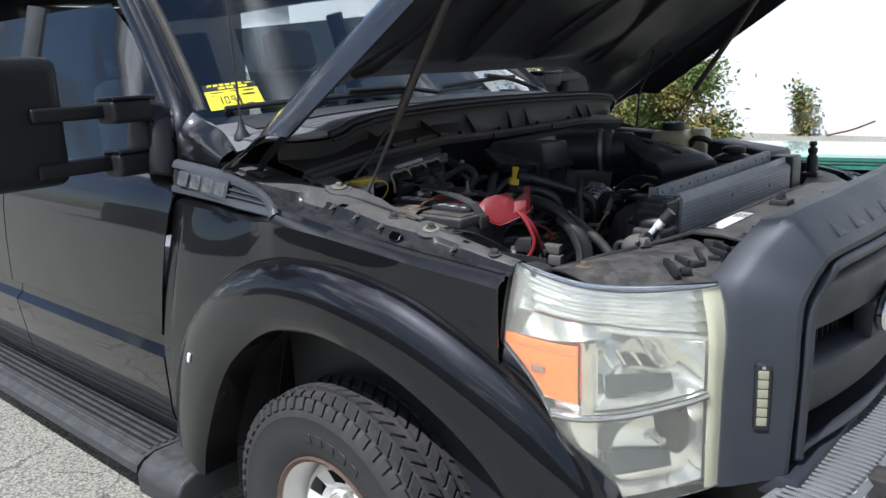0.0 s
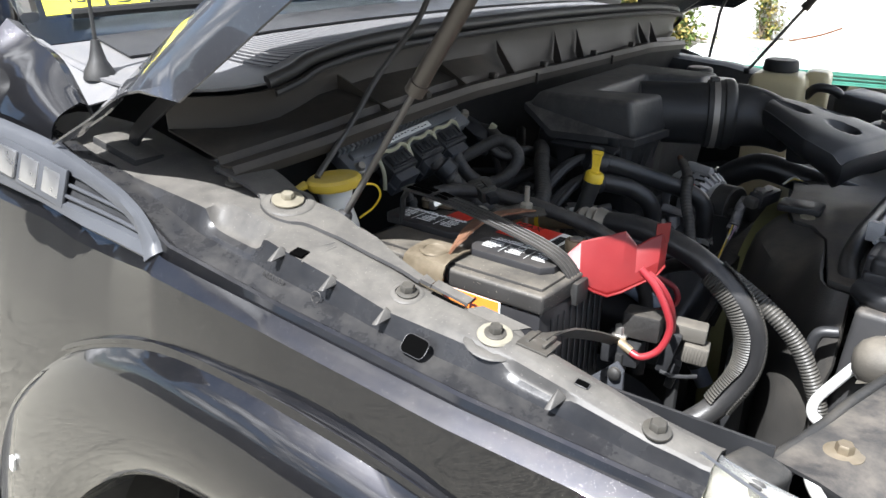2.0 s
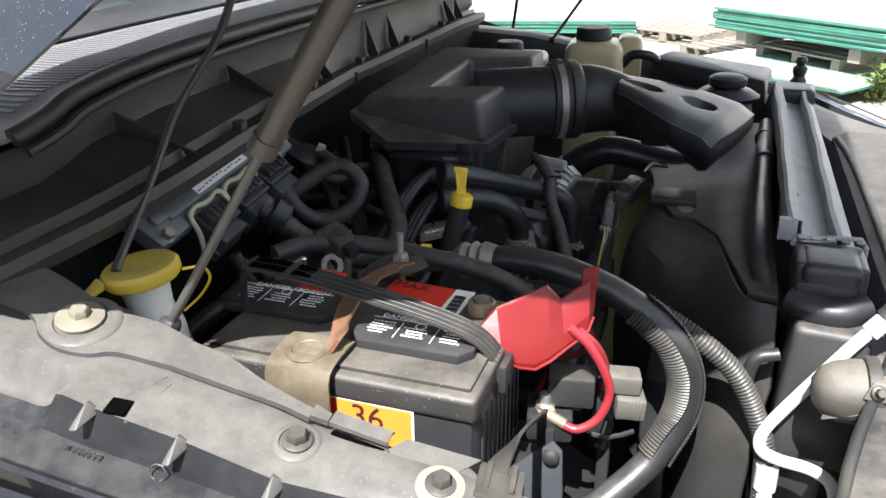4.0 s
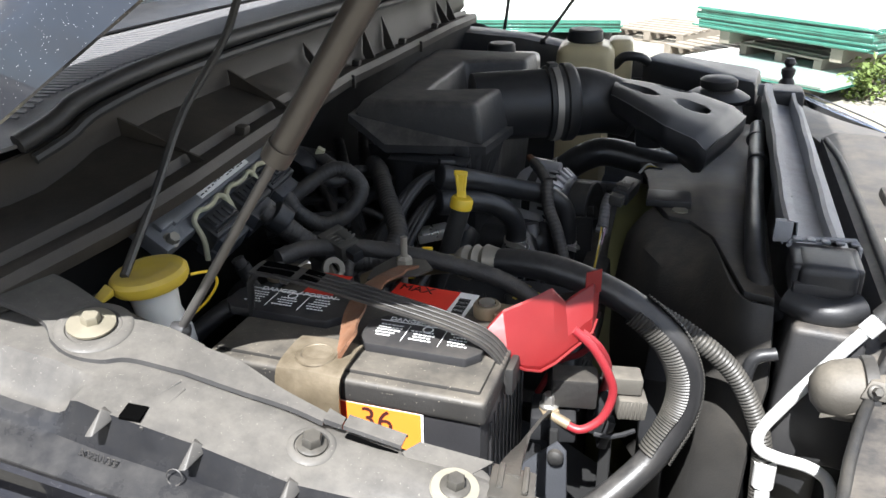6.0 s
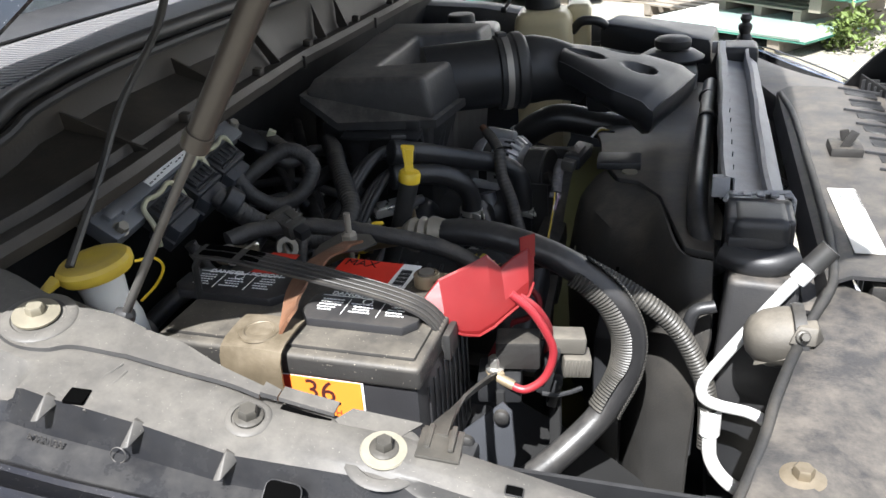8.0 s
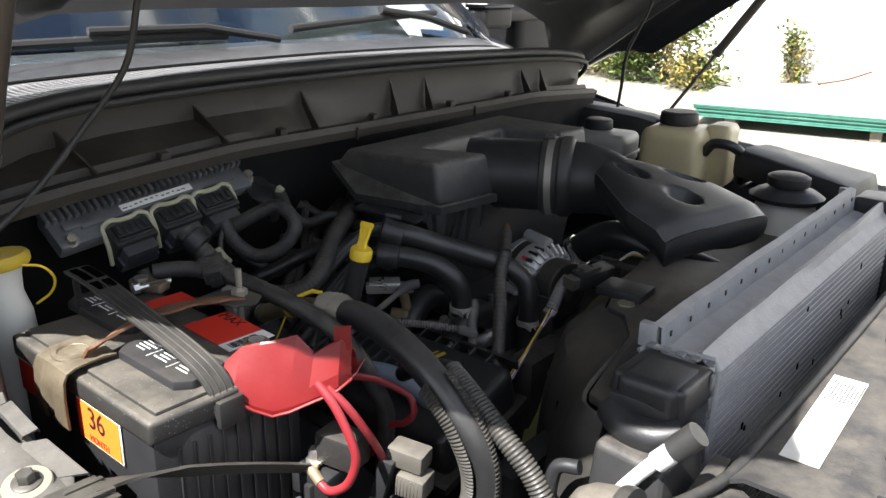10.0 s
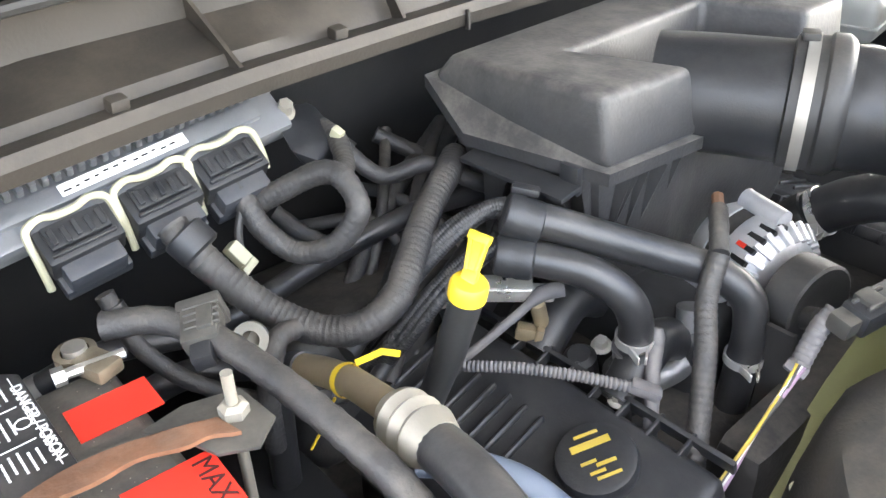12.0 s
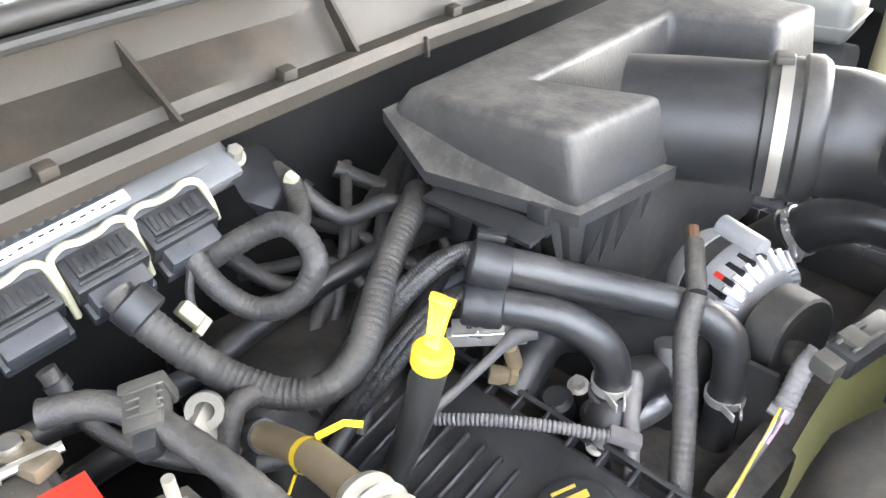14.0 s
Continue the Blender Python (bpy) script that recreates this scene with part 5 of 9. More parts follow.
    part("drum", lathe([(0.15, -0.05), (0.17, -0.06), (0.17, 0.0), (0.15, 0.01), (0.001, 0.01)], c, ax, 30), dark_block, w)
    for k in range(8):
        a = 2 * math.pi * k / 8
        p = c + q.to_3x3() @ Vector((0.082 * math.cos(a), 0.082 * math.sin(a), 0.03))
        part("lug_nut", lathe([(0.011, 0), (0.011, 0.02), (0.006, 0.026), (0.001, 0.026)], p, ax, 6), steel, w)
    w.scale = (1.0, 1.05, 1.0)
    return w


for side in (-1, 1):
    wheel((0.02, side * 0.89, GROUND), side)
    wheel((-3.5, side * 0.82, GROUND), side)
for x in (0.02, -3.5):
    part("axle", sweep([Vector((x, -0.85, 0.35)), Vector((x, 0.85, 0.35))], 0.045, 10), dark_block, truck)
for side in (-1, 1):
    part("frame_rail", box((-1.2, side * 0.42, 0.58), (4.9, 0.08, 0.18), bev=0.01), dark_block, truck)

# running boards
for side in (-1, 1):
    board = thing("running_board", (-1.6, side * 1.04, 0.27), "dark ribbed plastic running board", "running board", "running boards")
    sec = [(-0.90, 0.345), (-0.93, 0.362), (-1.06, 0.364), (-1.10, 0.354), (-1.125, 0.336), (-1.13, 0.318), (-1.115, 0.302), (-1.0, 0.296)]
    B = lambda y: -side * y if side > 0 else y
    part("tread_board", sheet([[(x, B(y), z) for y, z in sec] for x in [-0.79 - 2.2 * i / 10 for i in range(11)]], 0.006, side < 0), board_mat, board)
    for k in range(6):
        y, z = at_x([(0, -0.955, 0.3705), (1, -0.985, 0.3715), (2, -1.013, 0.372), (3, -1.04, 0.3715), (4, -1.066, 0.3695), (5, -1.092, 0.363)], k)
        part("board_rib", box((-1.9, B(y), z), (2.18, 0.014, 0.006), (0, 0, 0), 0.0025, 2), board_mat, board)
    for k in range(4):
        y, z = (-0.970, -0.999, -1.0265, -1.053)[k], 0.3695
        part("board_groove", box((-1.9, B(y), z), (2.16, 0.009, 0.004), (0, 0, 0), 0), black_ink, board, "dark groove")
    cap = [(B(y), z) for y, z in ((-0.90, 0.375), (-1.07, 0.372), (-1.115, 0.352), (-1.138, 0.32), (-1.138, 0.25), (-0.90, 0.25))]
    part("end_cap", prism(cap, -0.785, -0.545, "x", 0.014, 3, 0.93), board_mat, board, "moulded end cap")
    for x in (-0.9, -2.2):
        part("bracket", box((x, side * 0.86, 0.315), (0.06, 0.3, 0.04), bev=0.006), dark_block, board)

# towing mirrors
for side in (-1, 1):
    mir = thing("towing_mirror", (-0.68, side * 0.97, 1.24), "black telescopic towing mirror on two arms", "mirror", "towing mirrors")
    Y = lambda y: y * side
    part("sail", hull([(x, Y(y), z) for x, y, z in ((-0.60, 0.97, 1.278), (-0.602, 1.015, 1.282), (-0.63, 1.04, 1.30), (-0.79, 1.035, 1.285), (-0.80, 0.95, 1.275), (-0.615, 0.96, 1.37), (-0.628, 1.0, 1.40), (-0.655, 1.02, 1.42), (-0.675, 1.005, 1.485), (-0.67, 0.93, 1.485), (-0.77, 1.0, 1.495), (-0.775, 0.92, 1.48), (-0.79, 1.02, 1.42))], 0.014), mirror_plastic, mir, "moulded mirror foot")
    for z in (1.475, 1.325):
        arm = part("arm", box((-0.715, Y(1.17), z), (0.062, 0.34, 0.040), (0, 0, -side * 6), 0.010, 3), mirror_plastic, mir)
        part("arm_sleeve", box((-0.692, Y(1.065), z - 0.004), (0.088, 0.13, 0.066), (0, 0, -side * 6), 0.014, 3), mirror_plastic, arm)
        part("arm_lid", box((-0.690, Y(1.06), z + 0.033), (0.090, 0.14, 0.012), (0, 0, -side * 6), 0.006, 3), paint, arm)
    head = part("mirror_head", box((-0.76, Y(1.375), 1.455), (0.17, 0.27, 0.35), (0, 0, -side * 8), 0.045, 4), mirror_plastic, mir, "tall black mirror shell")
    part("mirror_glass", box((-0.838, Y(1.385), 1.46), (0.006, 0.21, 0.24), (0, 0, -side * 8), 0.002), chrome, head, "mirror glass")
    part("corner_trim", prism([(-0.645, 1.285), (-0.80, 1.285), (-0.74, 1.47), (-0.71, 1.47)], *sorted((Y(0.925), Y(0.945))), "y", 0.006), mirror_plastic, mir)

# wipers, aerial, sale ticket
wiper = thing("wiper", (-0.45, -0.4, 1.42), "black windscreen wiper resting on the glass", "wiper", "wipers")
def on_glass(s, t, lift=0.012):
    return Vector(ws_point(s, t)) + Vector((0.6 * lift, 0, 0.8 * lift))
part("blade", sweep([on_glass(-0.92 + 0.06 * k, 0.065 - 0.002 * k, 0.012) for k in range(14)], 0.009, 8), liner_mat, wiper)
part("arm", sweep([on_glass(-0.45, 0.055, 0.03), on_glass(-0.2, 0.045, 0.03), on_glass(-0.02, 0.0, 0.02)], 0.008, 8), liner_mat, wiper)
wiper2 = thing("wiper", (-0.45, 0.4, 1.42), "black windscreen wiper resting on the glass", "wiper", "wipers")
part("blade", sweep([on_glass(0.05 + 0.055 * k, 0.05 + 0.006 * k, 0.012) for k in range(14)], 0.009, 8), liner_mat, wiper2)
part("arm", sweep([on_glass(0.42, 0.10, 0.03), on_glass(0.62, 0.07, 0.03), on_glass(0.82, 0.01, 0.02)], 0.009, 8), liner_mat, wiper2)
aerial = thing("aerial", (-0.41, -0.868, 1.39), "thin black whip aerial on a rubber foot", "aerial")
part("foot", lathe([(0.024, -0.008), (0.022, 0.004), (0.013, 0.02), (0.009, 0.035), (0.006, 0.05), (0.001, 0.05)], (-0.41, -0.868, 1.388), (0, 0, 1), 18), rubber, aerial)
part("whip", sweep([Vector((-0.41, -0.868, 1.43)), Vector((-0.415, -0.87, 1.75)), Vector((-0.427, -0.872, 2.2))], lambda i, c: 0.0032 - 0.001 * i / c, 8), rubber, aerial)
ticket = thing("sale_ticket", ws_point(-0.84, 0.17), "yellow and black paper sale ticket behind the windscreen", "ticket")
def ticket_pt(a, b, lift):
    s = -0.93 + 0.195 * a + 0.02 * (1 - b) * -1
    t = 0.095 + 0.16 * b
    return Vector(ws_point(s, t)) + Vector((-0.6, 0, -0.8)) * lift
part("paper", sheet([[ticket_pt(i / 6, j / 4 * 0.72, 0.012) for j in range(5)] for i in range(7)], 0.001), yellow_paper, ticket, "yellow paper")
part("header", sheet([[ticket_pt(i / 6, 0.72 + j / 2 * 0.28, 0.012) for j in range(3)] for i in range(7)], 0.001), black_ink, ticket, "black printed header")
def ticket_bar(a0, a1, b0, b1, mat, name="print_bar"):
    part(name, sheet([[ticket_pt(a0 + (a1 - a0) * i / 2, b0 + (b1 - b0) * j, 0.0105) for j in range(2)] for i in range(3)], 0.0008), mat, ticket)
for k in range(6):
    ticket_bar(0.08 + 0.115 * k, 0.08 + 0.115 * k + 0.085, 0.885, 0.965, yellow_paper)
ticket_bar(0.80, 0.94, 0.90, 0.935, yellow_paper)
for a in (0.27, 0.43, 0.62):
    ticket_bar(a, a + 0.13 if a < 0.6 else a + 0.2, 0.765, 0.845, yellow_paper)
for a0, a1, b0, b1 in ((0.10, 0.34, 0.62, 0.65), (0.45, 0.62, 0.63, 0.66), (0.70, 0.92, 0.60, 0.64), (0.08, 0.18, 0.52, 0.54), (0.56, 0.60, 0.04, 0.68), (0.66, 0.9, 0.44, 0.49), (0.68, 0.82, 0.10, 0.13), (0.24, 0.26, 0.18, 0.46), (0.31, 0.39, 0.18, 0.21), (0.31, 0.39, 0.43, 0.46), (0.31, 0.325, 0.2, 0.45), (0.375, 0.39, 0.2, 0.45), (0.43, 0.51, 0.43, 0.46), (0.495, 0.51, 0.16, 0.45), (0.43, 0.445, 0.32, 0.45), (0.43, 0.5, 0.30, 0.33)):
    ticket_bar(a0, a1, b0, b1, black_ink)
dash = thing("dashboard", (-0.9, 0, 1.1), "dark moulded dashboard behind the windscreen", "dashboard")
part("top", sheet([[(-0.60 - 0.45 * k / 6 + 0.10 * (1 - (y / 0.85) ** 2) * (1 - k / 6), y, 1.385 + 0.03 * math.sin(k / 6 * 2.6)) for k in range(7)] for y in [-0.85 + 1.7 * i / 14 for i in range(15)]], 0.02), dash_mat, dash)
part("face", box((-1.02, 0, 1.2), (0.12, 1.7, 0.36), bev=0.05, seg=3), dash_mat, dash)
for side in (-1, 1):
    seat = thing("seat", (-1.62, side * 0.42, 0.5), "grey cloth front seat with a head restraint", "seat", "front seats")
    part("cushion", box((-1.45, side * 0.42, 0.82), (0.55, 0.52, 0.18), (0, -6, 0), 0.06, 4), seat_mat, seat)
    part("backrest", box((-1.72, side * 0.42, 1.22), (0.17, 0.50, 0.68), (0, -14, 0), 0.07, 4, (0.8, 0.82)), seat_mat, seat)
    part("head_restraint", box((-1.82, side * 0.42, 1.66), (0.11, 0.27, 0.19), (0, -14, 0), 0.045, 4), seat_mat, seat)
    part("plinth", box((-1.5, side * 0.42, 0.62), (0.4, 0.4, 0.25), bev=0.02), plastic, seat)
steering = thing("steering_wheel", (-1.15, 0.42, 1.2), "black steering wheel behind the dashboard", "steering wheel")
part("rim", sweep([Vector((-1.18 - 0.10 * math.sin(a), 0.42 + 0.19 * math.cos(a), 1.27 + 0.165 * math.sin(a))) for a in [2 * math.pi * k / 32 for k in range(33)]], 0.015, 8), plastic, steering)
part("hub", box((-1.17, 0.42, 1.27), (0.06, 0.2, 0.1), (0, -30, 0), 0.03, 3), plastic, steering)
part("column", sweep([Vector((-1.17, 0.42, 1.26)), Vector((-1.0, 0.42, 1.18))], 0.03, 10), plastic, steering)

# ---- engine bay: structure ----
apron = part("inner_apron", sheet([[(x, -0.845 + 0.002 * k, 1.16 - 0.12 * k) for k in range(7)] for x in (-0.3, 0, 0.3, 0.62)], 0.004), plastic, truck)
part("inner_apron", sheet([[(x, 0.845 - 0.002 * k, 1.16 - 0.12 * k) for k in range(7)] for x in (-0.3, 0, 0.3, 0.62)], 0.004, True), plastic, truck)
part("splash_floor", box((0.25, 0, 0.46), (1.3, 1.5, 0.02), bev=0.005), dark_block, truck)

# bolts, dents and marks on the near wing flange
for k, (x, y, z, w) in enumerate(((-0.010, -0.862, 1.2695, 0.021), (0.222, -0.899, 1.2185, 0.0125), (0.340, -0.897, 1.201, 0.022), (0.528, -0.906, 1.170, 0.014), (-0.115, -0.862, 1.272, 0.014))):
    up = (0.1666, -0.1455, 0.975)
    b = part("flange_bolt", hex_bolt((x, y, z + 0.004 * (k == 2)), 0.0075 if k == 2 else 0.0085, 0.008, 0.012 if k == 2 else w, up), bolt_zinc if k == 0 else brace_mat, truck, "hex bolt with a round washer")
    if k == 2:
        part("washer", lathe([(0.0185, -0.002), (0.0195, 0.0005), (0.0185, 0.002), (0.008, 0.0028), (0.001, 0.0028)], (x, y, z + 0.0025), up, 36), pale_washer, b, "large pale round washer")
def flange_at(x, d):
    """A point on the flange, d outward from the bolt line, and its height there."""
    ys, zs = at_x(SHOULDER, x)
    yf, zf = at_x(FLANGE, x)
    y0, z0 = min(ys + 0.045, yf - 0.02), (zs + zf) / 2 - 0.012
    k = max(0.0, min(1.0, (yf - 0.018 - (yf - d)) / max(1e-6, (yf - 0.018 - y0))))
    return yf - d, zf - 0.003 + (z0 - zf + 0.003) * k
for x in (0.06, 0.14, 0.222, 0.43):
    off, drop = at_x([(0, 0.066, 0.006), (0.06, 0.063, 0.006), (0.14, 0.05, 0.007), (0.225, 0.041, 0.008), (0.34, 0.022, 0.012), (0.55, 0.016, 0.006)], x)
    y, z = at_x(FLANGE, x)[0] - off, at_x(FLANGE, x)[1] - drop
    part("flange_rib", hull([(x - 0.006, y + 0.014, z), (x + 0.009, y + 0.010, z - 0.004), (x, y + 0.003, z + 0.005), (x - 0.004, y - 0.016, z - 0.010), (x + 0.003, y - 0.015, z - 0.009), (x, y, z - 0.012)], 0.001), dusty_paint, truck, "pressed triangular stiffening crease")
part("square_hole", box((0.081, -0.929, 1.2395), (0.017, 0.017, 0.0030), (3, 9, 12), 0), hole_black, truck, "dark square hole")


def round_hole(name, m, lx, ly, r, label):
    """A dark opening with rounded corners and a rolled rim, lying in a sheet."""
    def outline(g):
        return [(sx * (lx / 2 - r) + (r + g) * math.cos(math.radians(q * 90 + a)), sy * (ly / 2 - r) + (r + g) * math.sin(math.radians(q * 90 + a)))
                for q, (sx, sy) in enumerate(((1, 1), (-1, 1), (-1, -1), (1, -1))) for a in (0, 30, 60, 90)]
    bm = prism(outline(0.0), -0.001, 0.0014, "z")
    bmesh.ops.transform(bm, matrix=m, verts=bm.verts)
    hole = part(name, bm, hole_black, truck, label)
    rim = sweep([m @ Vector((p[0], p[1], 0.0008)) for p in outline(0.0004)] + [m @ Vector((outline(0.0004)[0][0], outline(0.0004)[0][1], 0.0008))], 0.0007, 6)
    part("hole_rim", rim, face_paint, hole)


round_hole("drain_hole", pose(0.273, -0.948, 1.1882, 47, 9, 4), 0.029, 0.021, 0.006, "dark square hole with rounded corners")
round_hole("slot_hole", pose(0.446, -0.9, 1.1853, 8, 9.5, 6), 0.013, 0.008, 0.001, "small rectangular clip hole")


def flange_z(x, y, lift=0.0):
    """Height of the wing's flat flange."""
    return 1.261 + lift - (0.1666 * (x + 0.011) - 0.1455 * (y + 0.872)) / 0.9752


def flange_sheet(name, line_out, line_in, lift, mat, label, edge=0.004):
    """A layer lying on the flange between two lines, with a turned-down rim."""
    rows = []
    for (xa, ya), (xb, yb) in zip(line_out, line_in):
        row = [(xa, ya - 0.001, flange_z(xa, ya, lift - edge))]
        row += [(xa + (xb - xa) * k / 5, ya + (yb - ya) * k / 5, flange_z(xa + (xb - xa) * k / 5, ya + (yb - ya) * k / 5, lift)) for k in range(6)]
        rows.append(row + [(xb, yb + 0.002, flange_z(xb, yb, lift - edge))])
    return part(name, sheet(rows, 0.002), mat, truck, label)


plate_out = [(p.x, p.y) for p in spline([(-0.15, -0.868, 0), (-0.06, -0.872, 0), (-0.03, -0.89, 0), (-0.004, -0.898, 0), (0.022, -0.893, 0), (0.042, -0.881, 0), (0.09, -0.875, 0)], 5)]
plate_in = [(p.x, p.y) for p in spline([(-0.15, -0.815, 0), (-0.08, -0.817, 0), (-0.02, -0.832, 0), (0.01, -0.838, 0), (0.03, -0.835, 0), (0.055, -0.834, 0), (0.09, -0.84, 0)], 5)]
flange_sheet("reinforcement_plate", plate_out, plate_in, 0.0045, dusty_paint, "dusty reinforcing plate round a bolt")
plate_out = [(p.x, p.y) for p in spline([(0.0905, -0.876, 0), (0.144, -0.876, 0), (0.19, -0.875, 0), (0.222, -0.878, 0)], 5)]
plate_in = [(p.x, p.y) for p in spline([(0.0905, -0.843, 0), (0.13, -0.846, 0), (0.175, -0.859, 0), (0.222, -0.868, 0)], 5)]
flange_sheet("edge_strip", plate_out, plate_in, 0.006, dusty_paint, "dusty capping strip along the edge")
flange_sheet("edge_strip", [(0.222 + 0.004 * k, -0.8765) for k in range(5)], [(0.222 + 0.004 * k, -0.864 - 0.001 * k) for k in range(5)], 0.0075, dusty_paint, "short lapped strip end")
flange_sheet("edge_strip", [(0.2395 + 0.01 * k, -0.877) for k in range(6)], [(0.2395 + 0.01 * k, -0.864) for k in range(6)], 0.008, dusty_paint, "raised edge strip over a dark slot", 0.003)
part("edge_slot", box((0.2645, -0.8795, flange_z(0.2645, -0.8795, 0.0012)), (0.045, 0.005, 0.001), (0, 9.5, -1), 0), hole_black, truck, "dark slot under the strip")
flange_sheet("wing_step", [(0.29 + 0.007 * k, -0.878 - 0.006 * k) for k in range(6)], [(0.30 + 0.012 * k, -0.862 + 0.001 * k) for k in range(6)], 0.003, dusty_paint, "raised step of the wing near its bracket", 0.003)
for x, y, r in ((-0.008, -0.862, 0.034), (0.222, -0.899, 0.020), (0.340, -0.897, 0.034)):
    lift = 0.0048 if r > 0.03 and x < 0 else 0.0004
    part("bolt_pad", lathe([(r, 0.0), (r - 0.002, 0.0016), (r * 0.72, 0.002), (r * 0.68, 0.0006), (0.001, 0.0006)], (x, y, flange_z(x, y, lift)), (0.1666, -0.1455, 0.975), 36), dusty_paint, truck, "raised round pad under a bolt")
for x0, y0, x1, y1 in ((0.092, -0.882, 0.084, -0.905), (0.084, -0.905, 0.087, -0.925), (0.10, -0.888, 0.093, -0.938)):
    part("flange_fold", sweep([Vector((x0 + (x1 - x0) * k / 4, y0 + (y1 - y0) * k / 4, flange_z(x0 + (x1 - x0) * k / 4, y0 + (y1 - y0) * k / 4, -0.0008))) for k in range(5)], 0.0018, 8, flat=(1.0, 1.0)), dusty_paint, truck, "shallow pressed fold")
text("stamped_mark", "A221133", 0.0095, pose(0.062, -0.9565, 1.211, 76, 9, 2), dusty_plastic, truck, 0.0004)
part("oval_stamp", lathe([(0.0062, 0), (0.0068, 0.0006), (0.0074, 0)], (0.128, -0.9505, 1.2035), (0.1, -0.97, 0.25), 24, False), dusty_plastic, truck)
# bracket arm from the wing to the battery tray
brace = thing("support_brace", (0.366, -0.62, 1.06), "dusty bent steel brace between wing and battery tray", "brace")
part("arm", sheet([[(0.372 - 0.01 * k / 8 + w * (1 - 0.6 * min(1.0, k / 3)), -0.862 + 0.237 * k / 8, 1.195 - 0.106 * (k / 8) ** 1.25 + 0.7 * w * min(1.0, k / 3)) for w in (-0.010, -0.006, 0.006, 0.010)] for k in range(9)], 0.003), brace_mat, brace)
part("foot", box((0.379, -0.872, 1.1965), (0.036, 0.046, 0.003), (-8, 9.5, 8), 0.002), brace_mat, brace)
for d in (-0.012, 0.010):
    part("foot_rib", box((0.379 + d * 0.9, -0.866, 1.1985), (0.005, 0.036, 0.004), (-8, 6, 8), 0.002), brace_mat, brace)
part("post", box((0.37, -0.63, 0.98), (0.012, 0.02, 0.2), bev=0.003), liner_mat, brace)
part("post_base", box((0.37, -0.63, 0.68), (0.03, 0.03, 0.44), bev=0.004), liner_mat, brace)

# battery
battery = thing("battery", (0.19, -0.695, 1.02), "dusty black car battery with red and orange labels", "battery")
X0, X1, Y0, Y1 = 0.045, 0.333, -0.787, -0.605
case = part("case", box(((X0 + X1) / 2, (Y0 + Y1) / 2, 1.10), (X1 - X0 - 0.008, Y1 - Y0 - 0.008, 0.16), bev=0.006), case_mat, battery, "black battery case")
part("lid", box(((X0 + X1) / 2, (Y0 + Y1) / 2, 1.192), (X1 - X0, Y1 - Y0, 0.026), bev=0.006, seg=3), battery_mat, battery, "dusty lid")
part("lid_step", box(((X0 + X1) / 2, (Y0 + Y1) / 2 + 0.002, 1.206), (X1 - X0 - 0.016, Y1 - Y0 - 0.02, 0.006), bev=0.0025), battery_mat, battery)
for k in range(9):
    part("case_rib", box((X1 - 0.002, Y0 + 0.03 + 0.0165 * k, 1.10), (0.002, 0.004, 0.13), bev=0.0006, seg=1), case_mat, case)
def plate(xc, yc, lx, ly, turn):
    c = lambda a, b, h: (xc + a, yc + b, h)
    p = part("vent_cap", prism([(xc - lx, yc - ly * 0.5), (xc - lx + 0.012, yc - ly), (xc + lx - 0.012, yc - ly), (xc + lx, yc - ly * 0.5), (xc + lx, yc + ly * 0.5), (xc + lx - 0.012, yc + ly), (xc - lx + 0.012, yc + ly), (xc - lx, yc + ly * 0.5)], 1.208, 1.2185, "z", 0.002), case_mat, battery, "black vent cover with white print")
    return p
cap1 = plate(0.087, -0.686, 0.068, 0.027, 0)
text("warning_print", "DANGER / POISON", 0.0105, pose(0.088, -0.6655, 1.2187, 0, 0, 0), white_ink, cap1)
cap2 = plate(0.250, -0.711, 0.063, 0.030, 0)
text("warning_print", "DANGER / POISON", 0.0098, pose(0.247, -0.6885, 1.2187, 0, 0, 0), white_ink, cap2)
rng = random.Random(11)
for cp, xc, yc in ((cap1, 0.085, -0.682), (cap2, 0.250, -0.709)):
    part("print_rule", box((xc, yc + 0.0155, 1.2189), (0.105, 0.0008, 0.0006), bev=0), white_ink, cp)
    for col in range(3):
        for row in range(5):
            w = rng.uniform(0.016, 0.026)
            x = xc - 0.038 + 0.037 * col - w / 2 + rng.uniform(-0.002, 0.002)
            while w > 0.002:
                d = min(w, rng.uniform(0.0016, 0.0042))
                if row or col != 1:
                    part("print_mark", box((x + d / 2, yc + 0.008 - 0.0052 * row, 1.2189), (d, 0.0015, 0.0006), bev=0), white_ink, cp)
                x, w = x + d + 0.0011, w - d - 0.0011
    part("print_ring", lathe([(0.0045, 0), (0.0052, 0.0006), (0.0058, 0)], (xc, yc + 0.009, 1.2187), (0, 0, 1), 18, False), white_ink, cp)
    for dx in (-0.019, 0.019):
        part("print_rule", box((xc + dx, yc - 0.004, 1.2189), (0.0006, 0.03, 0.0006), bev=0), white_ink, cp)
lab = part("front_label", box((0.231, Y0 + 0.0022, 1.1575), (0.086, 0.0012, 0.048), bev=0.0004, seg=1), white_ink, case, "orange label with dark print")
part("label_field", box((0.231, Y0 + 0.0012, 1.1575), (0.082, 0.0012, 0.044), bev=0.0003, seg=1), orange_label, lab, "orange label field")
part("label_edge", box((0.1935, Y0 + 0.0006, 1.1575), (0.007, 0.0012, 0.044), bev=0), red_label, lab)
text("label_number", "36", 0.034, pose(0.228, Y0 + 0.0004, 1.1645, 90, 0, 0), dark_ink, lab)
text("label_word", "MONTH", 0.0105, pose(0.230, Y0 + 0.0004, 1.1415, 90, 0, 0), red_label, lab)
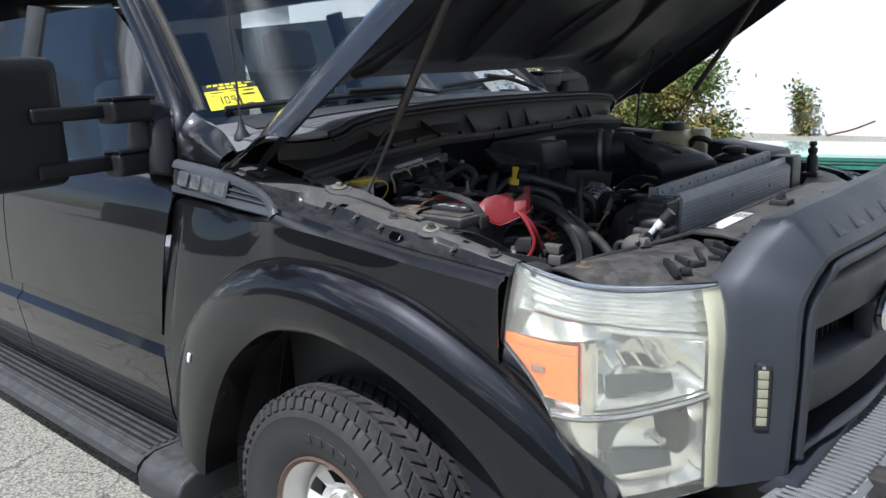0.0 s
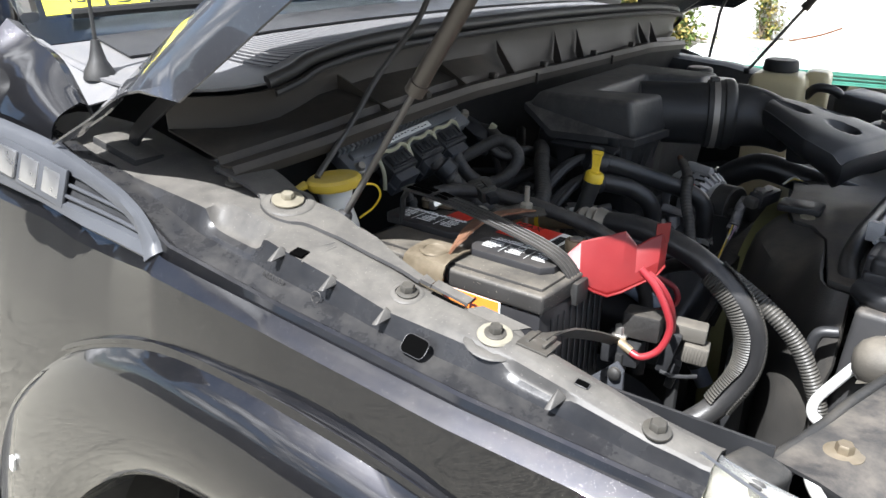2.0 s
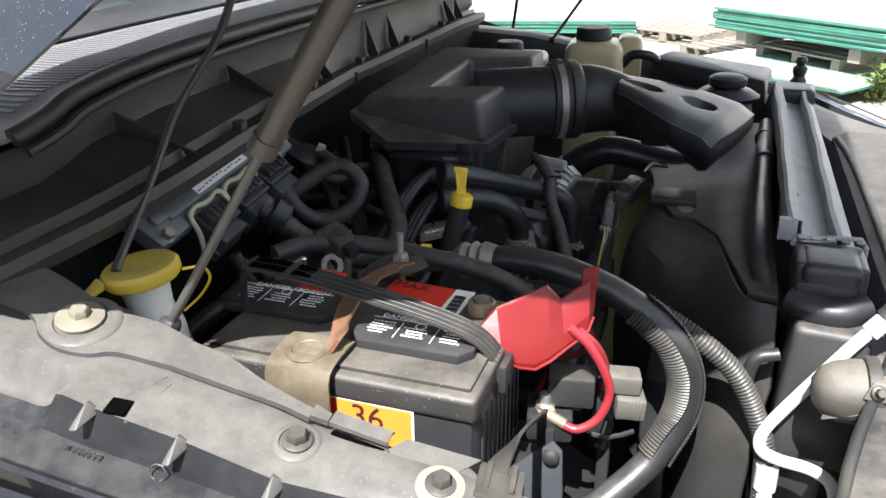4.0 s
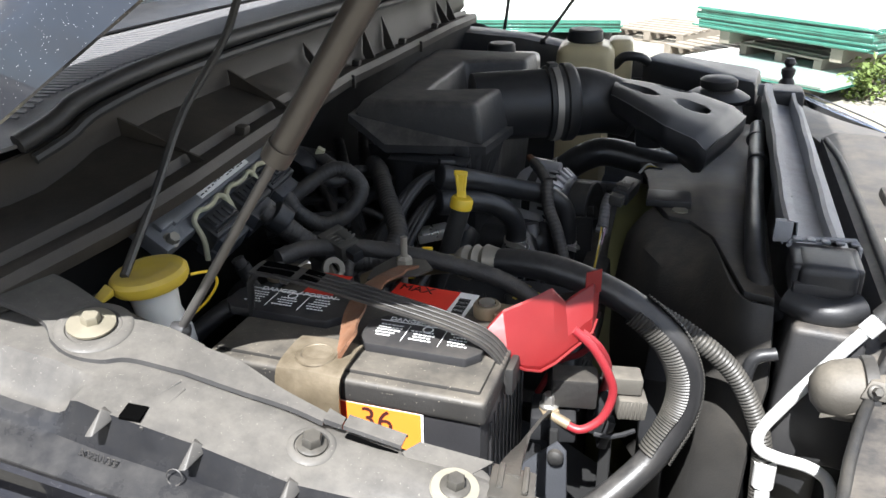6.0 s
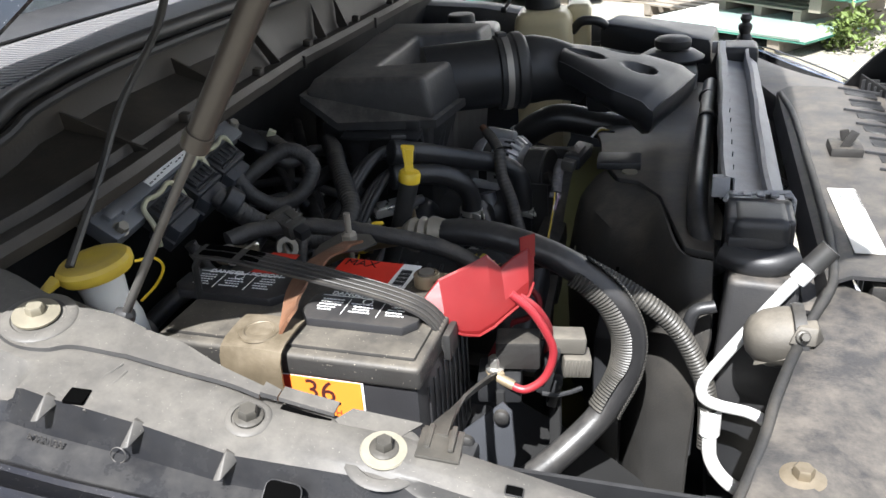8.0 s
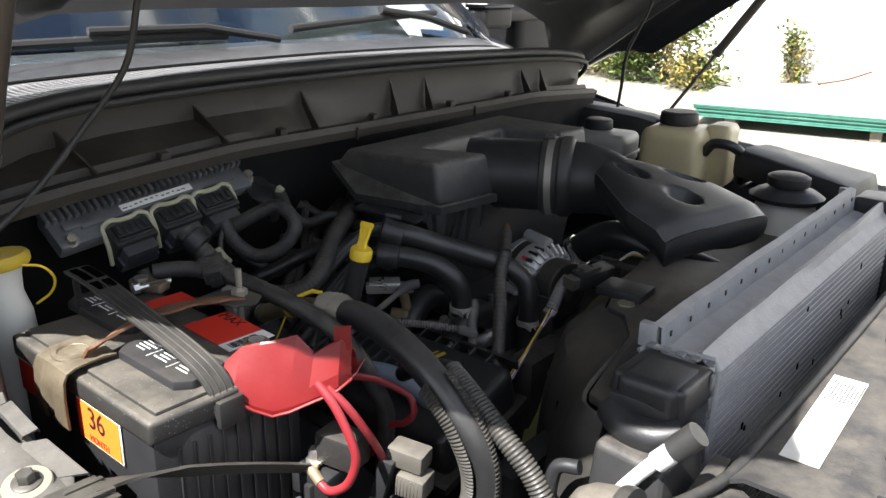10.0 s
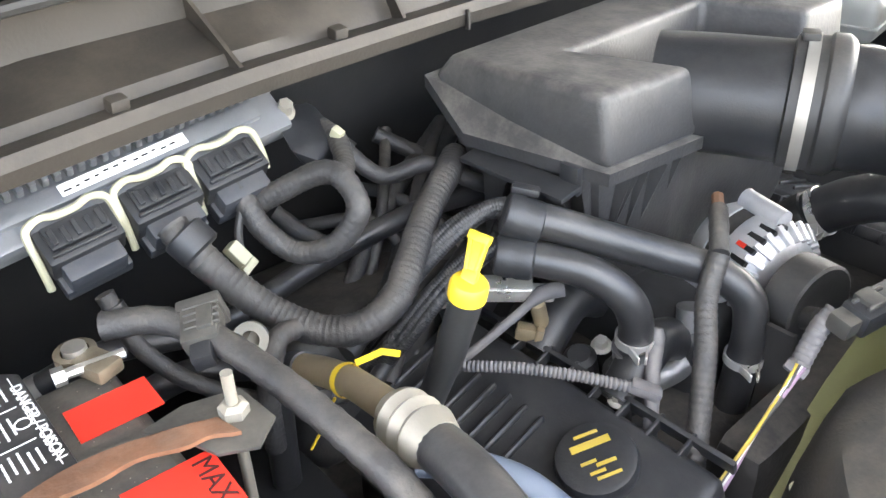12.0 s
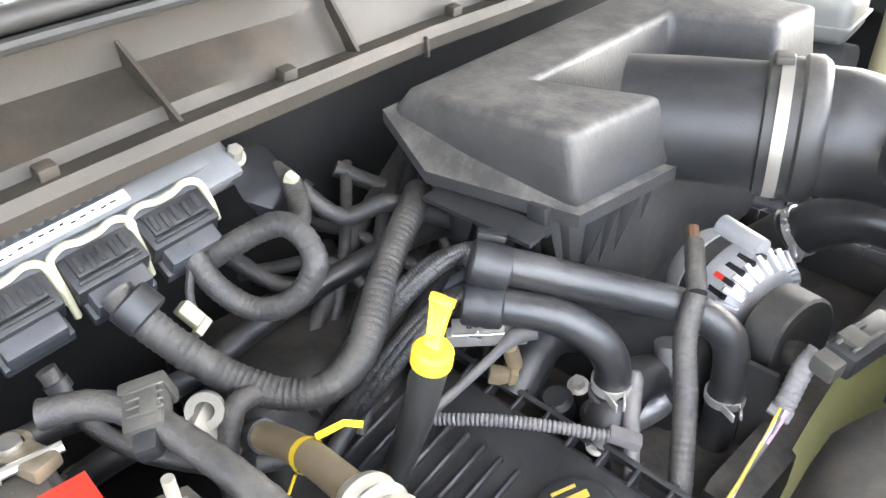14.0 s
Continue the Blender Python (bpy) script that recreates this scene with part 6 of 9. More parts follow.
part("side_label", box((0.09, Y0 + 0.0022, 1.160), (0.075, 0.0012, 0.04), bev=0), red_label, case, "red and white side label")
part("side_label_edge", box((0.09, Y0 + 0.0016, 1.182), (0.075, 0.0012, 0.006), bev=0), white_ink, case)
part("top_label", box((0.101, -0.622, 1.2098), (0.036, 0.056, 0.0008), (0, 0, -2), 0), red_label, battery, "red top label")
mx = part("top_label", box((0.216, -0.623, 1.2098), (0.078, 0.058, 0.0008), (0, 0, -3), 0), red_label, battery, "red top label with white bar code")
part("code_field", box((0.262, -0.6255, 1.2100), (0.022, 0.058, 0.0008), (0, 0, -3), 0), white_ink, mx)
text("label_word", "MAX", 0.019, pose(0.203, -0.603, 1.2103, 0, 0, -3), dark_ink, mx)
for k in range(13):
    part("code_bar", box((0.262, -0.647 + 0.0030 * k, 1.2106), (0.013, 0.0011 + 0.0008 * (k % 3), 0.0005), (0, 0, -3), 0), black_ink, mx)
tray = thing("battery_tray", (0.19, -0.695, 1.0), "black plastic battery tray", "tray")
part("tray", box((0.19, -0.695, 1.010), (0.32, 0.215, 0.022), bev=0.006), plastic, tray)
part("pedestal", box((0.19, -0.69, 0.75), (0.26, 0.16, 0.50), bev=0.02), plastic, tray)
hold = thing("hold_down", (0.163, -0.79, 1.2), "dusty pressed-steel battery hold-down bracket with rust", "bracket")
part("clamp_plate", sheet([[(0.132 + 0.066 * i / 12, y + 0.0022 * (1 if i in (3, 4, 8, 9) else 0) * (-1 if z < 1.2 else 0), z + 0.0015 * math.sin(math.pi * i / 12)) for y, z in ((-0.8015, 1.150), (-0.802, 1.165), (-0.802, 1.185), (-0.8005, 1.203), (-0.796, 1.2115), (-0.786, 1.2155), (-0.77, 1.217), (-0.755, 1.2175), (-0.742, 1.216))] for i in range(13)], 0.0025), dull_steel, hold)
part("boss", lathe([(0.021, 0.0), (0.020, 0.0022), (0.0155, 0.0028), (0.014, 0.0012), (0.001, 0.0010)], (0.163, -0.772, 1.2165), (0, 0, 1), 30), dull_steel, hold, "pressed round boss")
part("slot", lathe([(0.0055, 0), (0.005, 0.001), (0.001, 0.001)], (0.171, -0.8045, 1.163), (0, -1, 0), 14), hole_black, hold)
bar_line = spline([(0.190, -0.772, 1.220), (0.186, -0.748, 1.226), (0.174, -0.705, 1.231), (0.170, -0.655, 1.231), (0.177, -0.610, 1.228), (0.184, -0.580, 1.224)], 6)
rows = []
for k, p in enumerate(bar_line):
    a = radians(62 - 58 * min(1.0, k / 16))
    rows.append([p + Vector((math.cos(a) * w, 0.2 * w, math.sin(a) * w * 0.9)) for w in (-0.0105, -0.005, 0.0, 0.005, 0.0105 - 0.002 * math.sin(k))])
part("strap", sheet(rows, 0.003), rust, hold, "rusty twisted strap across the battery")
part("end_plate", prism([(0.150, -0.622), (0.146, -0.592), (0.157, -0.556), (0.196, -0.553), (0.212, -0.574), (0.200, -0.596), (0.176, -0.605)], 1.2215, 1.2245, "z", 0.001), brace_mat, hold, "dusty grey end plate round the stud")
part("stud", joined(sweep([Vector((0.176, -0.571, 1.06)), Vector((0.176, -0.571, 1.258))], 0.004, 10), lathe([(0.010, 0), (0.010, 0.008), (0.006, 0.011), (0.001, 0.011)], (0.176, -0.571, 1.223), (0, 0, 1), 6)), ferrule_mat, hold, "threaded stud with its nut")
part("pip", box((0.158, -0.8, 1.176), (0.005, 0.004, 0.012), bev=0.001), white_ink, hold)
strap = thing("carry_strap", (0.19, -0.7, 1.2), "grey ribbed rubber carrying strap over the battery", "strap")
sl = spline([(0.070, -0.715, 1.272), (0.12, -0.716, 1.270), (0.21, -0.717, 1.257), (0.293, -0.712, 1.236), (0.325, -0.706, 1.213), (0.338, -0.703, 1.180)], 7)
part("band", sheet([[p + Vector((0, w, -0.0006 * abs(w) / 0.0145)) for w in (-0.0145, -0.007, 0.0, 0.007, 0.0145)] for p in sl], 0.003), strap_mat, strap)
for w in (-0.0112, -0.0038, 0.0038, 0.0112):
    part("band_rib", sweep([p + Vector((0, w, 0.0011)) for p in sl[8:]], 0.0008, 6), strap_mat, strap)
for k in range(3):
    for w in (-0.0068, 0.0068):
        p = sl[2 + 3 * k]
        part("band_slot", box(p + Vector((0.004, w, 0.0008)), (0.019, 0.0095, 0.0012), (0, 2 + 3 * k, 0), 0.0003, 1), hole_black, strap, "dark slot")
part("anchor", box((0.338, -0.703, 1.185), (0.008, 0.03, 0.030), bev=0.003), rubber, strap)
part("leg", sweep([Vector((0.074, -0.715, 1.270)), Vector((0.060, -0.713, 1.250)), Vector((0.055, -0.71, 1.21))], 0.004, 8), rubber, strap)
neg = thing("battery_terminal", (0.040, -0.622, 1.21), "bare metal negative terminal clamp", "terminal")
part("post", lathe([(0.009, 0), (0.0085, 0.018), (0.001, 0.018)], (0.040, -0.622, 1.209), (0, 0, 1), 18), steel, neg)
part("clamp_ring", lathe([(0.010, 0.002), (0.015, 0.002), (0.015, 0.014), (0.010, 0.014)], (0.040, -0.622, 1.209), (0, 0, 1), 22, False), dull_steel, neg)
part("clamp_bolt", joined(sweep([Vector((0.058, -0.640, 1.221)), Vector((0.064, -0.596, 1.221))], 0.004, 8), lathe([(0.007, -0.004), (0.007, 0.004), (0.001, 0.005)], (0.058, -0.640, 1.221), (0.1, 1, 0), 6)), steel, neg)
part("clamp_arm", box((0.060, -0.615, 1.218), (0.03, 0.022, 0.012), (0, 0, 20), 0.003), dull_steel, neg)
pos = thing("battery_terminal", (0.293, -0.635, 1.21), "brass-toned positive terminal clamp beneath a red boot", "terminal")
part("post", lathe([(0.009, 0), (0.0085, 0.016), (0.001, 0.016)], (0.293, -0.635, 1.209), (0, 0, 1), 18), steel, pos)
part("clamp_ring", lathe([(0.0095, 0.0), (0.0145, 0.0), (0.0145, 0.012), (0.0130, 0.014), (0.0095, 0.014)], (0.293, -0.635, 1.209), (0, 0, 1), 22, False), brass, pos)
part("clamp_arm", box((0.318, -0.635, 1.214), (0.03, 0.026, 0.01), bev=0.003), brass, pos)
boot = thing("terminal_cover", (0.35, -0.65, 1.2), "glossy red plastic cover over the positive terminal", "terminal cover")
BOOT = [((0.307, -0.684, 1.222), (0.314, -0.694, 1.204)), ((0.319, -0.673, 1.238), (0.331, -0.693, 1.192)), ((0.336, -0.661, 1.244), (0.345, -0.681, 1.180)), ((0.349, -0.648, 1.247), (0.358, -0.667, 1.172)), ((0.361, -0.635, 1.251), (0.371, -0.655, 1.177)),
        ((0.373, -0.623, 1.231), (0.382, -0.641, 1.184)), ((0.386, -0.616, 1.242), (0.392, -0.629, 1.190)), ((0.399, -0.610, 1.250), (0.401, -0.617, 1.197)), ((0.404, -0.600, 1.240), (0.403, -0.600, 1.204))]
rows = []
for (a, b) in BOOT:
    a, b = Vector(a), Vector(b)
    out = Vector((0.35, -0.75, 0.45))
    back = Vector((-0.012, 0.018, -0.024))
    rows.append([a + back * 1.25 + Vector((0, 0, -0.012)), a + back, a + back * 0.45 + Vector((0, 0, 0.003)), a, a.lerp(b, 0.04) + out * 0.0015, a.lerp(b, 0.35) + out * 0.003, a.lerp(b, 0.7) + out * 0.004, a.lerp(b, 0.95) + out * 0.002, b, b + Vector((-0.004, 0.010, -0.001)), b + Vector((-0.012, 0.030, 0.006))])
part("cover", sheet(rows, 0.0018, True), red_plastic, boot, angle=13)
part("hem", sweep([Vector(b) + Vector((0.001, -0.002, 0)) for a, b in BOOT], 0.0016, 8), red_plastic, boot, "thick lower hem")
part("tab", sheet([[(0.391 + 0.007 * i, -0.612 + 0.005 * i, 1.262 + 0.001 * i - 0.026 * j / 2) for j in range(3)] for i in range(3)], 0.0022), red_plastic, boot)

# red cables
cab = thing("battery_cable", (0.40, -0.62, 1.0), "red battery cable looping to its ring terminal", "cable", "red battery cables")
part("sheath", tube([(0.385, -0.632, 1.205), (0.405, -0.628, 1.185), (0.422, -0.624, 1.155), (0.429, -0.622, 1.128), (0.420, -0.626, 1.098), (0.400, -0.632, 1.083), (0.382, -0.632, 1.086)], 0.0048, 14), red_wire, cab)
part("lug", joined(sweep([Vector((0.386, -0.632, 1.086)), Vector((0.366, -0.628, 1.092))], 0.006, 10), box((0.362, -0.622, 1.094), (0.018, 0.02, 0.004), (0, -15, 30), 0.001)), brass, cab, "crimped ring terminal")
part("ring_nut", hex_bolt((0.361, -0.617, 1.096), 0.008, 0.012, 0.011), steel, cab)
cab2 = thing("battery_cable", (0.38, -0.52, 1.0), "red battery cable in a wide loop", "cable", "red battery cables")
part("sheath", tube([(0.375, -0.605, 1.198), (0.350, -0.56, 1.172), (0.352, -0.515, 1.15), (0.378, -0.492, 1.132), (0.388, -0.49, 1.118), (0.386, -0.49, 1.104), (0.372, -0.49, 1.089), (0.348, -0.492, 1.075), (0.325, -0.50, 1.03)], 0.0042, 12), red_wire, cab2)
cab3 = thing("battery_cable", (0.41, -0.57, 1.1), "red battery cable running down into the grey plug", "cable", "red battery cables")
part("sheath", tube([(0.392, -0.625, 1.20), (0.410, -0.614, 1.178), (0.419, -0.598, 1.148), (0.417, -0.578, 1.115), (0.412, -0.564, 1.09)], 0.0045, 12), red_wire, cab3)

# negative cable and its taped harness along the battery
nc = thing("wiring_harness", (0.2, -0.55, 1.1), "thick taped black wiring harness beside the battery", "harness", "taped harnesses")
part("wrap", taped([(0.025, -0.596, 1.222), (0.043, -0.569, 1.224), (0.069, -0.552, 1.224), (0.116, -0.538, 1.222), (0.188, -0.525, 1.212), (0.266, -0.515, 1.195), (0.315, -0.512, 1.17), (0.337, -0.497, 1.12), (0.343, -0.489, 1.08), (0.345, -0.5, 0.98)], 0.0108, seed=3), tape_mat, nc)
sens = thing("sensor_connector", (0.085, -0.549, 1.2), "grey plastic plug on the battery harness", "connector", "plug connectors")
part("body", box((0.085, -0.545, 1.226), (0.036, 0.028, 0.022), (12, 10, -28), 0.004), grey_conn, sens)
part("latch", box((0.088, -0.543, 1.238), (0.022, 0.012, 0.006), (12, 10, -28), 0.002), grey_conn, sens)
for k in range(4):
    part("grip_rib", box((0.074 + 0.006 * k, -0.539 - 0.003 * k, 1.2385 - 0.001 * k), (0.0025, 0.026, 0.004), (12, 10, -28), 0.0008, 1), grey_conn, sens)
part("skirt", box((0.066, -0.535, 1.226), (0.012, 0.034, 0.027), (12, 10, -28), 0.003), grey_conn, sens)
part("tail", box((0.105, -0.556, 1.222), (0.02, 0.016, 0.014), (12, 10, -28), 0.003), plastic, sens)

# grey plugs below the red loop
plug = thing("plug_connector", (0.45, -0.56, 1.0), "dusty grey twin plug connector on its bracket", "connector", "plug connectors")
part("body", box((0.432, -0.545, 1.098), (0.044, 0.030, 0.022), (0, 4, 15), 0.004), plug_tan, plug, "smooth upper plug")
part("body", box((0.444, -0.549, 1.071), (0.034, 0.032, 0.026), (0, 4, 15), 0.004), plug_tan, plug, "ribbed lower plug")
for k in range(7):
    part("grip_rib", box((0.434 + 0.004 * k, -0.5675 + 0.0011 * k, 1.071), (0.0018, 0.003, 0.022), (0, 4, 15), 0.0006, 1), plug_tan, plug)
part("collar", box((0.411, -0.560, 1.068), (0.017, 0.030, 0.062), (0, 14, 15), 0.003), plastic, plug, "black slanting collar")
part("latch_bar", sweep([Vector((0.408, -0.578, 1.04)), Vector((0.425, -0.576, 1.038)), Vector((0.44, -0.565, 1.037)), Vector((0.452, -0.555, 1.038))], 0.003, 8), plastic, plug)
part("lower_tail", box((0.419, -0.556, 1.03), (0.012, 0.018, 0.04), (0, 14, 15), 0.003), plastic, plug)
part("stand", box((0.420, -0.552, 0.76), (0.014, 0.014, 0.52), bev=0.003), liner_mat, plug)
relay = thing("junction_box", (0.40, -0.60, 1.05), "black junction block with a threaded post", "junction box")
part("body", box((0.385, -0.60, 1.115), (0.05, 0.034, 0.036), (0, 0, 10), 0.004), dark_block, relay)
part("base", box((0.365, -0.61, 1.076), (0.05, 0.05, 0.03), (0, 0, 10), 0.004), plastic, relay)

# air-conditioning hose with its ribbed sleeve
ac = thing("coolant_hose", (0.5, -0.5, 0.9), "thick black hose curving down under a ribbed sleeve", "hose", "hoses")
hosel = [(0.235, -0.474, 1.19), (0.30, -0.483, 1.202), (0.36, -0.495, 1.20), (0.425, -0.508, 1.183), (0.478, -0.512, 1.145), (0.505, -0.505, 1.095), (0.503, -0.508, 1.04), (0.475, -0.53, 0.985), (0.43, -0.57, 0.945), (0.38, -0.62, 0.92)]
part("rubber", tube(hosel, 0.0175, 18), hose_mat, ac)
part("sleeve", split_sleeve([(0.440, -0.512, 1.176), (0.458, -0.514, 1.164), (0.484, -0.5125, 1.136), (0.502, -0.508, 1.09), (0.5, -0.510, 1.04), (0.478, -0.529, 0.99)], 0.0222, (0.55, -0.55, 0.6)), sleeve_mat, ac, "dusty corrugated sleeve")
part("ferrule", lathe([(0.012, -0.03), (0.016, -0.028), (0.0215, -0.02), (0.023, -0.014), (0.0185, -0.007), (0.0235, 0.0), (0.0185, 0.007), (0.023, 0.014), (0.02, 0.022), (0.0175, 0.03)], (0.238, -0.4745, 1.191), (0.98, -0.10, 0.2), 26), ferrule_mat, ac, "crimped silver ferrule")
part("metal_end", tube([(0.075, -0.463, 1.135), (0.11, -0.463, 1.152), (0.15, -0.465, 1.168), (0.19, -0.469, 1.18), (0.225, -0.472, 1.188)], 0.0125, 16), brass, ac, "tarnished metal pipe end")
part("yellow_tie", lathe([(0.0135, -0.004), (0.0145, 0), (0.0135, 0.004)], (0.142, -0.4645, 1.165), (0.92, -0.02, 0.38), 20, False), yellow, ac, "yellow cable tie")
part("tie_tail", sweep([Vector((0.142, -0.455, 1.177)), Vector((0.150, -0.435, 1.182)), Vector((0.158, -0.424, 1.178))], 0.003, 6), yellow, ac)
part("tie_string", sweep([Vector((0.142, -0.477, 1.155)), Vector((0.14, -0.49, 1.13)), Vector((0.135, -0.50, 1.11))], 0.0012, 6), yellow, ac)
part("elbow", tube([(0.075, -0.463, 1.135), (0.05, -0.465, 1.118), (0.04, -0.475, 1.09), (0.04, -0.48, 1.0), (0.04, -0.48, 0.9)], 0.0145, 14), hose_mat, ac)
cg = thing("corrugated_conduit", (0.58, -0.48, 0.95), "grey-black corrugated conduit beside the radiator", "conduit", "conduits")
part("tube", ridged([(0.42, -0.46, 1.165), (0.47, -0.478, 1.152), (0.52, -0.489, 1.128), (0.556, -0.487, 1.095), (0.582, -0.486, 1.05), (0.60, -0.488, 1.0), (0.605, -0.50, 0.93)], 0.0125, 0.0048, 0.0018, 16), sleeve_mat, cg)
part("inner_hose", tube([(0.30, -0.415, 1.10), (0.36, -0.435, 1.14), (0.42, -0.46, 1.165)], 0.0105, 12), hose_mat, cg)
bluep = thing("pale_pipe", (0.3, -0.36, 1.0), "pale blue-grey plastic pipe under the hose", "pipe")
part("pipe", tube([(0.16, -0.41, 1.05), (0.20, -0.388, 1.06), (0.25, -0.365, 1.055), (0.31, -0.348, 1.02), (0.36, -0.335, 0.97), (0.40, -0.33, 0.9)], 0.014, 16), material("pale_blue_pipe", (0.17, 0.2, 0.25), 0.4, 0, 0.15, 20, 0.05, 200), bluep)
part("cuff", ridged([(0.325, -0.343, 1.008), (0.36, -0.335, 0.97), (0.385, -0.332, 0.93)], 0.017, 0.006, 0.002, 16), rubber, bluep)

# white air-conditioning pipe with service port
acp = thing("aluminium_pipe", (0.68, -0.48, 0.9), "bent bare aluminium air-conditioning pipe with a black cap", "pipe")
part("pipe", tube([(0.700, -0.474, 1.188), (0.675, -0.482, 1.158), (0.64, -0.488, 1.105), (0.612, -0.492, 1.06), (0.594, -0.497, 1.028), (0.595, -0.502, 1.008), (0.615, -0.507, 1.002), (0.65, -0.512, 1.0), (0.672, -0.52, 0.99), (0.678, -0.53, 0.96), (0.676, -0.54, 0.88)], 0.0072, 14), white_pipe, acp)
part("port_collar", sweep([Vector((0.684, -0.479, 1.168)), Vector((0.699, -0.474, 1.186))], 0.0105, 14), white_pipe, acp)
part("port_cap", sweep([Vector((0.697, -0.4745, 1.184)), Vector((0.716, -0.469, 1.207))], 0.0125, 16), rubber, acp, "black service cap")
part("lower_fitting", joined(sweep([Vector((0.606, -0.50, 0.985)), Vector((0.606, -0.503, 0.955))], 0.013, 14), tube([(0.606, -0.503, 0.96), (0.61, -0.515, 0.925), (0.63, -0.53, 0.905), (0.66, -0.545, 0.9)], 0.009, 12)), white_pipe, acp)
horn = thing("horn", (0.69, -0.54, 1.0), "dusty black round horn on a bolted bracket", "horn")
hx = Vector((0.97, 0.05, 0.12))
part("shell", lathe([(0.001, -0.036), (0.014, -0.034), (0.025, -0.026), (0.032, -0.012), (0.034, 0.004), (0.034, 0.014), (0.030, 0.018)], (0.664, -0.537, 1.126), hx, 32), horn_mat, horn, "dusty domed shell")
part("rear_band", lathe([(0.030, 0.014), (0.037, 0.016), (0.038, 0.022), (0.037, 0.028), (0.012, 0.030), (0.001, 0.030)], (0.664, -0.537, 1.126), hx, 32), rubber, horn, "black clamping band")
part("strap", hull([(0.672, -0.572, 1.140), (0.698, -0.574, 1.140), (0.70, -0.566, 1.158), (0.68, -0.564, 1.158), (0.672, -0.564, 1.136), (0.71, -0.55, 1.136), (0.70, -0.545, 1.158), (0.685, -0.548, 1.156)], 0.002), horn_mat, horn)
part("rib", hull([(0.640, -0.560, 1.100), (0.672, -0.572, 1.120), (0.674, -0.566, 1.126), (0.642, -0.555, 1.106), (0.672, -0.560, 1.112), (0.645, -0.550, 1.098)], 0.001), horn_mat, horn)
part("bolt", hex_bolt((0.685, -0.570, 1.149), 0.005, 0.008, 0.0075, (0.1, -0.85, 0.5)), brace_mat, horn)
part("stay", box((0.70, -0.50, 1.04), (0.02, 0.03, 0.16), bev=0.003), dark_block, horn)

# washer bottle filler
wb = thing("washer_filler", (-0.03, -0.765, 1.0), "washer bottle neck with a grimy yellow cap", "washer filler")
part("neck", lathe([(0.030, -0.24), (0.028, -0.06), (0.022, -0.035), (0.024, -0.014), (0.028, 0.0), (0.001, 0.0)], (-0.022, -0.765, 1.266), (-0.15, 0.0, 1), 26), tank_white, wb, "white filler neck")
part("cap", lathe([(0.036, -0.008), (0.0385, -0.004), (0.0385, 0.003), (0.035, 0.007), (0.022, 0.009), (0.016, 0.0065), (0.001, 0.007)], (-0.019, -0.768, 1.272), (-0.1, -0.06, 1), 30), yellow_dirty, wb, "grimy yellow cap")
part("cap_tab", hull([(-0.045, -0.80, 1.276), (-0.03, -0.806, 1.274), (-0.04, -0.83, 1.27), (-0.03, -0.83, 1.27), (-0.045, -0.80, 1.268), (-0.03, -0.806, 1.267), (-0.04, -0.83, 1.266), (-0.03, -0.83, 1.266)], 0.002), yellow_dirty, wb)
part("tether", tube([(0.018, -0.752, 1.272), (0.028, -0.735, 1.268), (0.026, -0.722, 1.25), (0.012, -0.722, 1.228), (-0.002, -0.735, 1.213)], 0.0016, 8), yellow, wb, "thin yellow tether")
part("grommet", ridged([(-0.055, -0.80, 1.26), (-0.06, -0.80, 1.235), (-0.06, -0.80, 1.20)], 0.006, 0.006, 0.0015, 12), rubber, wb)

# engine computer with its three plugs
blue_plug = material("dark_blue_grey_plug", (0.036, 0.039, 0.046), 0.5, 0, 0.2, 30, 0.1, 250, dust=0.2)
ecu = thing("engine_computer", (-0.09, -0.51, 1.25), "finned aluminium engine computer with three lever plugs", "engine computer")
A, B = Vector((-0.101, -0.672, 1.270)), Vector((-0.106, -0.352, 1.302))
ax = (B - A).normalized()
slope = Vector((0.80, 0, -0.60))
slope = (slope - ax * slope.dot(ax)).normalized()
face_n = ax.cross(slope).normalized()
if face_n.z < 0:
    face_n = -face_n
ECU = Matrix((ax, slope, face_n)).transposed().to_4x4()


def on_ecu(t, down, out, size, bev=0.002, seg=2):
    """A block on the slanting computer: t along it, down its slope, out of its face."""
    b = box((0, 0, 0), size, bev=bev, seg=seg)
    b.transform(Matrix.Translation(A.lerp(B, t) + slope * down + face_n * out) @ ECU)
    return b


part("housing", on_ecu(0.5, 0.004, -0.014, ((B - A).length - 0.008, 0.062, 0.022), 0.004), alu_paint, ecu, "cast aluminium housing")
for k in range(31):
    part("fin", on_ecu((k + 0.5) / 31, -0.018, 0.001, (0.0062, 0.026, 0.013), 0.0022), alu_paint, ecu)
part("ledge", on_ecu(0.52, 0.008, -0.001, (0.25, 0.018, 0.008), 0.002), alu_paint, ecu, "rough cast ledge")
part("ledge", on_ecu(0.14, 0.006, -0.002, (0.05, 0.014, 0.010), 0.003), alu_paint, ecu)
part("sticker", on_ecu(0.50, 0.007, 0.0035, (0.115, 0.011, 0.0010), 0), white_ink, ecu, "white sticker")
rng = random.Random(23)
for k in range(12):
    part("print_mark", on_ecu(0.34 + 0.027 * k, 0.007 + rng.uniform(-0.002, 0.002), 0.0042, (rng.uniform(0.003, 0.007), 0.0016, 0.0006), 0), black_ink, ecu)
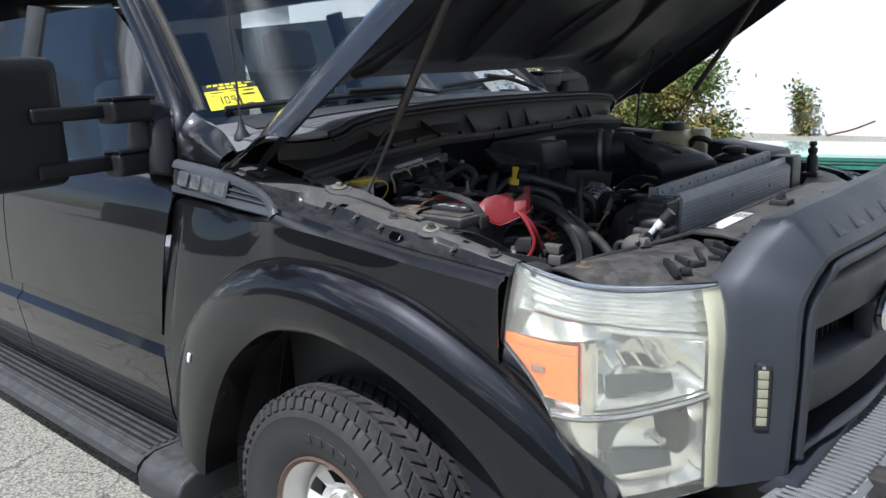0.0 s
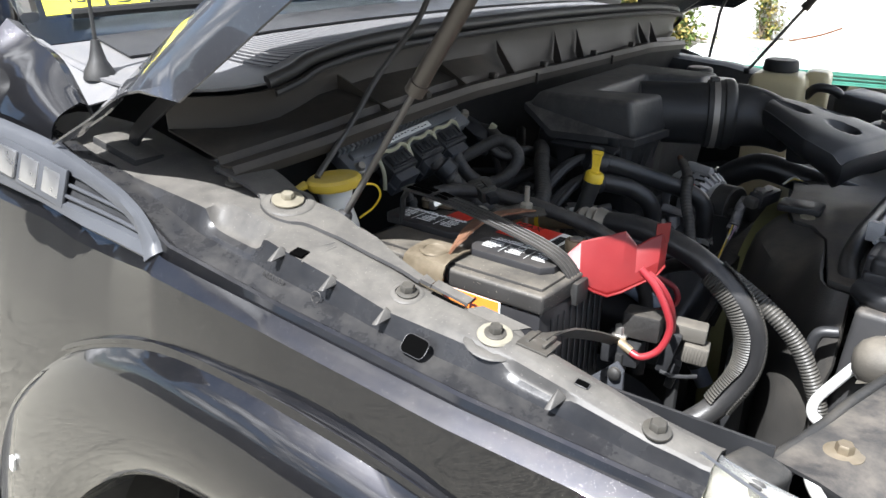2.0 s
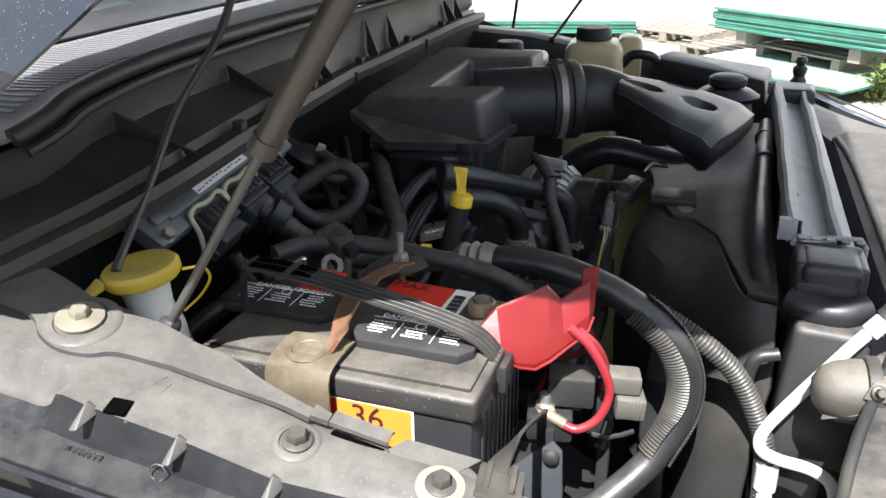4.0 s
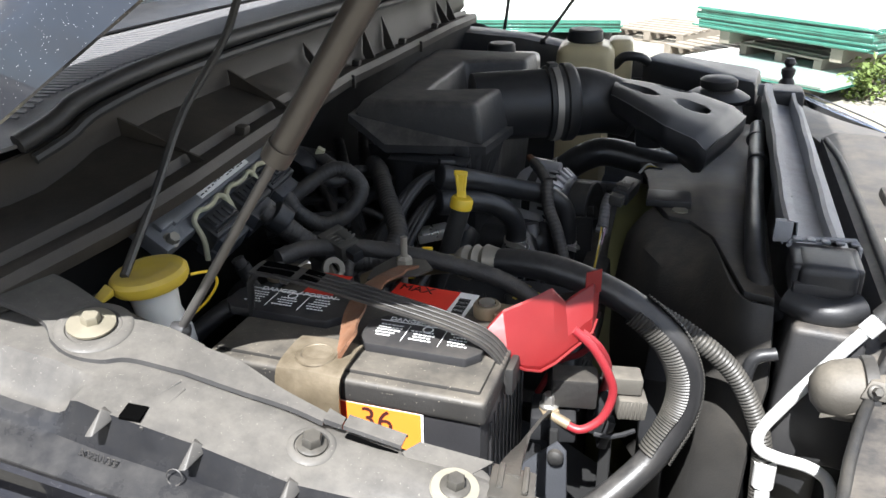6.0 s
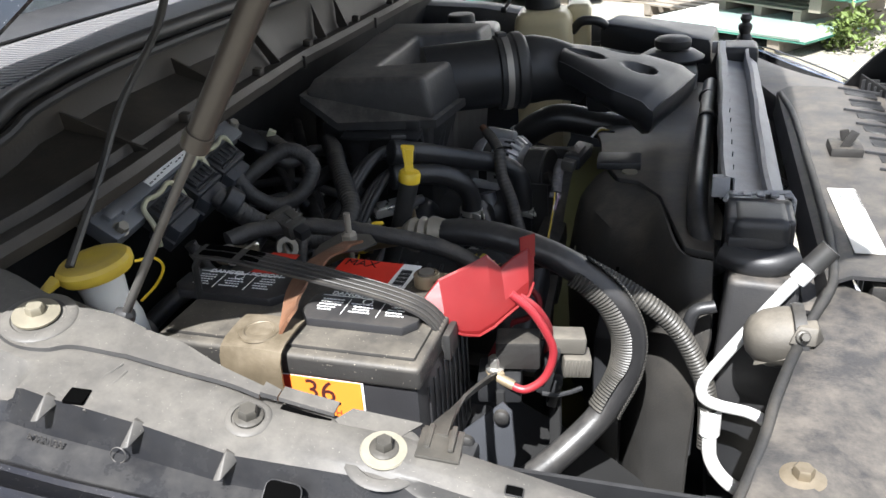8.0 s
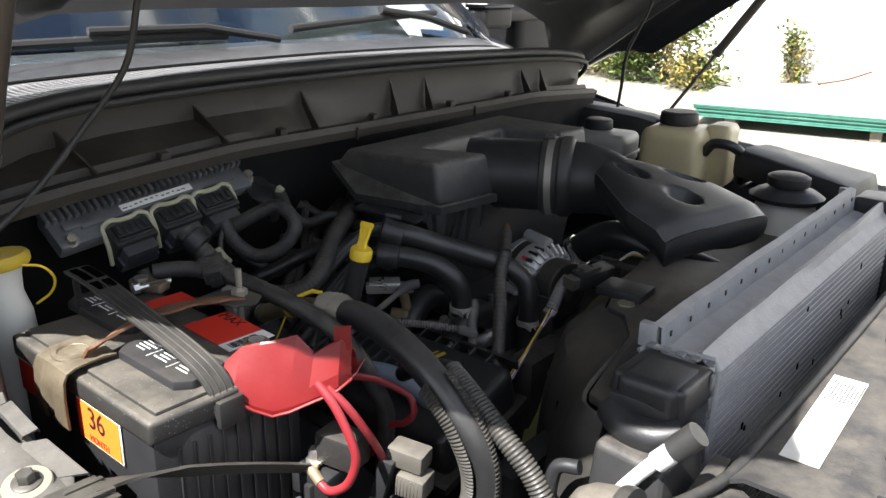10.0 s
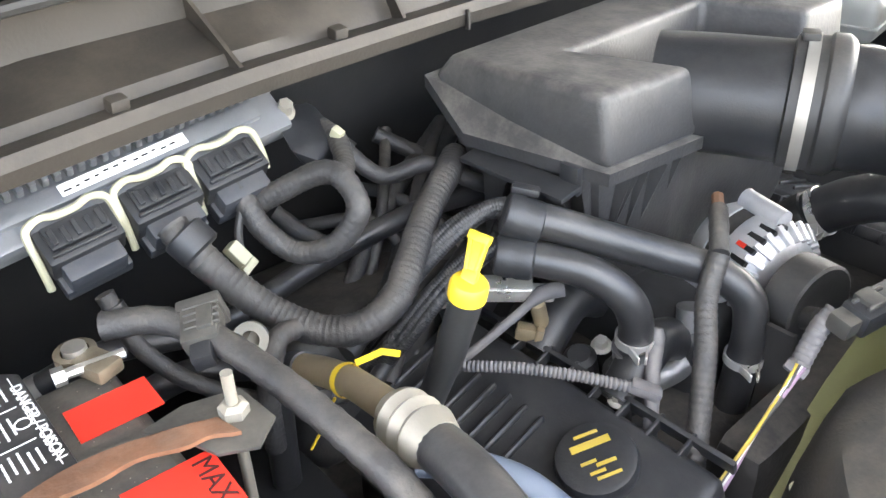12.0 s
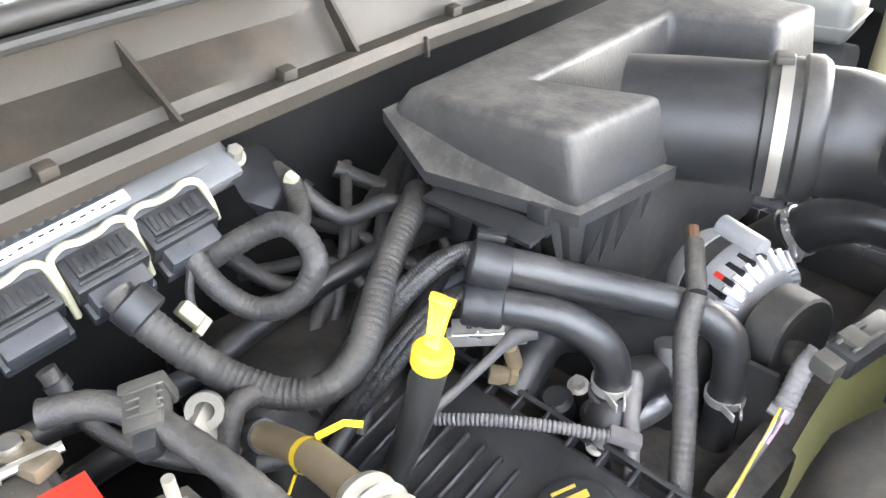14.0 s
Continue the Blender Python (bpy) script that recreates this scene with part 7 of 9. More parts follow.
for k, t in enumerate((0.305, 0.535, 0.745)):
    plug3 = part("plug", on_ecu(t, 0.046, -0.0130, (0.064, 0.034, 0.030), 0.004), plastic, ecu, "black plug")
    part("plug_face", on_ecu(t, 0.042, 0.0040, (0.050, 0.022, 0.006), 0.002), plastic, plug3)
    part("plug_nose", on_ecu(t, 0.068, -0.0190, (0.050, 0.022, 0.028), 0.004), blue_plug, plug3)
    part("plug_skirt", on_ecu(t, 0.062, -0.0330, (0.058, 0.034, 0.016), 0.003), blue_plug, plug3)
    for r in range(5):
        part("plug_rib", on_ecu(t - 0.062 + 0.031 * r, 0.043 + 0.002 * (r % 2), 0.0080, (0.005, 0.015, 0.003), 0.0008, 1), plastic, plug3)
    part("plug_bar", on_ecu(t, 0.056, 0.0020, (0.054, 0.004, 0.006), 0.001, 1), plastic, plug3)
    c = A.lerp(B, t) + slope * 0.010 - face_n * 0.017
    lever = [c + ax * a + slope * d + face_n * n for a, d, n in ((-0.036, 0.056, -0.016), (-0.036, 0.040, 0.006), (-0.035, 0.020, 0.018), (-0.030, 0.015, 0.022), (-0.020, 0.013, 0.0245), (-0.008, 0.016, 0.0235), (0.008, 0.016, 0.0235), (0.020, 0.013, 0.0245), (0.030, 0.015, 0.022), (0.035, 0.020, 0.018), (0.036, 0.036, 0.008), (0.036, 0.046, -0.004))]
    part("lever", sweep(spline(lever, 4), 0.0034, 8, flat=(1.0, 1.0)), cream, plug3, "cream locking lever")
part("bolt", hex_bolt((-0.102, -0.350, 1.282), 0.008, 0.012, 0.011, (0.6, -0.1, 0.8)), ferrule_mat, ecu)
part("bolt", hex_bolt((-0.084, -0.648, 1.252), 0.0075, 0.010, 0.010, (0.7, -0.2, 0.6)), ferrule_mat, ecu)
part("bracket", hull([(-0.115, -0.36, 1.285), (-0.06, -0.372, 1.262), (-0.045, -0.352, 1.250), (-0.06, -0.315, 1.262), (-0.115, -0.31, 1.28), (-0.10, -0.33, 1.22), (-0.05, -0.345, 1.215), (-0.06, -0.32, 1.215)], 0.005), plastic, ecu)
part("bracket_clip", box((-0.050, -0.325, 1.268), (0.012, 0.009, 0.012), (10, 30, 20), 0.002), cream, ecu, "small yellowed clip")
h1 = thing("wiring_harness", (0.05, -0.43, 1.15), "fat taped black harness sagging over the engine", "harness", "taped harnesses")
part("wrap", taped([(-0.045, -0.503, 1.240), (-0.03, -0.499, 1.226), (0.0, -0.480, 1.192), (0.030, -0.455, 1.162), (0.060, -0.433, 1.151), (0.085, -0.407, 1.155), (0.089, -0.372, 1.170), (0.067, -0.335, 1.186), (0.033, -0.284, 1.204), (0.006, -0.236, 1.214), (-0.02, -0.20, 1.214)], 0.0140, 16, 0.0066, seed=8), tape_mat, h1)
part("collar", lathe([(0.017, -0.012), (0.02, -0.01), (0.02, 0.01), (0.017, 0.012)], (-0.028, -0.496, 1.229), (0.6, 0.35, -0.65), 20), plastic, h1)
part("branch", taped([(0.050, -0.452, 1.158), (0.053, -0.470, 1.160), (0.056, -0.480, 1.148), (0.059, -0.492, 1.115), (0.06, -0.495, 1.05)], 0.0095, 12, 0.0066, seed=9), tape_mat, h1)
h2 = thing("wiring_harness", (0.0, -0.39, 1.2), "taped black harness bent into a closed loop", "harness", "taped harnesses")
part("wrap", taped([(-0.075, -0.43, 1.252), (-0.055, -0.43, 1.236), (-0.038, -0.424, 1.208), (-0.010, -0.407, 1.188), (0.02, -0.385, 1.200), (0.032, -0.365, 1.231), (0.013, -0.362, 1.253), (-0.010, -0.372, 1.258), (-0.042, -0.402, 1.236), (-0.058, -0.418, 1.222)], 0.0108, 16, 0.0066, seed=12), tape_mat, h2)
part("riser", taped([(0.005, -0.364, 1.255), (-0.02, -0.340, 1.250), (-0.055, -0.322, 1.258), (-0.09, -0.318, 1.262)], 0.0098, 14, 0.0066, seed=13), tape_mat, h2)
yk = thing("yellow_plug", (-0.038, -0.453, 1.17), "small yellowed plug hanging in the wiring", "connector", "plug connectors")
part("body", box((-0.038, -0.452, 1.192), (0.014, 0.014, 0.026), (20, -30, 10), 0.003), cream, yk)
part("clip", box((-0.028, -0.449, 1.183), (0.010, 0.018, 0.008), (20, -30, 10), 0.002), cream, yk)
part("lead", tube([(-0.036, -0.45, 1.19), (-0.045, -0.445, 1.21), (-0.05, -0.435, 1.23)], 0.004, 8), tape_mat, yk)

# dim hoses and leads along the bulkhead behind the plugs
for label, pts, r, m in (
        ("black heater hose along the bulkhead", [(-0.10, -0.66, 1.10), (-0.07, -0.58, 1.13), (-0.05, -0.48, 1.12), (-0.06, -0.36, 1.13), (-0.03, -0.24, 1.16), (-0.02, -0.12, 1.15)], 0.012, hose_mat),
        ("black heater hose along the bulkhead", [(-0.09, -0.60, 1.04), (-0.04, -0.52, 1.09), (-0.01, -0.42, 1.07), (-0.02, -0.30, 1.09), (0.02, -0.18, 1.12)], 0.014, hose_mat),
        ("dusty ribbed lead below the engine computer", [(-0.05, -0.57, 1.20), (-0.03, -0.56, 1.15), (0.0, -0.53, 1.11), (0.03, -0.47, 1.07), (0.05, -0.40, 1.05)], 0.008, tape_mat),
        ("dusty ribbed lead below the engine computer", [(-0.10, -0.30, 1.24), (-0.06, -0.27, 1.20), (-0.03, -0.23, 1.21), (0.0, -0.18, 1.18), (0.0, -0.10, 1.14)], 0.009, tape_mat)):
    lead = thing("bulkhead_hose" if m is hose_mat else "wiring_lead", pts[0], label, "hose" if m is hose_mat else "lead", "bulkhead hoses")
    part("sheath", tube(pts, r, 14) if m is hose_mat else taped(pts, r, 12, seed=31), m, lead)
    for a, b in ((0, 1), (-1, -2)):
        p, d = Vector(pts[a]).lerp(Vector(pts[b]), 0.3), Vector(pts[b]) - Vector(pts[a])
        part("hose_clamp" if m is hose_mat else "tape_band", lathe([(r, -0.005), (r + 0.0022, -0.005), (r + 0.0022, 0.005), (r, 0.005)], p, d, 20, False), clamp_steel if m is hose_mat else rubber, lead)

# dipstick
dip = thing("dipstick", (0.19, -0.39, 1.0), "yellow-handled oil dipstick in its black tube", "dipstick")
part("tube", sweep([Vector((0.186, -0.376, 1.226)), Vector((0.170, -0.381, 1.165)), Vector((0.150, -0.388, 1.10)), Vector((0.115, -0.40, 0.98))], lambda i, c: 0.0135 if i < 2 else 0.012, 16), rubber, dip)
part("stopper", lathe([(0.0135, -0.009), (0.0155, -0.008), (0.0155, 0.004), (0.0135, 0.007), (0.007, 0.008), (0.001, 0.008)], (0.1855, -0.3755, 1.231), (0.18, 0.06, 1), 26), yellow, dip)
dq = Matrix.Translation((0.1855, -0.3755, 1.236)) @ pose(0, 0, 0, -34, 0, 20)
def dip_bar(c, d, turn=0.0):
    b = box(c, d, (0, turn, 0), 0.0018)
    b.transform(dq)
    return b
part("handle", joined(dip_bar((0, 0, 0.004), (0.013, 0.008, 0.012)), dip_bar((-0.0050, 0, 0.020), (0.0042, 0.0065, 0.030), -6), dip_bar((0.0050, 0, 0.020), (0.0042, 0.0065, 0.030), 6), dip_bar((0, 0.0003, 0.0355), (0.019, 0.0075, 0.0075), 8), dip_bar((0, -0.0015, 0.019), (0.008, 0.0018, 0.026))), yellow, dip, "yellow paddle handle")

# air filter box with tapered lid
abx = thing("air_filter_box", (0.06, 0.05, 1.0), "dusty black air filter box with a U-shaped lid", "air box")
LID = [(0.009, -0.206), (0.160, -0.176), (0.172, -0.05), (0.045, -0.09), (0.034, 0.155), (0.150, 0.190), (0.155, 0.285), (-0.10, 0.285), (-0.052, -0.200)]
LID_TOP = [(0.02, -0.186), (0.146, -0.177), (0.157, -0.055), (0.038, -0.098), (0.028, 0.162), (0.142, 0.197), (0.147, 0.278), (-0.06, 0.278), (-0.037, -0.188)]


def raised_back(bm, low, lift, bev):
    """Lifts the rear lower corners, where the lid's joint runs up, then rounds the edges."""
    for v in bm.verts:
        if v.co.x < -0.03 and v.co.z < low:
            v.co.z += lift
    bmesh.ops.triangulate(bm, faces=[f for f in bm.faces if len(f.verts) > 4 and f.calc_center_median().z < low + 0.02])
    if bev:
        sharp = [e for e in bm.edges if len(e.link_faces) == 2 and e.calc_face_angle(0.0) > 0.35]
        bmesh.ops.bevel(bm, geom=sharp, offset=bev, segments=3, profile=0.6, affect="EDGES")
    return bm


part("lid", raised_back(frustum(LID, LID_TOP, 1.250, 1.318), 1.26, 0.043, 0.009), air_box_mat, abx, "dusty moulded lid")
cx, cy = 0.03, 0.03
part("rim", prism([(cx + (a - cx) * 1.05, cy + (b - cy) * 1.035) for a, b in LID], 1.239, 1.252, "z"), air_box_mat, abx, "clamped rim")
for v in abx.children[-1].data.vertices:
    if v.co.x + ORIGIN[abx].x < -0.03:
        v.co.z += 0.043
part("base", prism([(-0.04, -0.18), (0.150, -0.176), (0.160, -0.06), (0.15, 0.0), (0.15, 0.27), (-0.05, 0.27)], 1.241, 1.06, "z", 0.008, 2, 0.82), air_box_mat, abx, "tapering lower tray")
for x, y, t in ((0.165, -0.10, 12), (0.160, -0.14, 12), (0.10, -0.186, -80), (0.05, -0.19, -80)):
    part("gusset", hull([(x, y - 0.003, 1.236), (x + 0.008, y, 1.236), (x, y + 0.003, 1.236), (x - 0.03, y - 0.002, 1.12), (x - 0.03, y + 0.002, 1.12), (x - 0.04, y, 1.236)], 0.0), air_box_mat, abx)
for k in range(4):
    y = -0.15 + 0.028 * k
    part("tray_rib", hull([(0.163, y - 0.002, 1.238), (0.163, y + 0.002, 1.238), (0.168, y, 1.238), (0.140, y - 0.002, 1.13), (0.140, y + 0.002, 1.13), (0.150, y, 1.238)], 0.0), air_box_mat, abx)
for k in range(5):
    x = 0.035 + 0.026 * k
    part("tray_rib", hull([(x - 0.002, -0.186, 1.238), (x + 0.002, -0.186, 1.238), (x, -0.190, 1.238), (x - 0.002, -0.160, 1.13), (x + 0.002, -0.160, 1.13), (x, -0.175, 1.238)], 0.0), air_box_mat, abx)
for x, y in ((0.13, -0.192), (0.02, -0.197)):
    part("clip", box((x, y, 1.238), (0.022, 0.010, 0.03), (0, 0, 0), 0.003), plastic, abx)
part("shelf", box((0.08, -0.21, 1.232), (0.13, 0.03, 0.006), (8, 0, 2), 0.002), plastic, abx)
duct = thing("intake_duct", (0.25, 0.05, 1.1), "black plastic intake duct with a steel band clamp", "duct")
dl = spline([(0.10, -0.025, 1.272), (0.15, 0.0, 1.274), (0.205, 0.025, 1.275), (0.25, 0.046, 1.276), (0.295, 0.06, 1.276), (0.335, 0.062, 1.27), (0.375, 0.055, 1.258)], 6)
part("tube", sweep(dl, lambda i, c: 0.060 - 0.018 * max(0.0, (i - 22) / 14), 30), plastic, duct)
cpt, cdir = dl[16], (dl[18] - dl[14]).normalized()
part("cuff", lathe([(0.061, -0.024), (0.0655, -0.022), (0.0655, 0.006), (0.0685, 0.009), (0.0685, 0.022), (0.064, 0.028), (0.061, 0.03)], cpt, cdir, 36, False), rubber, duct)
band = part("band_clamp", lathe([(0.0655, -0.013), (0.0672, -0.013), (0.0672, -0.002), (0.0655, -0.002)], cpt, cdir, 40, False), clamp_steel, duct, "stainless worm-drive clamp")
part("worm_screw", box(cpt + Vector((0.062, -0.028, 0.008)), (0.010, 0.012, 0.026), (0, 0, 30), 0.003), steel, band)
part("tie_point", box(cpt + Vector((-0.01, -0.01, 0.068)), (0.016, 0.02, 0.008), (0, 0, 30), 0.002), rubber, duct)
snork = thing("intake_snorkel", (0.46, 0.13, 1.1), "smooth black flattened air intake snorkel with oval dimples", "duct")
def snork_pt(a, b):
    """a along the snorkel toward the nose, b across it."""
    w = at_x([(0, 0.052), (0.3, 0.088), (0.6, 0.118), (1, 0.116)], a)[0]
    x = 0.335 + (0.172 + 0.06 * b) * a
    y = 0.048 - 0.013 * a + w * (2 * b - 1)
    crown = 1.318 - 0.052 * a ** 1.25 - 0.012 * abs(2 * b - 1) ** 5 - 0.016 * max(0.0, a - 0.9) / 0.1 * 0.6
    for (ha, hb, r) in ((0.66, 0.46, 0.115), (0.20, 0.42, 0.13), (0.43, 0.84, 0.12)):
        d = math.hypot((a - ha) * 0.8, (b - hb) * 1.1) / r
        if d < 1:
            crown -= 0.026 * min(1.0, 2.2 * (1 - d))
    return (x - 0.012 * abs(2 * b - 1) ** 3 * a, y, crown)
top_rows = [[snork_pt(i / 40, j / 44) for j in range(45)] for i in range(41)]
part("upper_shell", sheet(top_rows, 0.003, False), plastic, snork)
edge = [Vector(top_rows[i][0]) for i in range(41)] + [Vector(top_rows[40][j]) for j in range(1, 45)] + [Vector(top_rows[40 - i][44]) for i in range(1, 41)]
part("skirt", sheet([[p, p + Vector((0, 0, -0.006)), p + Vector((0, 0, -0.014)), p.lerp(Vector((0.45, 0.05, p.z)), 0.02) + Vector((0, 0, -0.026)), p.lerp(Vector((0.45, 0.05, p.z)), 0.10) + Vector((0, 0, -0.038)), p.lerp(Vector((0.45, 0.05, p.z)), 0.35) + Vector((0, 0, -0.05)), p.lerp(Vector((0.45, 0.05, p.z)), 0.9) + Vector((0, 0, -0.056))] for p in edge], 0.003), plastic, snork)
part("underside", box((0.40, 0.06, 1.235), (0.05, 0.07, 0.06), bev=0.015), plastic, snork)

# engine
eng = thing("engine", (0.1, 0.0, 0.5), "grimy dark V8 engine with ribbed valve covers", "engine")
part("block", box((0.08, 0.0, 0.76), (0.55, 0.52, 0.5), bev=0.03), dark_block, eng)
part("intake_manifold", box((0.06, 0.0, 1.03), (0.40, 0.26, 0.12), bev=0.03, seg=3), plastic, eng)
for k in range(4):
    part("runner", tube([(-0.08 + 0.1 * k, -0.10, 1.05), (-0.075 + 0.1 * k, -0.17, 1.085), (-0.07 + 0.1 * k, -0.225, 1.05)], 0.022, 12), plastic, eng)
for side in (-1, 1):
    cover = part("valve_cover", box((0.13, side * 0.315, 1.005), (0.46, 0.17, 0.07), (side * -18, 0, 0), 0.016, 3), plastic, eng, "ribbed black plastic valve cover")
    for k in range(9):
        part("cover_rib", box((0.03 + 0.021 * k, side * 0.335, 1.036), (0.005, 0.09, 0.010), (side * -18, 0, 0), 0.002, 1), plastic, cover)
    for k in range(12):
        part("edge_rib", box((-0.05 + 0.033 * k, side * 0.237, 1.058), (0.004, 0.03, 0.014), (side * -18, 0, 0), 0.001, 1), plastic, cover)
    part("cover_edge", box((0.13, side * 0.228, 1.06), (0.45, 0.006, 0.016), (side * -18, 0, 0), 0.002), plastic, cover)
    part("cover_flange", box((0.13, side * 0.31, 0.972), (0.48, 0.20, 0.014), (side * -18, 0, 0), 0.004), dark_block, cover)
oc = part("oil_cap", lathe([(0.030, -0.012), (0.035, -0.01), (0.037, 0.004), (0.035, 0.010), (0.030, 0.012), (0.001, 0.0125)], (0.268, -0.302, 1.053), (0.0, -0.3, 0.95), 34), plastic, eng, "black oil filler cap with yellow marks")
ocm = Matrix.Translation((0.268, -0.302, 1.053)) @ Vector((0.0, -0.3, 0.95)).to_track_quat("Z", "Y").to_matrix().to_4x4() @ pose(0, 0, 0, 0, 0, 62)
for x, y, w, h in ((0, 0.012, 0.036, 0.007), (0.0, 0.0225, 0.022, 0.003), (-0.008, -0.004, 0.014, 0.003), (0.006, -0.009, 0.018, 0.0035), (-0.004, -0.015, 0.014, 0.003), (0.004, -0.021, 0.022, 0.003)):
    b = box((x, y, 0.0128), (w, h, 0.0006), bev=0)
    b.transform(ocm)
    part("cap_mark", b, yellow_dirty, oc, "plain yellow bar")
part("fuel_rail", joined(box((0.105, -0.235, 1.117), (0.078, 0.013, 0.018), (14, 0, 46), 0.004), box((0.098, -0.240, 1.128), (0.05, 0.018, 0.004), (14, 0, 46), 0.0015), tube([(0.07, -0.268, 1.11), (0.045, -0.29, 1.10), (0.02, -0.31, 1.085)], 0.0075, 12)), clip_steel, eng, "bright folded fuel rail")
for x, y, z in ((0.12, -0.232, 1.074), (0.06, -0.285, 1.065)):
    part("injector", joined(box((x, y, z), (0.024, 0.014, 0.016), (0, 10, 40), 0.003), box((x + 0.010, y + 0.007, z), (0.008, 0.017, 0.019), (0, 10, 40), 0.002), lathe([(0.008, -0.02), (0.008, 0.022), (0.005, 0.024)], (x + 0.006, y + 0.012, z + 0.016), (0, -0.3, 1), 14)), brass, eng, "dusty injector with its plug")
for x, y, z in ((0.172, -0.176, 1.055), (0.23, -0.222, 1.05)):
    part("cover_bolt", hex_bolt((x, y, z), 0.0075, 0.009, 0.011, (0.1, -0.3, 0.95)), clip_steel, eng, "zinc hex bolt")
    part("bolt_tower", lathe([(0.012, -0.06), (0.011, 0.0), (0.001, 0.0)], (x, y, z), (0.0, -0.2, 1), 16), dark_block, eng)
for x, y, z in ((0.17, -0.20, 1.03), (0.215, -0.195, 1.04), (0.05, -0.26, 1.06)):
    part("coil", lathe([(0.017, -0.05), (0.017, 0.03), (0.012, 0.036), (0.001, 0.036)], (x, y, z), (0, -0.3, 1), 16), plastic, eng)
part("water_outlet", joined(lathe([(0.0185, -0.04), (0.0185, 0.01), (0.0205, 0.012), (0.0205, 0.016)], (0.2175, -0.19, 1.074), (0.05, -0.05, 1), 20), tube([(0.226, -0.108, 1.10), (0.231, -0.112, 1.075), (0.236, -0.118, 1.045), (0.226, -0.14, 1.03), (0.216, -0.17, 1.03)], 0.0145, 16), lathe([(0.0145, -0.004), (0.0175, -0.003), (0.0175, 0.003), (0.0145, 0.004)], (0.232, -0.113, 1.068), (0.2, -0.2, -1), 18)), alu, eng, "cast aluminium water outlet")
part("timing_cover", box((0.345, 0.0, 0.86), (0.05, 0.42, 0.40), bev=0.02), dark_block, eng)
part("throttle_body", lathe([(0.045, -0.04), (0.048, -0.03), (0.048, 0.03), (0.044, 0.04)], (0.24, 0.0, 1.06), (1, 0, 0.1), 24), dark_block, eng)
alt = thing("alternator", (0.24, 0.0, 1.0), "bright cast aluminium alternator with cooling slots", "alternator")
ac0, aax = Vector((0.236, -0.006, 1.112)), Vector((0.96, -0.22, -0.06)).normalized()
aq = Matrix.Translation(ac0) @ aax.to_track_quat("Z", "Y").to_matrix().to_4x4()
part("front_housing", lathe([(0.053, -0.012), (0.055, -0.008), (0.055, 0.012), (0.053, 0.022), (0.046, 0.033), (0.035, 0.039), (0.016, 0.041)], ac0, aax, 40), bare_cast, alt)
part("stator_band", lathe([(0.051, -0.030), (0.051, -0.012)], ac0, aax, 36, False), rubber, alt, "dark laminated band")
part("rear_housing", lathe([(0.02, -0.058), (0.042, -0.054), (0.051, -0.042), (0.053, -0.030), (0.05, -0.029)], ac0, aax, 36), bare_cast, alt)


def on_alternator(turn, r, along, size, tip=0.0, bev=0.0015):
    """A block on the round housing, turned about its axis."""
    b = box((0, 0, 0), size, (0, tip, 0), bev, 2)
    b.transform(aq @ Matrix.Rotation(radians(turn), 4, "Z") @ Matrix.Translation((r, 0, along)))
    return b


to_eye = aq.to_3x3().inverted() @ Vector((0.3, -0.72, 0.6))
face = math.degrees(math.atan2(to_eye.y, to_eye.x))
for k in range(24):
    a = face + 15 * k
    part("cooling_slot", on_alternator(a, 0.0532, 0.011, (0.005, 0.0055, 0.024), 6, 0), black_ink, alt)
    part("cooling_fin", on_alternator(a + 7.5, 0.0492, 0.026, (0.014, 0.0062, 0.022), -32), bare_cast, alt)
part("winding", on_alternator(face, 0.0536, 0.006, (0.005, 0.0052, 0.011), 6, 0), red_label, alt, "red winding seen through a slot")
for k in range(3):
    p = aq @ Matrix.Rotation(radians(face + 68 + 120 * k), 4, "Z") @ Vector((0.057, 0, -0.01))
    part("mount_ear", lathe([(0.011, -0.028), (0.011, 0.024), (0.006, 0.026), (0.001, 0.026)], p, aax, 14), bare_cast, alt)
pul = thing("belt_pulley", (0.33, -0.06, 1.0), "black idler pulley with its drive belt", "pulley")
part("rim", lathe([(0.042, -0.018), (0.045, -0.016), (0.045, 0.016), (0.042, 0.018), (0.030, 0.014), (0.014, 0.010), (0.001, 0.012)], (0.308, -0.045, 1.118), (0.95, -0.2, 0.05), 32), rubber, pul)
part("belt", sheet([[(0.303 + 0.028 * w, -0.108 + 0.012 * math.sin(k), 1.12 - 0.06 * k) for w in range(2)] for k in range(6)], 0.005), rubber, pul)
part("bearing_pin", sweep([Vector((0.33, -0.06, 1.115)), Vector((0.27, -0.05, 1.09))], 0.012, 10), dark_block, pul)

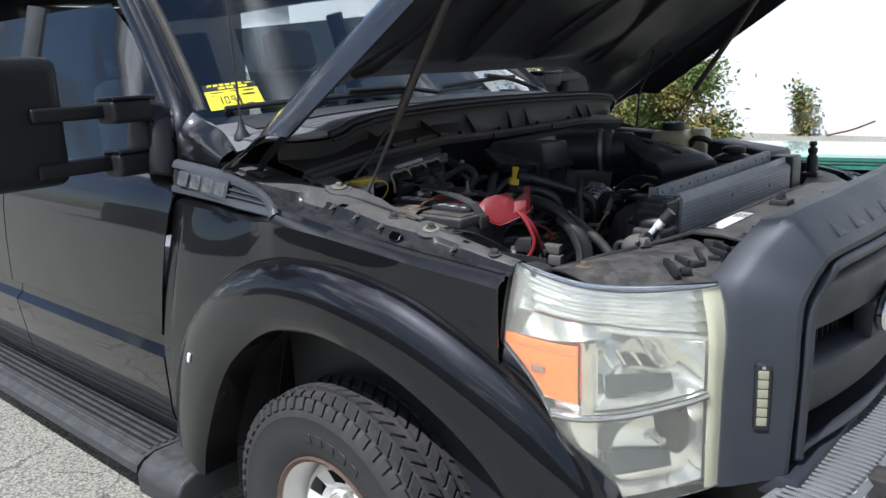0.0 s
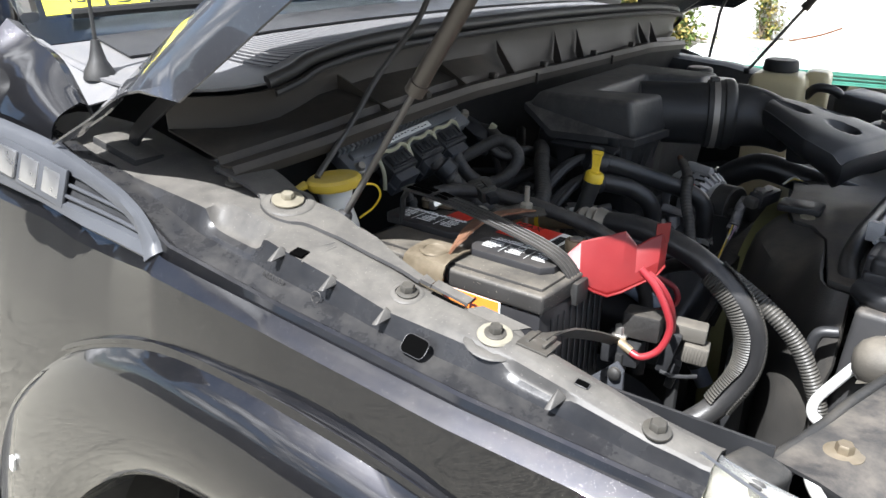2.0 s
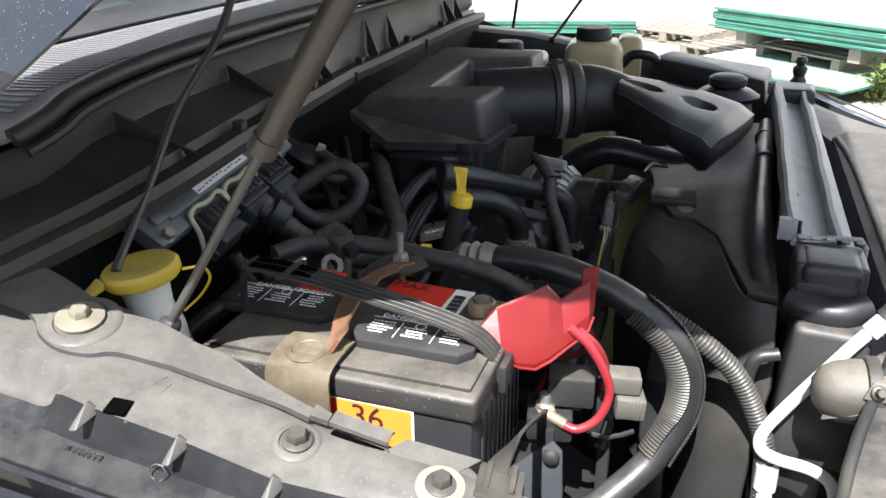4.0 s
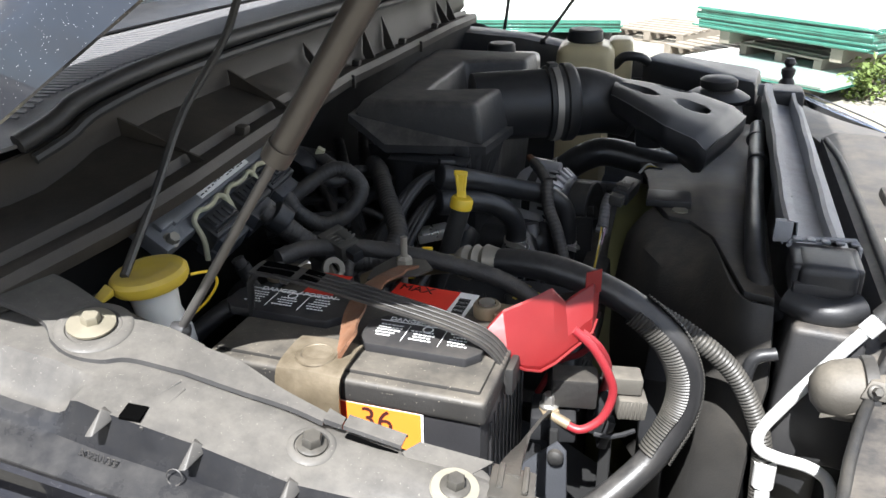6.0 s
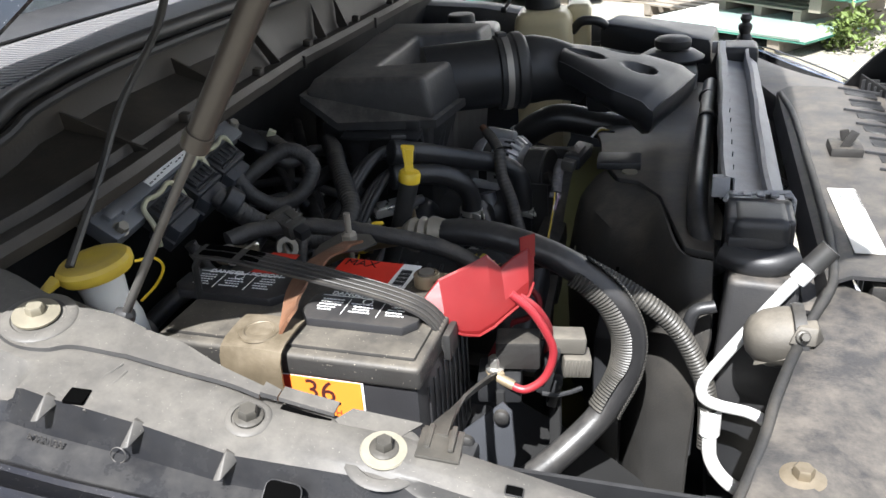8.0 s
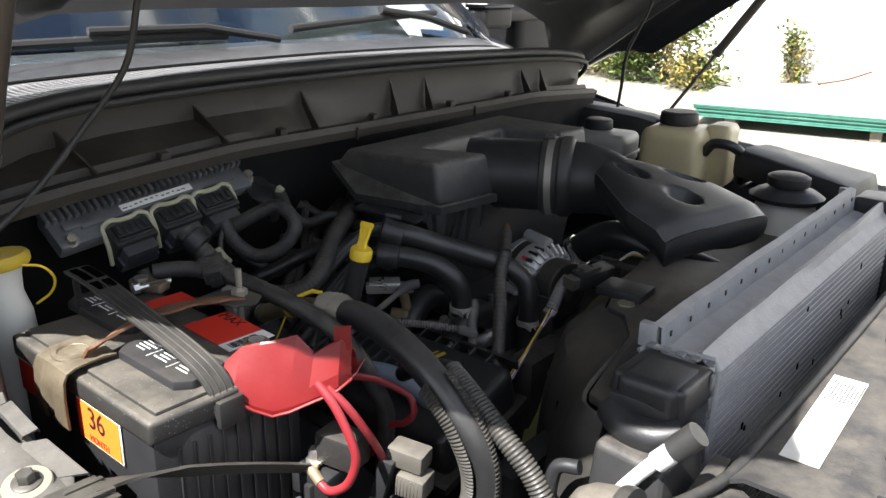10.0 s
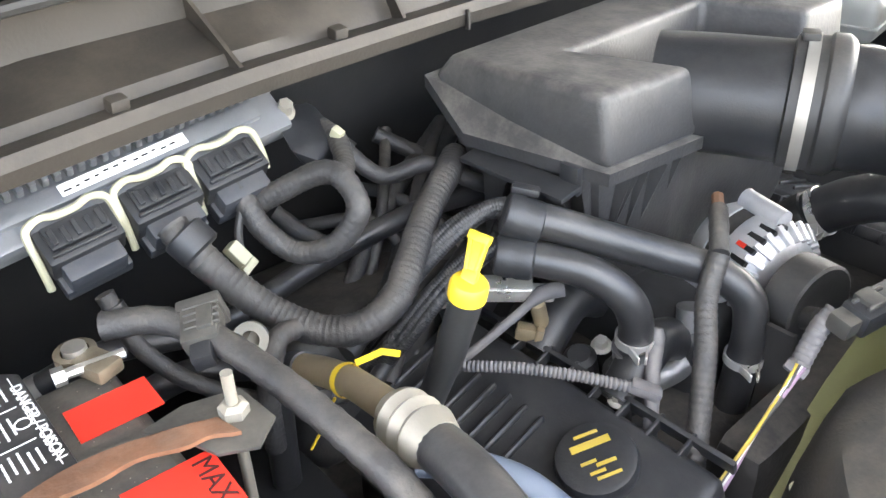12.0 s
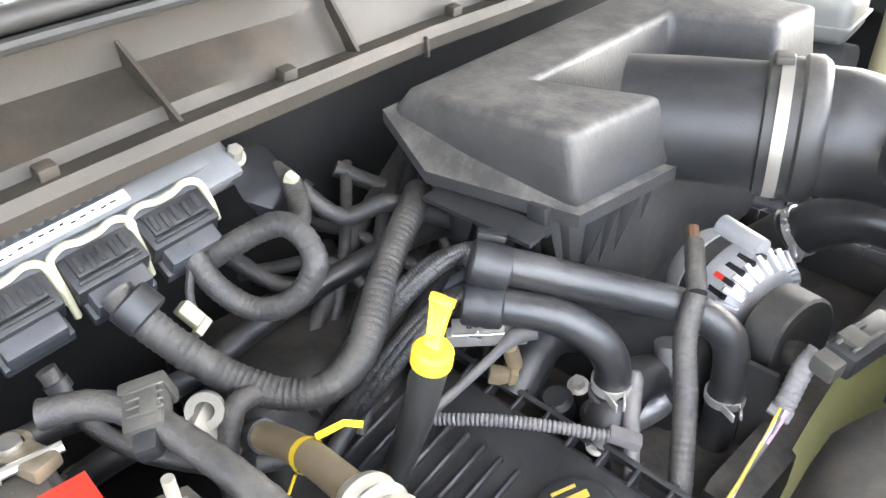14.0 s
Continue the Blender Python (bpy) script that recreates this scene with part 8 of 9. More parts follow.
# smooth heater hoses with their joint and braided sleeves
def hose(name, pts, r, label, clamps=()):
    t = thing(name, pts[-1], label, "hose", "hoses")
    part("rubber", tube(pts, r, 18, 10), hose_mat, t)
    for p, d in clamps:
        c = part("hose_clamp", lathe([(r + 0.0008, -0.0045), (r + 0.0024, -0.0045), (r + 0.0024, 0.0045), (r + 0.0008, 0.0045)], p, d, 26, False), clip_steel, t, "bright spring clamp")
        q = Vector(d).to_track_quat("Z", "Y").to_matrix().to_4x4()
        turn = math.atan2(*((q.to_3x3().inverted() @ Vector((0.75, -0.65, 0.1))).yx))
        for o, lean in ((-0.006, 18), (0.006, -18)):
            b = box((r + 0.007, o, 0), (0.018, 0.0022, 0.009), (0, 0, lean), 0.0006, 1)
            b.transform(Matrix.Translation(Vector(p)) @ q @ Matrix.Rotation(turn, 4, "Z"))
            part("clamp_ear", b, clip_steel, c)
    return t
hose("heater_hose", [(0.118, -0.262, 1.222), (0.145, -0.238, 1.216), (0.18, -0.20, 1.198), (0.215, -0.158, 1.178), (0.25, -0.122, 1.16), (0.278, -0.106, 1.138), (0.288, -0.105, 1.105), (0.288, -0.106, 1.06), (0.286, -0.108, 1.0)], 0.0165, "smooth black heater hose bending down at its end", [((0.288, -0.1055, 1.07), (0, 0, 1))])
hose("heater_hose", [(0.125, -0.272, 1.188), (0.155, -0.248, 1.184), (0.185, -0.224, 1.174), (0.21, -0.207, 1.155), (0.221, -0.198, 1.13), (0.2205, -0.193, 1.10), (0.216, -0.188, 1.05)], 0.0165, "smooth black heater hose bending down at its end", [((0.2205, -0.1935, 1.103), (0.05, -0.05, 1))])
jt = thing("hose_joint", (0.12, -0.26, 1.15), "black ribbed twin hose joint", "hose joint")
for p, d in (((0.128, -0.254, 1.2195), (0.6, 0.55, -0.25)), ((0.132, -0.267, 1.1865), (0.75, 0.6, -0.1))):
    part("cuff", lathe([(0.017, -0.018), (0.0195, -0.016), (0.0205, -0.004), (0.0195, 0.0), (0.0205, 0.004), (0.0195, 0.016), (0.017, 0.018)], p, d, 22), plastic, jt)
part("bridge", box((0.13, -0.26, 1.203), (0.02, 0.016, 0.03), (0, 0, 40), 0.004), plastic, jt)
part("clip", box((0.122, -0.245, 1.243), (0.026, 0.012, 0.008), (0, 10, 40), 0.003), plastic, jt)
for k in range(10):
    o = Vector((0.5, 0.45, 0.3)) * ((k % 5) - 2) * 0.0085 + Vector((0, 0, 0.004 * (k % 2)))
    sl = thing("braided_loom", (0.06, -0.40, 1.0), "braided black loom arching down behind the dipstick", "loom", "braided looms")
    run = ((0.122, -0.258, 1.214), (0.104, -0.250, 1.218), (0.086, -0.268, 1.212), (0.070, -0.300, 1.190), (0.052, -0.334, 1.150), (0.03, -0.36, 1.10), (0.0, -0.385, 1.04)) if k < 5 else ((0.132, -0.270, 1.184), (0.112, -0.264, 1.188), (0.098, -0.288, 1.172), (0.085, -0.325, 1.142), (0.070, -0.358, 1.10), (0.05, -0.38, 1.06), (0.02, -0.40, 1.0))
    part("sleeve", ridged([Vector(p) + o * (0.25, 0.7, 1, 1, 1, 1, 1)[i] for i, p in enumerate(run)], 0.0068, 0.003, 0.0004, 12), hose_mat, sl)
rad_hose = hose("radiator_hose", [(0.205, 0.118, 1.09), (0.235, 0.128, 1.118), (0.275, 0.13, 1.15), (0.32, 0.13, 1.165), (0.40, 0.135, 1.15), (0.50, 0.14, 1.13)], 0.027, "shiny black radiator hose with a steel clamp", [((0.238, 0.128, 1.121), (0.75, 0.1, 0.6))])
part("outlet", lathe([(0.028, -0.03), (0.030, 0.02), (0.030, 0.03)], (0.21, 0.12, 1.094), (0.6, 0.15, 0.6), 20), dark_block, rad_hose)

# small wiring over the engine
cd = thing("corrugated_conduit", (0.2, -0.29, 1.08), "thin ribbed grey conduit across the valve cover", "conduit", "conduits")
part("tube", ridged([(0.127, -0.326, 1.089), (0.17, -0.294, 1.094), (0.215, -0.262, 1.093), (0.25, -0.237, 1.088)], 0.0060, 0.0042, 0.0015, 12), loom_grey, cd)
part("y_joint", box((0.258, -0.224, 1.082), (0.030, 0.016, 0.011), (0, 15, 32), 0.004), loom_grey, cd, "taped joint")
part("drop", taped([(0.240, -0.186, 1.098), (0.250, -0.203, 1.086), (0.262, -0.217, 1.068), (0.272, -0.23, 1.04), (0.28, -0.245, 0.98)], 0.0072, 10, seed=21), loom_grey, cd)
part("drop_tip", lathe([(0.0065, -0.012), (0.0075, 0.004), (0.004, 0.012), (0.001, 0.013)], (0.2375, -0.182, 1.104), (-0.2, 0.3, 0.9), 12), loom_grey, cd)
vt = thing("corrugated_conduit", (0.30, -0.2, 1.0), "upright ribbed black conduit beside the hoses", "conduit", "conduits")
part("tube", ridged([(0.256, -0.130, 1.185), (0.264, -0.154, 1.153), (0.285, -0.18, 1.12), (0.303, -0.205, 1.08), (0.318, -0.228, 1.04), (0.325, -0.24, 0.97)], 0.0105, 0.007, 0.0007, 14), tape_mat, vt)
part("rising_end", taped([(0.256, -0.130, 1.185), (0.24, -0.108, 1.196), (0.222, -0.082, 1.202)], 0.009, 10, seed=24), tape_mat, vt)
part("red_core", tube([(0.224, -0.085, 1.2015), (0.213, -0.07, 1.206)], 0.006, 8), rust, vt)
fw = thing("fan_wiring", (0.34, -0.2, 1.0), "twisted yellow and grey wires to a black plug", "wiring")
for k, m in enumerate((yellow_dirty, grey_conn, tank_white, material("mauve_wire", (0.3, 0.2, 0.28), 0.5, 0, 0.1, 30, 0.0))):
    part("wire", tube([(0.350 + 0.002 * k, -0.138, 1.122 - 0.001 * k), (0.351 + 0.003 * (k % 2), -0.165, 1.10), (0.350, -0.20 + 0.002 * k, 1.072), (0.347 + 0.002 * k, -0.24, 1.04), (0.344, -0.28, 1.0), (0.34, -0.30, 0.94)], 0.0018, 6), m, fw)
part("loom", ridged([(0.3515, -0.139, 1.120), (0.3515, -0.128, 1.134), (0.352, -0.115, 1.15), (0.356, -0.102, 1.162)], 0.0092, 0.006, 0.0008, 12), loom_grey, fw, "frayed dusty sleeve")
part("loom_end", box((0.3505, -0.141, 1.116), (0.02, 0.012, 0.006), (30, 20, 10), 0.002), loom_grey, fw)
part("plug_body", box((0.378, -0.070, 1.162), (0.028, 0.075, 0.024), (0, 8, -10), 0.004), plastic, fw, "black plug")
for w in (-0.008, 0.006):
    part("plug_rib", box((0.378 + w, -0.082, 1.175), (0.004, 0.04, 0.005), (0, 8, -10), 0.001, 1), grey_conn, fw)
part("plug_latch", box((0.374, -0.086, 1.176), (0.020, 0.02, 0.006), (0, 8, -10), 0.002), grey_conn, fw)
part("plug_nose", box((0.368, -0.112, 1.160), (0.022, 0.02, 0.018), (0, 8, -10), 0.003), grey_conn, fw)
for k in range(3):
    part("wire", tube([(0.392, -0.012, 1.175), (0.405, 0.008, 1.186 - 0.003 * k), (0.42 + 0.004 * k, 0.02, 1.176)], 0.002, 6), (tank_white, yellow_dirty, rubber)[k], fw)
dk = thing("ground_lead", (0.09, -0.355, 1.03), "dusty grey lead with a fat boot beside the dipstick", "lead")
part("lead", tube([(0.127, -0.224, 1.120), (0.120, -0.255, 1.103), (0.112, -0.285, 1.086), (0.103, -0.32, 1.066), (0.09, -0.355, 1.03)], 0.0048, 10), loom_grey, dk)
part("boot", sweep([Vector((0.124, -0.235, 1.114)), Vector((0.1275, -0.222, 1.121)), Vector((0.133, -0.213, 1.123)), Vector((0.141, -0.204, 1.124))], lambda i, c: (0.0055, 0.0085, 0.0085, 0.0075)[i], 14), loom_grey, dk)
eye = thing("bracket_lug", (0.043, -0.49, 1.1), "small bare metal eye bracket", "bracket")
part("plate", box((0.046, -0.487, 1.14), (0.012, 0.03, 0.055), (10, -25, 30), 0.004), ferrule_mat, eye)
part("eye", lathe([(0.008, -0.004), (0.0155, -0.004), (0.0155, 0.004), (0.008, 0.004), (0.008, -0.004)], (0.043, -0.492, 1.163), (0.7, -0.5, 0.5), 22, False), ferrule_mat, eye)
# tangle of dark looms and pipes at the back of the engine
rng = random.Random(31)
for k in range(24):
    x, y = rng.uniform(-0.10, 0.02), rng.uniform(-0.36, -0.16)
    t = thing("engine_loom", (x, y, 1.05), "dark grimy loom behind the engine", "loom", "looms behind the engine")
    p0 = Vector((-0.14, rng.uniform(-0.38, 0.3), rng.uniform(1.08, 1.24)))
    p3 = Vector((rng.uniform(-0.02, 0.10), rng.uniform(-0.46, 0.0), rng.uniform(0.98, 1.10)))
    p1 = p0.lerp(p3, 0.35) + Vector((rng.uniform(-0.02, 0.03), rng.uniform(-0.05, 0.05), rng.uniform(0, 0.04)))
    p2 = p0.lerp(p3, 0.7) + Vector((rng.uniform(-0.02, 0.03), rng.uniform(-0.05, 0.05), rng.uniform(-0.01, 0.04)))
    part("wrap", taped([p0, p1, p2, p3], rng.uniform(0.006, 0.014), 10, seed=40 + k), rubber if k % 2 else tape_mat, t)
part("rear_plate", box((-0.06, -0.1, 1.02), (0.20, 0.7, 0.16), (0, -12, 0), 0.03, 3), dark_block, eng)

# far side: reservoirs
br = thing("brake_reservoir", (-0.0, 0.62, 1.1), "cloudy white brake fluid reservoir with a black cap", "reservoir")
part("tank", box((0.01, 0.60, 1.215), (0.15, 0.12, 0.075), (0, 0, 8), 0.022, 4), cloudy_tank, br)
part("seam", box((0.01, 0.60, 1.205), (0.158, 0.128, 0.005), (0, 0, 8), 0.002), cloudy_tank, br)
part("cap", lathe([(0.034, 0.0), (0.036, 0.004), (0.034, 0.022), (0.030, 0.026), (0.001, 0.027)], (-0.015, 0.62, 1.25), (0, 0, 1), 28), rubber, br, "black screw cap")
part("cylinder", sweep([Vector((-0.2, 0.60, 1.14)), Vector((0.09, 0.60, 1.14))], 0.03, 16), alu, br)
deg = thing("coolant_tank", (0.20, 0.60, 1.0), "yellowed coolant tank with a black ribbed cap", "reservoir")
part("tank", box((0.20, 0.60, 1.215), (0.145, 0.15, 0.15), (0, 0, 6), 0.03, 4, (0.92, 0.92)), tank_yellow, deg)
part("side_tank", box((0.275, 0.66, 1.225), (0.06, 0.09, 0.14), (0, 0, 6), 0.02, 4), tank_yellow, deg)
part("neck", lathe([(0.034, -0.01), (0.034, 0.015)], (0.195, 0.606, 1.285), (0, 0, 1), 26), rubber, deg)
part("cap", lathe([(0.042, 0.0), (0.043, 0.004), (0.041, 0.024), (0.036, 0.028), (0.001, 0.028)], (0.195, 0.606, 1.292), (0, 0, 1), 18), rubber, deg, "black screw cap")
part("bottom", box((0.20, 0.60, 1.0), (0.12, 0.12, 0.3), bev=0.02), tank_yellow, deg)
part("overflow_hose", tube([(0.27, 0.585, 1.24), (0.295, 0.57, 1.265), (0.335, 0.575, 1.262), (0.35, 0.60, 1.235), (0.34, 0.62, 1.18)], 0.011, 12), hose_mat, deg)
wt = thing("coolant_cover", (0.45, 0.5, 1.0), "long black plastic cover beside the far wing", "cover")
part("cover", hull([(0.335, 0.585, 1.258), (0.37, 0.68, 1.262), (0.60, 0.66, 1.235), (0.585, 0.50, 1.235), (0.335, 0.585, 1.20), (0.37, 0.70, 1.19), (0.61, 0.68, 1.18), (0.59, 0.49, 1.18)], 0.008), plastic, wt)
part("foot", box((0.46, 0.60, 0.95), (0.2, 0.12, 0.48), bev=0.02), plastic, wt)
pcap = thing("radiator_cap_tank", (0.505, 0.39, 1.0), "black capped filler tank by the radiator", "reservoir")
part("tank", lathe([(0.052, -0.2), (0.055, -0.06), (0.05, -0.035), (0.04, -0.03)], (0.508, 0.40, 1.25), (0, 0, 1), 28), tank_white, pcap)
part("flange", lathe([(0.04, -0.036), (0.064, -0.034), (0.066, -0.026), (0.05, -0.016), (0.04, -0.012)], (0.508, 0.40, 1.25), (0, 0, 1), 30), plastic, pcap)
part("cap", lathe([(0.036, -0.014), (0.038, -0.01), (0.038, 0.002), (0.03, 0.007), (0.001, 0.009)], (0.508, 0.40, 1.256), (0, 0, 1), 14), rubber, pcap, "black ribbed cap")

# radiator, shroud and condenser
rad = thing("radiator", (0.63, 0.07, 0.7), "finned aluminium radiator with black end tanks", "radiator")
core = part("core", box((0.662, 0.045, 0.955), (0.034, 0.79, 0.49), bev=0.003), radiator_alu, rad, "grey finned aluminium core")
for k in range(46):
    part("cooling_tube", box((0.6796, 0.045, 0.725 + 0.0104 * k), (0.0022, 0.785, 0.0064), bev=0.0006, seg=1), radiator_alu, core)
YR = [-0.337 + 0.776 * k / 20 for k in range(21)]
wob = lambda y: 0.0012 * math.sin(9 * y) + 0.0008 * math.sin(31 * y)
part("top_channel", sheet([[(0.600 + wob(y), y, 1.205), (0.6005 + wob(y), y, 1.233 + 0.014 * (y + 0.337)), (0.603 + wob(y), y, 1.236 + 0.014 * (y + 0.337)), (0.612 + wob(y), y, 1.235 + 0.014 * (y + 0.337)), (0.6145 + wob(y), y, 1.206), (0.654, y, 1.200), (0.6565 + wob(y), y, 1.220 + 0.012 * (y + 0.337)), (0.659 + wob(y), y, 1.221 + 0.012 * (y + 0.337)), (0.6625, y, 1.212), (0.6785, y, 1.2)] for y in YR], 0.0018), radiator_alu, rad, "dull pressed top channel with a bowed edge")
part("channel_foot", box((0.5985, -0.333, 1.222), (0.022, 0.012, 0.028), (0, 0, 0), 0.002), radiator_alu, rad)
part("channel_foot", box((0.5985, 0.436, 1.234), (0.022, 0.012, 0.024), (0, 0, 0), 0.002), radiator_alu, rad)
for k in range(15):
    y = -0.315 + 0.052 * k
    part("dimple", box((0.6155, y, 1.222 + 0.014 * (y + 0.337)), (0.0015, 0.004, 0.007), bev=0.0005, seg=1), black_ink, rad)
    part("dimple", box((0.6705, y + 0.006, 1.2072), (0.006, 0.004, 0.0015), (0, 37, 0), 0.0005, 1), black_ink, rad)
rng = random.Random(19)
for k in range(26):
    part("bent_fin", box((0.681, rng.uniform(-0.30, 0.40), rng.uniform(0.86, 1.18)), (0.0016, rng.uniform(0.003, 0.006), rng.uniform(0.006, 0.014)), bev=0.0005, seg=1), hole_black, core, "dark bent fin")
tk = part("end_tank", box((0.645, -0.40, 1.02), (0.066, 0.07, 0.40), bev=0.012, seg=3), plastic, rad, "black end tank")
part("end_tank", box((0.645, 0.49, 1.05), (0.075, 0.09, 0.36), bev=0.012, seg=3), plastic, rad)
part("tank_head", box((0.644, -0.392, 1.199), (0.078, 0.072, 0.038), bev=0.006, seg=3), case_mat, tk)
part("tank_band", box((0.640, -0.41, 1.188), (0.066, 0.052, 0.020), (0, 0, 2), 0.004), case_mat, tk, "flat recessed band")
part("tank_bulge", sweep(spline([(0.607, -0.425, 1.172), (0.63, -0.440, 1.168), (0.66, -0.442, 1.168), (0.684, -0.428, 1.174)], 5), 0.017, 14, flat=(1.0, 1.0)), plastic, tk, "rounded black neck of the tank")
part("tank_ledge", frustum([(0.600, -0.475), (0.697, -0.485), (0.700, -0.37), (0.605, -0.37)], [(0.612, -0.468), (0.690, -0.475), (0.690, -0.38), (0.612, -0.38)], 0.98, 1.157, 0.009, 3), sup_mat, tk, "dusty ledge of the tank")
for k in range(5):
    part("tank_rib", box((0.708, -0.41, 1.12 - 0.028 * k), (0.018, 0.09, 0.007), (8, 0, 0), 0.002), sup_mat, tk)
part("crimp_strip", sweep([Vector((0.604, -0.368, 1.217)), Vector((0.608, -0.354, 1.219)), Vector((0.645, -0.350, 1.222)), Vector((0.680, -0.350, 1.224)), Vector((0.686, -0.354, 1.216)), Vector((0.686, -0.356, 1.12)), Vector((0.686, -0.358, 0.95))], 0.0032, 8), radiator_alu, tk, "bright crimped edge")
for k in range(5):
    part("crimp_tab", box((0.613 + 0.0165 * k, -0.357, 1.2225), (0.010, 0.012, 0.003), bev=0.0008, seg=1), alu_paint, tk)
for k in range(10):
    part("crimp_tab", box((0.6845, -0.362, 1.206 - 0.026 * k), (0.003, 0.010, 0.015), bev=0.0008, seg=1), alu_paint, tk)
part("rail", box((0.648, 0.085, 0.70), (0.06, 0.95, 0.06), bev=0.006), plastic, rad)
part("mount", box((0.60, 0.085, 0.58), (0.10, 0.9, 0.20), bev=0.02), plastic, rad)
shr = thing("fan_shroud", (0.47, 0.05, 0.7), "dusty black fan shroud behind the radiator", "shroud")
part("top_plate", prism([(0.560, -0.39), (0.596, -0.40), (0.596, 0.44), (0.36, 0.44), (0.365, 0.25), (0.385, 0.10), (0.405, 0.02), (0.415, -0.06), (0.44, -0.125), (0.452, -0.155), (0.485, -0.165), (0.52, -0.22)], 1.146, 1.158, "z", 0.003), shroud_mat, shr, "flat dusty shroud top")
edge_top = spline([(0.43, -0.10, 1.146), (0.448, -0.15, 1.146), (0.485, -0.166, 1.147), (0.52, -0.22, 1.15), (0.555, -0.385, 1.152), (0.596, -0.41, 1.15)], 5)
edge_mid = spline([(0.395, -0.13, 1.110), (0.408, -0.178, 1.122), (0.44, -0.235, 1.120), (0.49, -0.30, 1.10), (0.54, -0.40, 1.08), (0.60, -0.45, 1.06)], 5)
part("side_wall", sheet([[a, a.lerp(b, 0.35) + Vector((0, 0, 0.006)), a.lerp(b, 0.75) + Vector((0, 0, 0.004)), b, b + Vector((-0.006, -0.012, -0.03)), b + Vector((-0.012, -0.026, -0.08)), b + Vector((-0.016, -0.034, -0.16)), b + Vector((-0.018, -0.04, -0.30))] for a, b in zip(edge_top, edge_mid)], 0.005), shroud_mat, shr, "sloping dusty side of the shroud")
part("speck", lathe([(0.006, 0), (0.005, 0.002), (0.001, 0.0025)], (0.397, -0.205, 1.054), (-0.4, -0.8, 0.45), 9), cream, shr, "pale fleck of debris")
part("slot", box((0.470, -0.300, 1.068), (0.006, 0.005, 0.014), (0, 0, 30), 0.001, 1), hole_black, shr)
part("fan_ring", sheet([[(x, 0.06 + 0.29 * math.cos(radians(a)), 0.82 + 0.29 * math.sin(radians(a))) for a in range(0, 361, 12)] for x in (0.36, 0.42, 0.46)], 0.006), olive, shr, "olive-tinted fan ring")
part("rivet", lathe([(0.0125, 0), (0.012, 0.0025), (0.001, 0.003)], (0.468, -0.130, 1.158), (0, 0, 1), 20), bolt_zinc, shr, "flat dull rivet")
part("clip_slot", box((0.448, -0.095, 1.164), (0.070, 0.055, 0.012), (0, 0, 4), 0.003), plastic, shr)
part("shroud_hose", tube([(0.588, 0.28, 1.195), (0.582, 0.10, 1.19), (0.575, -0.10, 1.187), (0.572, -0.26, 1.183), (0.575, -0.335, 1.165), (0.59, -0.365, 1.14), (0.61, -0.37, 1.12)], 0.014, 14), hose_mat, shr, "grey-black bypass hose")
for y in (0.2, 0.06):
    part("hose_band", lathe([(0.0145, -0.006), (0.0165, -0.004), (0.0165, 0.004), (0.0145, 0.006)], (0.583, y, 1.191), (0, 1, 0), 18), plastic, shr)
part("bracket_loop", tube([(0.60, -0.47, 1.12), (0.575, -0.475, 1.11), (0.57, -0.475, 1.06), (0.585, -0.47, 1.04)], 0.008, 10), plastic, shr)
part("lower_panel", box((0.47, 0.0, 0.78), (0.04, 0.85, 0.5), bev=0.01), plastic, shr)

# upper support with slotted cover behind the grille
sup = thing("radiator_support", (0.8, 0, 0.9), "dusty black slotted radiator support cover", "support panel")
for side in (-1, 1):
    rows = []
    for i in range(13):
        t = i / 12
        xo = 0.585 + 0.32 * t
        rows.append([(x, y * -side if side > 0 else y, z) for x, y, z in ((0.614 + 0.112 * t, -0.82 + 0.42 * t, 1.085), (0.614 + 0.112 * t, -0.823 + 0.42 * t, 1.118), (0.618 + 0.112 * t, -0.826 + 0.42 * t, 1.130), (0.66 + 0.115 * t, -0.84 + 0.40 * t, 1.132), (0.70 + 0.15 * t, -0.84 + 0.32 * t, 1.120), (0.74 + 0.185 * t, -0.81 + 0.20 * t, 1.100))])
    part("side_cover", sheet(rows, 0.004, side > 0), sup_mat, sup, "moulded dusty cover plate")
    part("cover_bolt", hex_bolt((0.668, side * 0.775, 1.133), 0.009, 0.009, 0.019), dull_steel, sup)
    part("corner_cap", box((0.61, side * 0.865, 1.135), (0.05, 0.05, 0.03), (0, 8, side * 20), 0.01, 3), rubber, sup)
part("front_beam", sheet([[(x, y, z) for x, z in ((0.725, 1.10), (0.73, 1.14), (0.75, 1.150), (0.82, 1.150), (0.88, 1.142), (0.93, 1.128), (0.935, 1.08))] for y in [-0.43 + 0.86 * i / 12 for i in range(13)]], 0.005, False), sup_mat, sup)
for k in range(11):
    y = -0.40 + 0.08 * k
    part("slot", box((0.88, y, 1.146), (0.06, 0.035, 0.004), (0, 8, 0), 0.001, 1), black_ink, sup)
    part("slot_lip", box((0.88, y + 0.026, 1.147), (0.06 + 0.02 * (k % 3), 0.007, 0.008), (0, 8, 6 * (k % 2)), 0.002), plastic, sup)
    part("clip", box((0.945, y, 1.138), (0.022, 0.02, 0.012), (0, 20, 0), 0.003), plastic, sup)
notice = part("notice", box((0.776, -0.262, 1.1568), (0.037, 0.215, 0.001), (0, 0, 2), 0), notice_paper, sup, "faded white notice label")
for k in range(9):
    part("print_line", box((0.7605 + 0.0038 * k, -0.195, 1.1575), (0.0015, 0.062 - 0.004 * (k % 4), 0.0005), (0, 0, 2), 0), vent_grey, notice)
